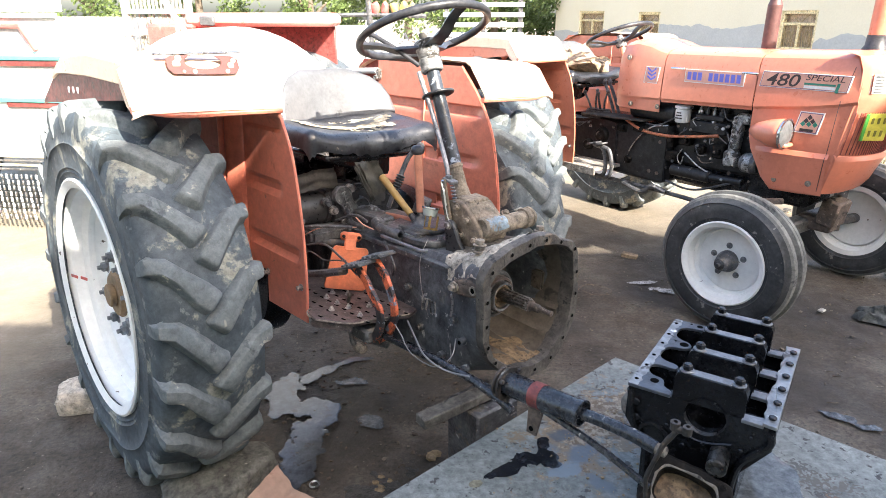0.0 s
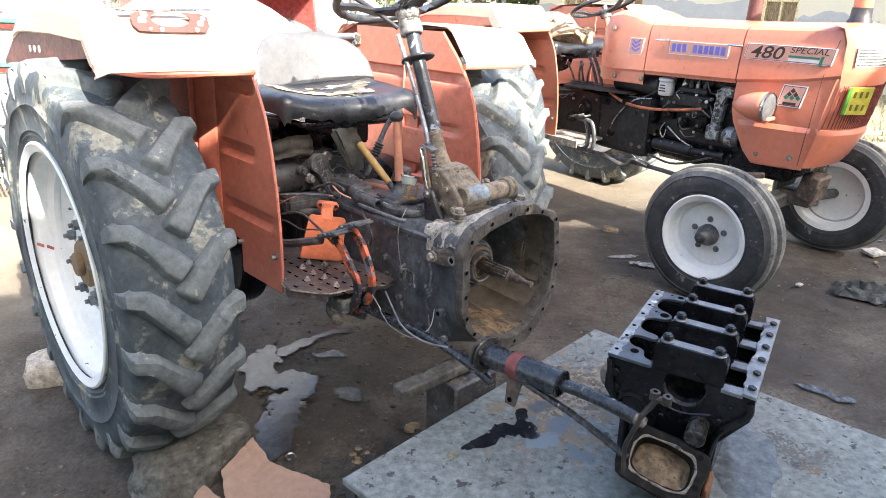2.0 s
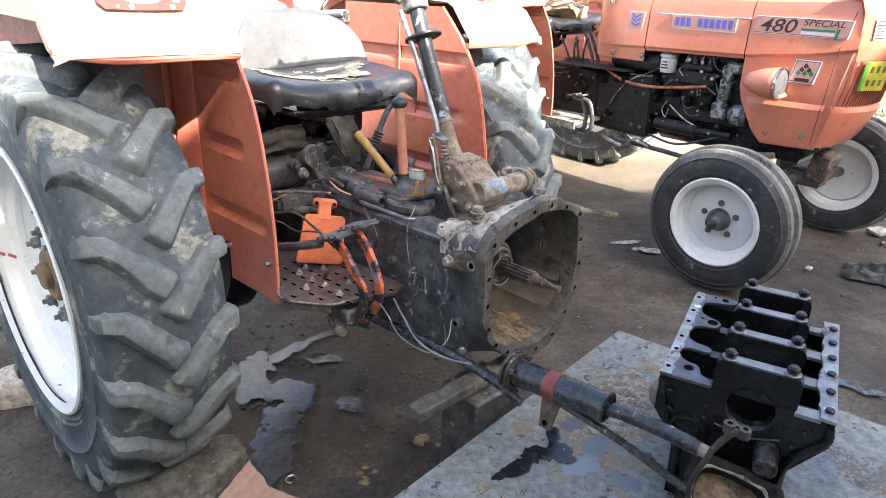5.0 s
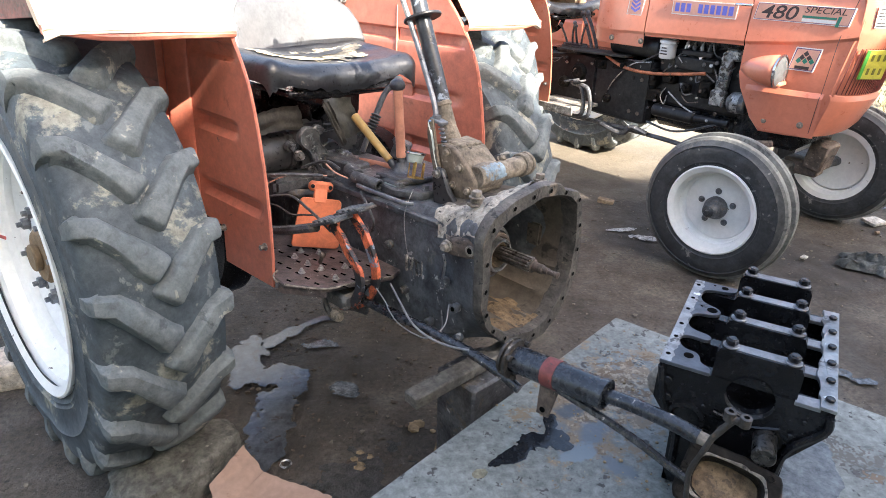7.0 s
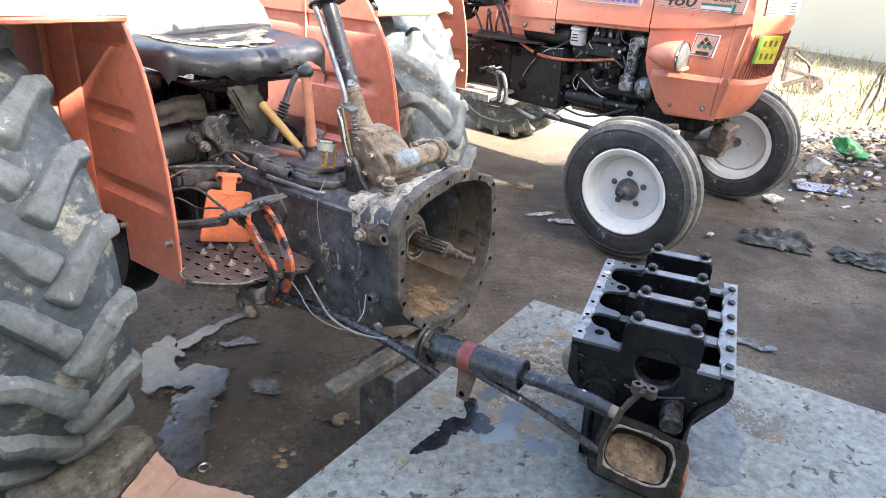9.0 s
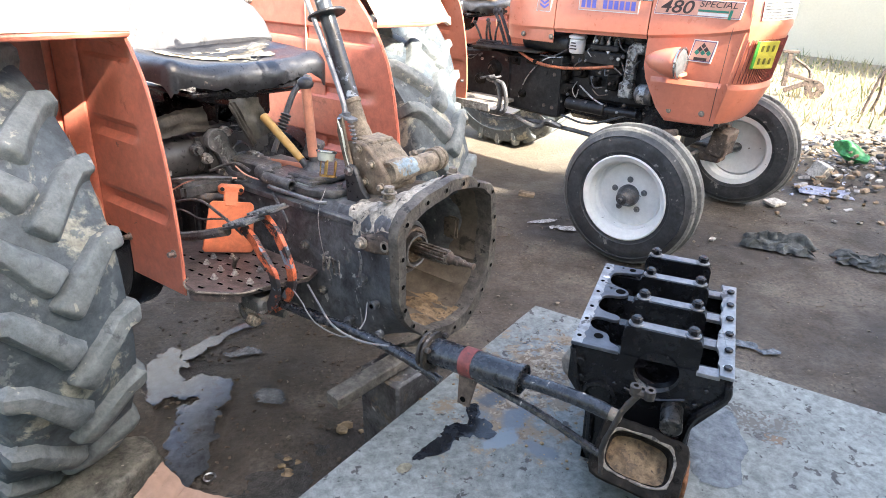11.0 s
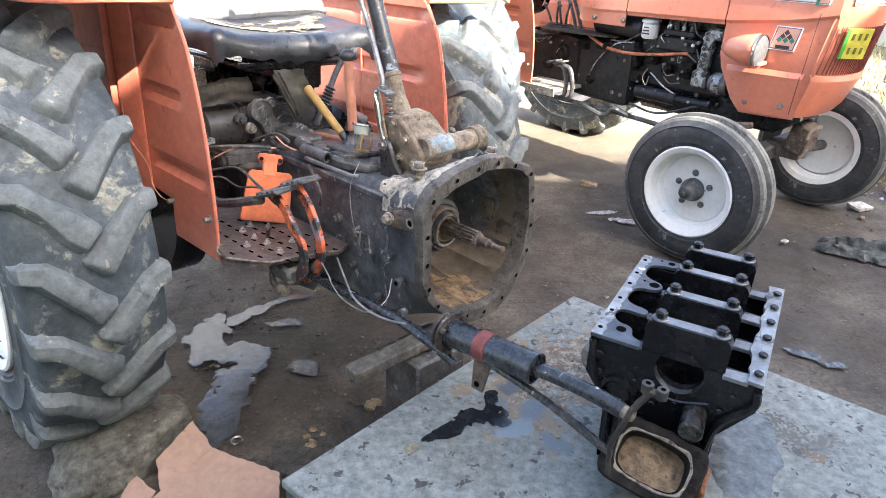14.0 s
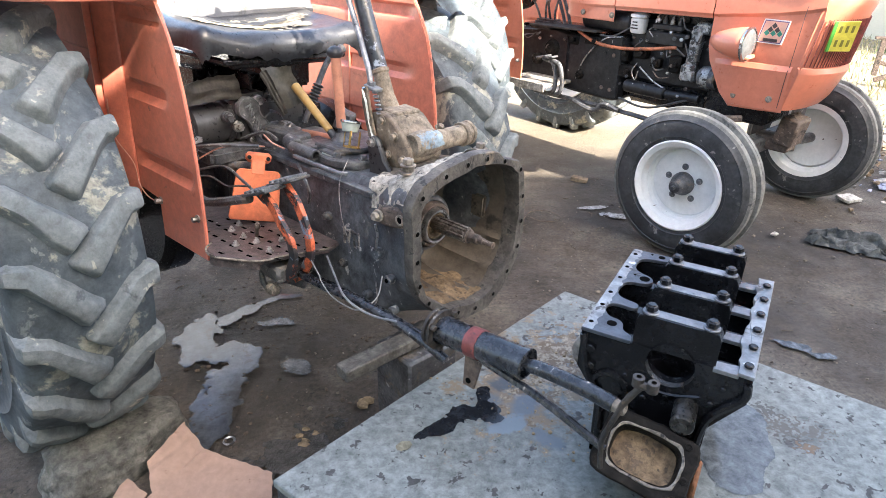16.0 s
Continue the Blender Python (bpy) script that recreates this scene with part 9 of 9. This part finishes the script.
# local x runs along the front, away from the near end; y = 0 is the front face
WINS = ((4.22, 0.78, 0.94, 1.66), (8.30, 0.76, 1.02, 1.66), (10.58, 1.10, 0.88, 1.70))
xs_ = [-8.0]
cuts = []
for x, w, z0, z1 in WINS:
    cuts.append((x - w / 2, x + w / 2, z0, z1))
edge = -8.0
slabs = []
for a, b, z0, z1 in cuts:
    slabs += [((edge + a) / 2, -0.15, 2.0, a - edge, 0.3, 4.0), ((a + b) / 2, -0.15, z0 / 2, b - a, 0.3, z0), ((a + b) / 2, -0.15, (z1 + 4.0) / 2, b - a, 0.3, 4.0 - z1)]
    edge = b
slabs += [((edge + 12.3) / 2, -0.15, 2.0, 12.3 - edge, 0.3, 4.0), (12.15, -2.5, 2.0, 0.3, 4.4, 4.0)]
for x, y, z, sx, sy, sz in slabs:
    g = Shape()
    g.box((x, y, z), (sx, sy, sz), bev=0)
    part("wall", g, PLASTER, house, "cream painted plaster wall")
g = Shape()
g.box((2.15, -2.4, 4.08), (20.7, 5.2, 0.16), bev=0.01)
part("roof", g, CEMENT, house, "flat concrete roof slab")
# bare cement band with a wavy upper edge, in front of the paint
for x0, x1, hgt in ((2.3, cuts[0][0], 1.15), (cuts[0][1], cuts[1][0], 1.35), (cuts[1][1], cuts[2][0], 1.25), (cuts[2][1], 12.3, 1.2)):
    g = Shape()
    n = max(6, int((x1 - x0) * 8))
    top = []
    for i in range(n + 1):
        x = x0 + (x1 - x0) * i / n
        top.append((x, hgt + 0.28 * noise.noise(Vector((x * 1.1, 0, 0))) + 0.08 * noise.noise(Vector((x * 5, 1, 0)))))
    g.prism([(x0, 0.0), (x1, 0.0)] + top[::-1], "y", 0.002, 0.012)
    part("cement_band", g, CEMENT, house, "grey bare cement patch")
for x, w, z0, z1 in WINS:
    g = Shape()
    def rim_of(m, d):
        return [(x - w / 2 + m, d, z0 + m), (x + w / 2 - m, d, z0 + m), (x + w / 2 - m, d, z1 - m), (x - w / 2 + m, d, z1 - m)]
    g.grid([rim_of(0.0, -0.025), rim_of(0.06, -0.025), rim_of(0.06, -0.095), rim_of(0.0, -0.095)], close_v=True)
    win = part("window", g, WIN_PAINT, house, "yellow painted window frame")
    for nm, c_, s_ in (("mullion", (x, -0.06, (z0 + z1) / 2 - 0.09), (0.05, 0.06, z1 - z0 - 0.30)), ("transom", (x, -0.06, z1 - 0.24), (w - 0.12, 0.06, 0.05))):
        g = Shape()
        g.box(c_, s_, bev=0.004)
        part(nm, g, WIN_PAINT, win)
    for s in (-1, 1):
        g = Shape()
        cx = x + s * w / 4
        hh = (z1 - z0) * 0.30
        zc = (z0 + z1) / 2 - 0.12
        for k in (0.55, 1.0):
            pts = [(cx - w * 0.10 * k, -0.05, zc - hh * 0.7 * k), (cx - w * 0.10 * k, -0.05, zc + hh * 0.5 * k), (cx, -0.05, zc + hh * 0.95 * k), (cx + w * 0.10 * k, -0.05, zc + hh * 0.5 * k), (cx + w * 0.10 * k, -0.05, zc - hh * 0.7 * k), (cx, -0.05, zc - hh * 1.0 * k), (cx - w * 0.10 * k, -0.05, zc - hh * 0.7 * k)]
            g.tube(pts, 0.012, n=5, steps=3)
        for dx in (-0.18, 0.0, 0.18):
            g.cyl((cx + dx * w, -0.05, z0 + 0.05), (cx + dx * w, -0.05, z1 - 0.26), 0.009, n=6)
        g.tube([(cx - w * 0.2, -0.05, z1 - 0.2), (cx, -0.05, z1 - 0.08), (cx + w * 0.2, -0.05, z1 - 0.2)], 0.010, n=5, steps=3)
        part("grille", g, GRILLE_PAINT, win, "scrolled brown iron grille")
    g = Shape()
    g.box((x, -0.16, (z0 + z1) / 2), (w, 0.02, z1 - z0), bev=0)
    part("shutter", g, DARK_ROOM, win, "beige shuttered opening")

# ---- decorated farm trolley on the far left ----
T_POSE = pose(-3.75, 4.80, 0, 0, 0, -8)
trolley = thing("farm_trolley", T_POSE, "white farm trolley with red panels, teal trim, chain fringe", "trailer")
g = Shape()
g.box((0, 0, 1.05), (2.3, 0.06, 0.98), bev=0.01)
part("rear_panel", g, WHITE_PAINT, trolley, "white panel")
g = Shape()
g.box((0, 0.9, 1.0), (2.24, 1.7, 0.06), bev=0.01)
part("floor_panel", g, WHITE_PAINT, trolley)
g = Shape()
g.box((1.12, 0.94, 1.05), (0.06, 1.8, 0.98), bev=0.01)
part("side_panel", g, WHITE_PAINT, trolley)
for zc in (1.42, 1.86):
    for k in range(4):
        g = Shape()
        x = -0.95 + k * 0.55
        g.tube([(x - 0.24, -0.045, zc - 0.10), (x - 0.15, -0.05, zc + 0.06), (x + 0.15, -0.05, zc + 0.06), (x + 0.24, -0.045, zc - 0.10)], 0.018, n=6, steps=1)
        part("relief", g, RED, trolley, "red trapezoid relief strip")
for z, mat in ((1.27, TEAL), (0.98, TEAL), (1.55, WHITE_PAINT)):
    g = Shape()
    g.box((0, -0.045, z), (2.28, 0.03, 0.03), bev=0.004)
    part("trim", g, mat, trolley, "teal trim strip" if mat is TEAL else "")
for z, mat in ((1.23, MAROON), (0.945, MAROON)):
    for k in range(4):
        g = Shape()
        g.box((-0.86 + 0.57 * k, -0.04, z), (0.46, 0.02, 0.035), bev=0.003)
        part("inlay", g, mat, trolley)
g = Shape()
g.box((0, 0.0, 1.78), (2.3, 0.05, 0.42), bev=0.01)
part("top_board", g, WHITE_PAINT, trolley)
for k in range(4):
    g = Shape()
    g.box((0.1, -0.06, 0.475 + 0.032 * k), (2.3, 0.03, 0.014), bev=0.003)
    part("bumper_slat", g, WIN_PAINT if k % 2 else BLACK, trolley, "yellow and black bumper slat")
for k in range(3):
    g = Shape()
    g.box((-0.6 + 0.85 * k, -0.08, 0.52), (0.07, 0.02, 0.13), bev=0.003)
    part("bracket", g, WHITE_PAINT, trolley)
for k in range(56):
    g = Shape()
    x = -1.1 + k * 0.041
    for j in range(8):
        z = 0.42 - j * 0.045
        g.box((x + 0.004 * (j % 2), -0.07, z), (0.016, 0.012, 0.036), rot=(0, 0, 90 * (j % 2)), bev=0.003)
    part("chain", g, WHITE_PAINT if k % 2 else STEEL, trolley)
for s in (-0.8, 0.8):
    g = Shape()
    g.lathe([(0.22, -0.08), (0.38, -0.09), (0.42, -0.06), (0.42, 0.06), (0.38, 0.09), (0.22, 0.08)], (s, 0.9, 0.42), "x", 32)
    part("tyre", g, RUBBER_F, trolley)

# ---- slatted cane rack ----
rack = thing("cane_rack", pose(-2.25, 5.35, 0, 0, 0, 6), "pale frame stacked with grey cane bundles", "rack")
g = Shape()
for x in (-0.24, 0.24):
    g.box((x, 0, 0.85), (0.05, 0.05, 1.7), bev=0.005)
for z in (0.55, 0.95, 1.22, 1.42, 1.58):
    g.box((0, -0.02, z), (0.52, 0.05, 0.035), bev=0.005)
part("frame", g, WHITE_PAINT, rack)
for z in (1.25, 1.44, 1.60, 0.98):
    for k in range(15):
        g = Shape()
        x = -0.21 + k * 0.03
        g.cyl((x, 0.01, z), (x + random.uniform(-0.012, 0.012), 0.0, z + random.uniform(0.11, 0.16)), 0.011, n=6)
        part("cane", g, STRAW, rack)
g = Shape()
for i in range(40):
    a = random.uniform(0, 6.28)
    p = Vector((0.12 + random.gauss(0, 0.07), -0.05, 1.30 + abs(random.gauss(0, 0.05))))
    g.tube([p, p + Vector((0.06 * math.cos(a), -0.02, 0.04 * math.sin(a))), p + Vector((0.1 * math.cos(a + 1), 0, 0.03))], 0.004, n=4, steps=2)
part("twigs", g, BARK, rack, "tangled dry twigs")

# ---- red tractor behind ----
red = thing("tractor", pose(-1.30, 4.85, 0, 0, 0, -8), "red tractor with pale rounded mudguard", "tractor")
# the mudguard's white stands for strong sun on the dome
g = Shape()
rows = []
for i in range(25):
    a = math.pi * i / 24
    rows.append([(0.80 * math.cos(a), y, 0.68 + 0.80 * math.sin(a)) for y in (-0.801, -0.80, -0.44)])
g.grid(rows, close_u=False)
g.grid([[(x * 0.985, y, 0.66 + (z - 0.66) * 0.985) for x, y, z in r] for r in rows], close_u=False)
part("mudguard", g, WHITE_PAINT, red, "rounded mudguard, whitened as if sunlit")
g = Shape()
g.prism([(0.797 * math.cos(math.pi * i / 24), 0.68 + 0.797 * math.sin(math.pi * i / 24)) for i in range(25)], "y", -0.806, -0.79)
part("mudguard_side", g, WHITE_PAINT, red, "mudguard side, whitened as if sunlit")
g = Shape()
g.lathe([(0.40, -0.16), (0.55, -0.18), (0.64, -0.14), (0.65, 0), (0.64, 0.14), (0.55, 0.18), (0.40, 0.16), (0.3, 0.0)], (0, -0.62, 0.655), "y", 40)
part("rear_wheel", g, RUBBER, red)
g = Shape()
g.lathe([(0.40, -0.16), (0.55, -0.18), (0.64, -0.14), (0.65, 0), (0.64, 0.14), (0.55, 0.18), (0.40, 0.16), (0.3, 0.0)], (0, 0.62, 0.655), "y", 40)
part("rear_wheel", g, RUBBER, red)
# one red paint split by light: pink where sunlit, maroon where shaded
g = Shape()
g.box((-0.15, 0.40, 1.52), (1.15, 0.35, 0.10), bev=0.03)
part("hood_rim", g, SUNLIT_RED, red, "red bodywork coloured pinkish as if sunlit")
for nm, c_, s_, m_ in (("corner_post", (-0.60, 0.40, 1.27), (0.10, 0.33, 0.40), RED), ("inner_panel", (-0.15, 0.55, 1.27), (1.05, 0.03, 0.40), MAROON), ("chassis", (0.30, 0.10, 0.95), (1.4, 0.40, 0.35), RED)):
    g = Shape()
    g.box(c_, s_, bev=min(0.02, min(s_) * 0.3))
    part(nm, g, m_, red)
g = Shape()
g.box((-0.52, 0.20, 1.51), (0.12, 0.03, 0.07), bev=0.01)
part("lamp", g, LENS, red, "square white lamp")
g = Shape()
g.tube([(-0.85, 0.1, 1.75), (-0.62, 0.05, 1.42), (-0.50, 0.0, 1.2)], 0.022, n=8)
part("post", g, LABEL_WHITE, red)
g = Shape()
g.box((-0.78, 0.25, 1.32), (0.26, 0.5, 0.34), bev=0.02)
part("tool_box", g, RED, red)

# ---- pale machinery between the tractors ----
drill = thing("seed_drill", pose(-0.35, 6.3, 0, 0, 0, 4), "pale sheet-metal farm implement with pipes and round covers", "implement")
g = Shape()
g.box((-0.55, -0.1, 1.22), (0.42, 0.05, 0.50), rot=(0, 0, 12), bev=0.01)
g.box((0.25, 0.1, 1.20), (0.75, 0.35, 0.24), bev=0.03)
g.box((0.0, 0.0, 0.75), (1.7, 0.10, 0.10), bev=0.01)
for x in (-0.7, 0.0, 0.7):
    g.box((x, 0, 0.38), (0.08, 0.08, 0.76), bev=0.01)
part("body", g, WHITE_PAINT, drill)
for k, (x, z, r) in enumerate(((-0.15, 1.30, 0.10), (0.02, 1.22, 0.13), (0.28, 1.28, 0.12), (0.55, 1.18, 0.10), (-0.30, 1.15, 0.08))):
    g = Shape()
    g.lathe([(0.0, -0.16), (r * 0.8, -0.16), (r, -0.14), (r, 0.10), (0.0, 0.12)], (x, -0.08 - 0.03 * k, z), "y", 24)
    part("drum", g, ALU if k % 2 else WHITE_PAINT, drill)
for k in range(9):
    g = Shape()
    x = -0.4 + 0.13 * k
    g.tube([(x, -0.15, 1.40), (x + 0.05, -0.22, 1.25), (x - 0.03, -0.2, 1.05), (x + 0.04, -0.15, 0.85)], 0.012, n=6)
    part("pipe", g, BLACK if k % 3 == 0 else STEEL, drill)
g = Shape()
g.box((-0.62, -0.14, 1.06), (0.30, 0.06, 0.10), rot=(0, 18, 12), bev=0.01)
g.box((1.05, 0.4, 1.30), (0.60, 0.4, 0.10), bev=0.02)
part("cover", g, ORANGE, drill, "orange sheet cover")
g = Shape()
g.tube([(-0.9, 0.2, 1.55), (-0.4, 0.25, 1.56), (0.2, 0.2, 1.55)], 0.02)
g.cyl((-0.33, 0.25, 1.1), (-0.36, 0.25, 2.2), 0.03, n=10)
part("rail", g, BLACK, drill)
for k in range(5):
    g = Shape()
    x = -0.28 + 0.09 * k
    g.ball((x, 0.25, 1.62), 0.05, (0.8, 0.6, 1.3), 2)
    g.rough(0.02, 20, k)
    part("tassel", g, RED if k < 2 else WOOD_Y, drill, "coloured wool tassel")
# slatted white trailer rail
trailer = thing("trailer", pose(0.55, 9.2, 0, 0, 0, -4), "white slatted trailer side beyond the yard", "trailer")
for k in range(6):
    g = Shape()
    g.box((0, 0, 1.05 + 0.13 * k), (1.1, 0.03, 0.06), bev=0.005)
    part("slat", g, WHITE_PAINT, trailer)
g = Shape()
for x in (-0.5, 0, 0.5):
    g.box((x, 0.04, 1.1), (0.06, 0.05, 1.5), bev=0.005)
g.box((0, 0.8, 0.75), (1.2, 1.6, 0.1), bev=0.01)
for s in (-0.4, 0.4):
    g.lathe([(0.15, -0.08), (0.36, -0.08), (0.36, 0.08), (0.15, 0.08)], (s, 0.8, 0.36), "x", 24)
part("frame", g, BLACK, trailer)
hay = Shape()
hay.ball((0, 0, 0), 1, (1, 1, 1), 4)
for v in hay.bm.verts:
    d = v.co.normalized()
    v.co = Vector((d.x * 1.5, d.y * 0.8, d.z * 0.62)) * (1 + 0.2 * noise.noise(d * 3))
single("straw_heap", hay, LEAF_DRY, "pale heap of chopped straw behind the tractors", "heap", pose(-3.6, 9.5, 0.5))

# ---- scrap and rubbish to the right ----
rng = random.Random(11)
BITS = [material("litter_white", (0.36, 0.34, 0.30), (0.46, 0.44, 0.40), 0.8), material("litter_grey", (0.22, 0.21, 0.20), (0.33, 0.31, 0.29), 0.8), material("litter_brown", (0.20, 0.14, 0.09), (0.30, 0.22, 0.14), 0.9), material("litter_dark", (0.05, 0.048, 0.045), (0.09, 0.085, 0.08), 0.8), material("litter_blue", (0.20, 0.22, 0.30), (0.28, 0.30, 0.38), 0.7)]
g = Shape()
for i in range(1700):
    t_ = rng.random()
    x = 3.05 + 3.2 * t_ + rng.gauss(0, 0.25)
    y = 4.25 + 0.35 * t_ + rng.gauss(0, 0.42)
    r = rng.uniform(0.006, 0.032)
    h = max(0.0, 0.16 * math.exp(-((y - 4.45) / 0.5) ** 2)) * rng.random()
    g.slot = rng.choice((0, 1, 1, 1, 2, 2, 2, 3, 3, 3, 4))
    if i % 2:
        g.box((x, y, h + r * 0.4), (r * rng.uniform(0.8, 2.4), r * rng.uniform(0.6, 1.6), r * rng.uniform(0.08, 0.7)), rot=(rng.uniform(-40, 40), rng.uniform(-40, 40), rng.uniform(0, 180)), bev=0)
    else:
        g.ball((x, y, h + r * 0.4), r, (rng.uniform(0.8, 1.6), rng.uniform(0.6, 1.3), rng.uniform(0.3, 0.8)), 1)
g.rough(0.012, 30, 4)
single("rubbish", g, BITS, "heap of mixed rubbish, rags and rubble at the yard's edge", "rubbish", kind="stuff", sharp=30)
for c_, s_, rot_, col, nm, lb, cat in (((3.33, 3.82, 0.012), (0.34, 0.20, 0.006), (0, 2, -28), BITS[4], "paper_sheet", "lilac printed paper sheet on the ground", "paper"), ((2.83, 3.66, 0.02), (0.13, 0.09, 0.02), (4, 3, 20), BITS[0], "paper_scrap", "white scrap of paper on the ground", "paper"),
                                       ((3.50, 4.08, 0.07), (0.16, 0.10, 0.11), (20, 14, 30), BITS[0], "small_carton", "small printed white carton in the rubbish", "carton"), ((2.10, 3.20, 0.01), (0.05, 0.03, 0.01), (0, 5, 40), BITS[0], "foil_scrap", "bright scrap of foil on dark earth", "scrap"), ((1.27, 4.05, 0.015), (0.10, 0.05, 0.025), (0, 5, -30), BITS[2], "bark_scrap", "brown scrap of bark on dark earth", "scrap")):
    g = Shape()
    g.box((0, 0, 0), s_, bev=0.002)
    bmesh.ops.subdivide_edges(g.bm, edges=g.bm.edges[:], cuts=3, use_grid_fill=True)
    g.rough(0.006, 20, 2)
    single(nm, g, col, lb, cat, pose(*c_, *rot_))
g = Shape()
g.ball((0, 0, 0), 0.12, (1.2, 0.5, 0.5), 3)
g.rough(0.06, 12, 5)
single("green_bag", g, material("green_plastic", (0.04, 0.22, 0.08), (0.06, 0.30, 0.10), 0.35), "crumpled green plastic bag in the rubbish", "bag", pose(3.98, 4.33, 0.10, 0, 20, -35))
# plough frame and trestle
plough = thing("plough", pose(5.25, 6.85, 0, 0, 0, -30) @ Matrix.Scale(0.52, 4), "rusty plough frame with a small depth wheel", "plough")
g = Shape()
g.box((0, 0, 0.62), (0.10, 0.10, 0.75), bev=0.01)
g.box((0, 0.0, 0.98), (0.34, 0.12, 0.06), bev=0.01)
g.box((0.3, 0, 0.45), (0.62, 0.08, 0.08), rot=(0, 12, 0), bev=0.01)
g.box((0.25, 0, 0.25), (0.5, 0.06, 0.10), rot=(0, -25, 0), bev=0.01)
g.tube([(0.1, 0, 0.85), (0.45, 0, 0.6), (0.5, 0, 0.2)], 0.03)
part("frame", g, RUSTY, plough)
g = Shape()
g.lathe([(0.06, -0.04), (0.20, -0.04), (0.20, 0.04), (0.06, 0.04)], (0.62, 0, 0.21), "y", 24)
part("depth_wheel", g, RUSTY, plough)
trestle = thing("trestle", pose(5.62, 5.9, 0, 0, 0, -20) @ Matrix.Scale(0.52, 4), "bent rusty iron trestle standing on dry grass", "trestle")
for pts in ([(-0.20, 0, 0.0), (-0.02, 0, 0.82), (0.16, 0, 0.86), (0.24, 0, 0.0)], [(0.0, 0.05, 0.85), (0.12, 0.2, 0.4), (0.1, 0.3, 0.0)]):
    g = Shape()
    g.tube(pts, 0.028, n=8, steps=5)
    part("leg", g, RUSTY, trestle)

# ---- dry grass ----
g = Shape()
rng = random.Random(3)
for i in range(9000):
    u = rng.random()
    if u < 0.62:
        x, y = rng.uniform(3.6, 9.0), rng.uniform(5.2, 11.5)
        if x * 0.908 + y * 0.415 > 8.45 * 0.908 + 8.9 * 0.415 - 0.1:
            continue
    else:
        x, y = rng.uniform(-6, 4.2), rng.uniform(8.0, 18.0)
    h, w, a = rng.uniform(0.04, 0.16), rng.uniform(0.004, 0.010), rng.uniform(0, 6.28)
    dx, dy = math.cos(a) * w, math.sin(a) * w
    lx, ly = rng.gauss(0, 0.05), rng.gauss(0, 0.05)
    v = [g.bm.verts.new(p) for p in ((x - dx, y - dy, 0), (x + dx, y + dy, 0), (x + lx, y + ly, h))]
    g.slot = 0 if rng.random() < 0.8 else 1
    g.face(v)
single("dry_grass", g, [LEAF_DRY, LEAF], "sparse sun-dried grass", "grass", kind="stuff")


# ---- trees along the far side ----
def tree(c, h, r, seed, label):
    t = thing("tree", pose(*c), label, "tree", "trees along the far edge")
    rng = random.Random(seed)
    g = Shape()
    g.tube([(0, 0, -0.1), (0.1, 0.05, h * 0.3), (0.0, 0.1, h * 0.62)], 0.16, n=10, taper=0.07)
    for k in range(6):
        a = 6.28 * k / 6 + rng.random()
        z = h * rng.uniform(0.25, 0.55)
        g.tube([(0.05, 0.05, z), (r * 0.35 * math.cos(a), r * 0.35 * math.sin(a), z + h * 0.14), (r * 0.7 * math.cos(a), r * 0.7 * math.sin(a), z + h * 0.24)], 0.06, n=6, taper=0.02)
    part("trunk", g, BARK, t)
    g = Shape()
    hubs = []
    for k in range(26):
        a, u = rng.uniform(0, 6.28), rng.random() ** 0.5
        z = rng.uniform(0.12, 1.0)
        hubs.append((u * r * math.cos(a), u * r * math.sin(a), h * z, rng.uniform(0.3, 0.65)))
    for i in range(9000):
        x, y, z, q = rng.choice(hubs)
        d = Vector((rng.gauss(0, 1), rng.gauss(0, 1), rng.gauss(0, 0.8))).normalized() * q * rng.random() ** 0.4 * r * 0.42
        p = Vector((x, y, z)) + d
        if p.z < 0.15:
            continue
        n = Vector((rng.gauss(0, 1), rng.gauss(0, 1), rng.gauss(0.4, 1))).normalized()
        e = n.orthogonal().normalized() * rng.uniform(0.05, 0.10)
        f = n.cross(e).normalized() * rng.uniform(0.025, 0.05)
        g.face([g.bm.verts.new(v) for v in (p - e, p - f, p + e, p + f)])
    part("crown", g, LEAF, t)


for k, (x, y, h, r) in enumerate(((-1.2, 21.5, 5.5, 2.6), (1.6, 22.0, 6.0, 2.5), (-4.5, 22.5, 5.5, 2.8), (-8.0, 22.0, 6.0, 3.0), (3.4, 24.0, 5.5, 2.4), (-12.0, 23.0, 6.5, 3.2), (0.2, 24.5, 7.0, 3.0))):
    tree((x, y, 0), h, r, 40 + k, "broad green leafy tree along the far edge")
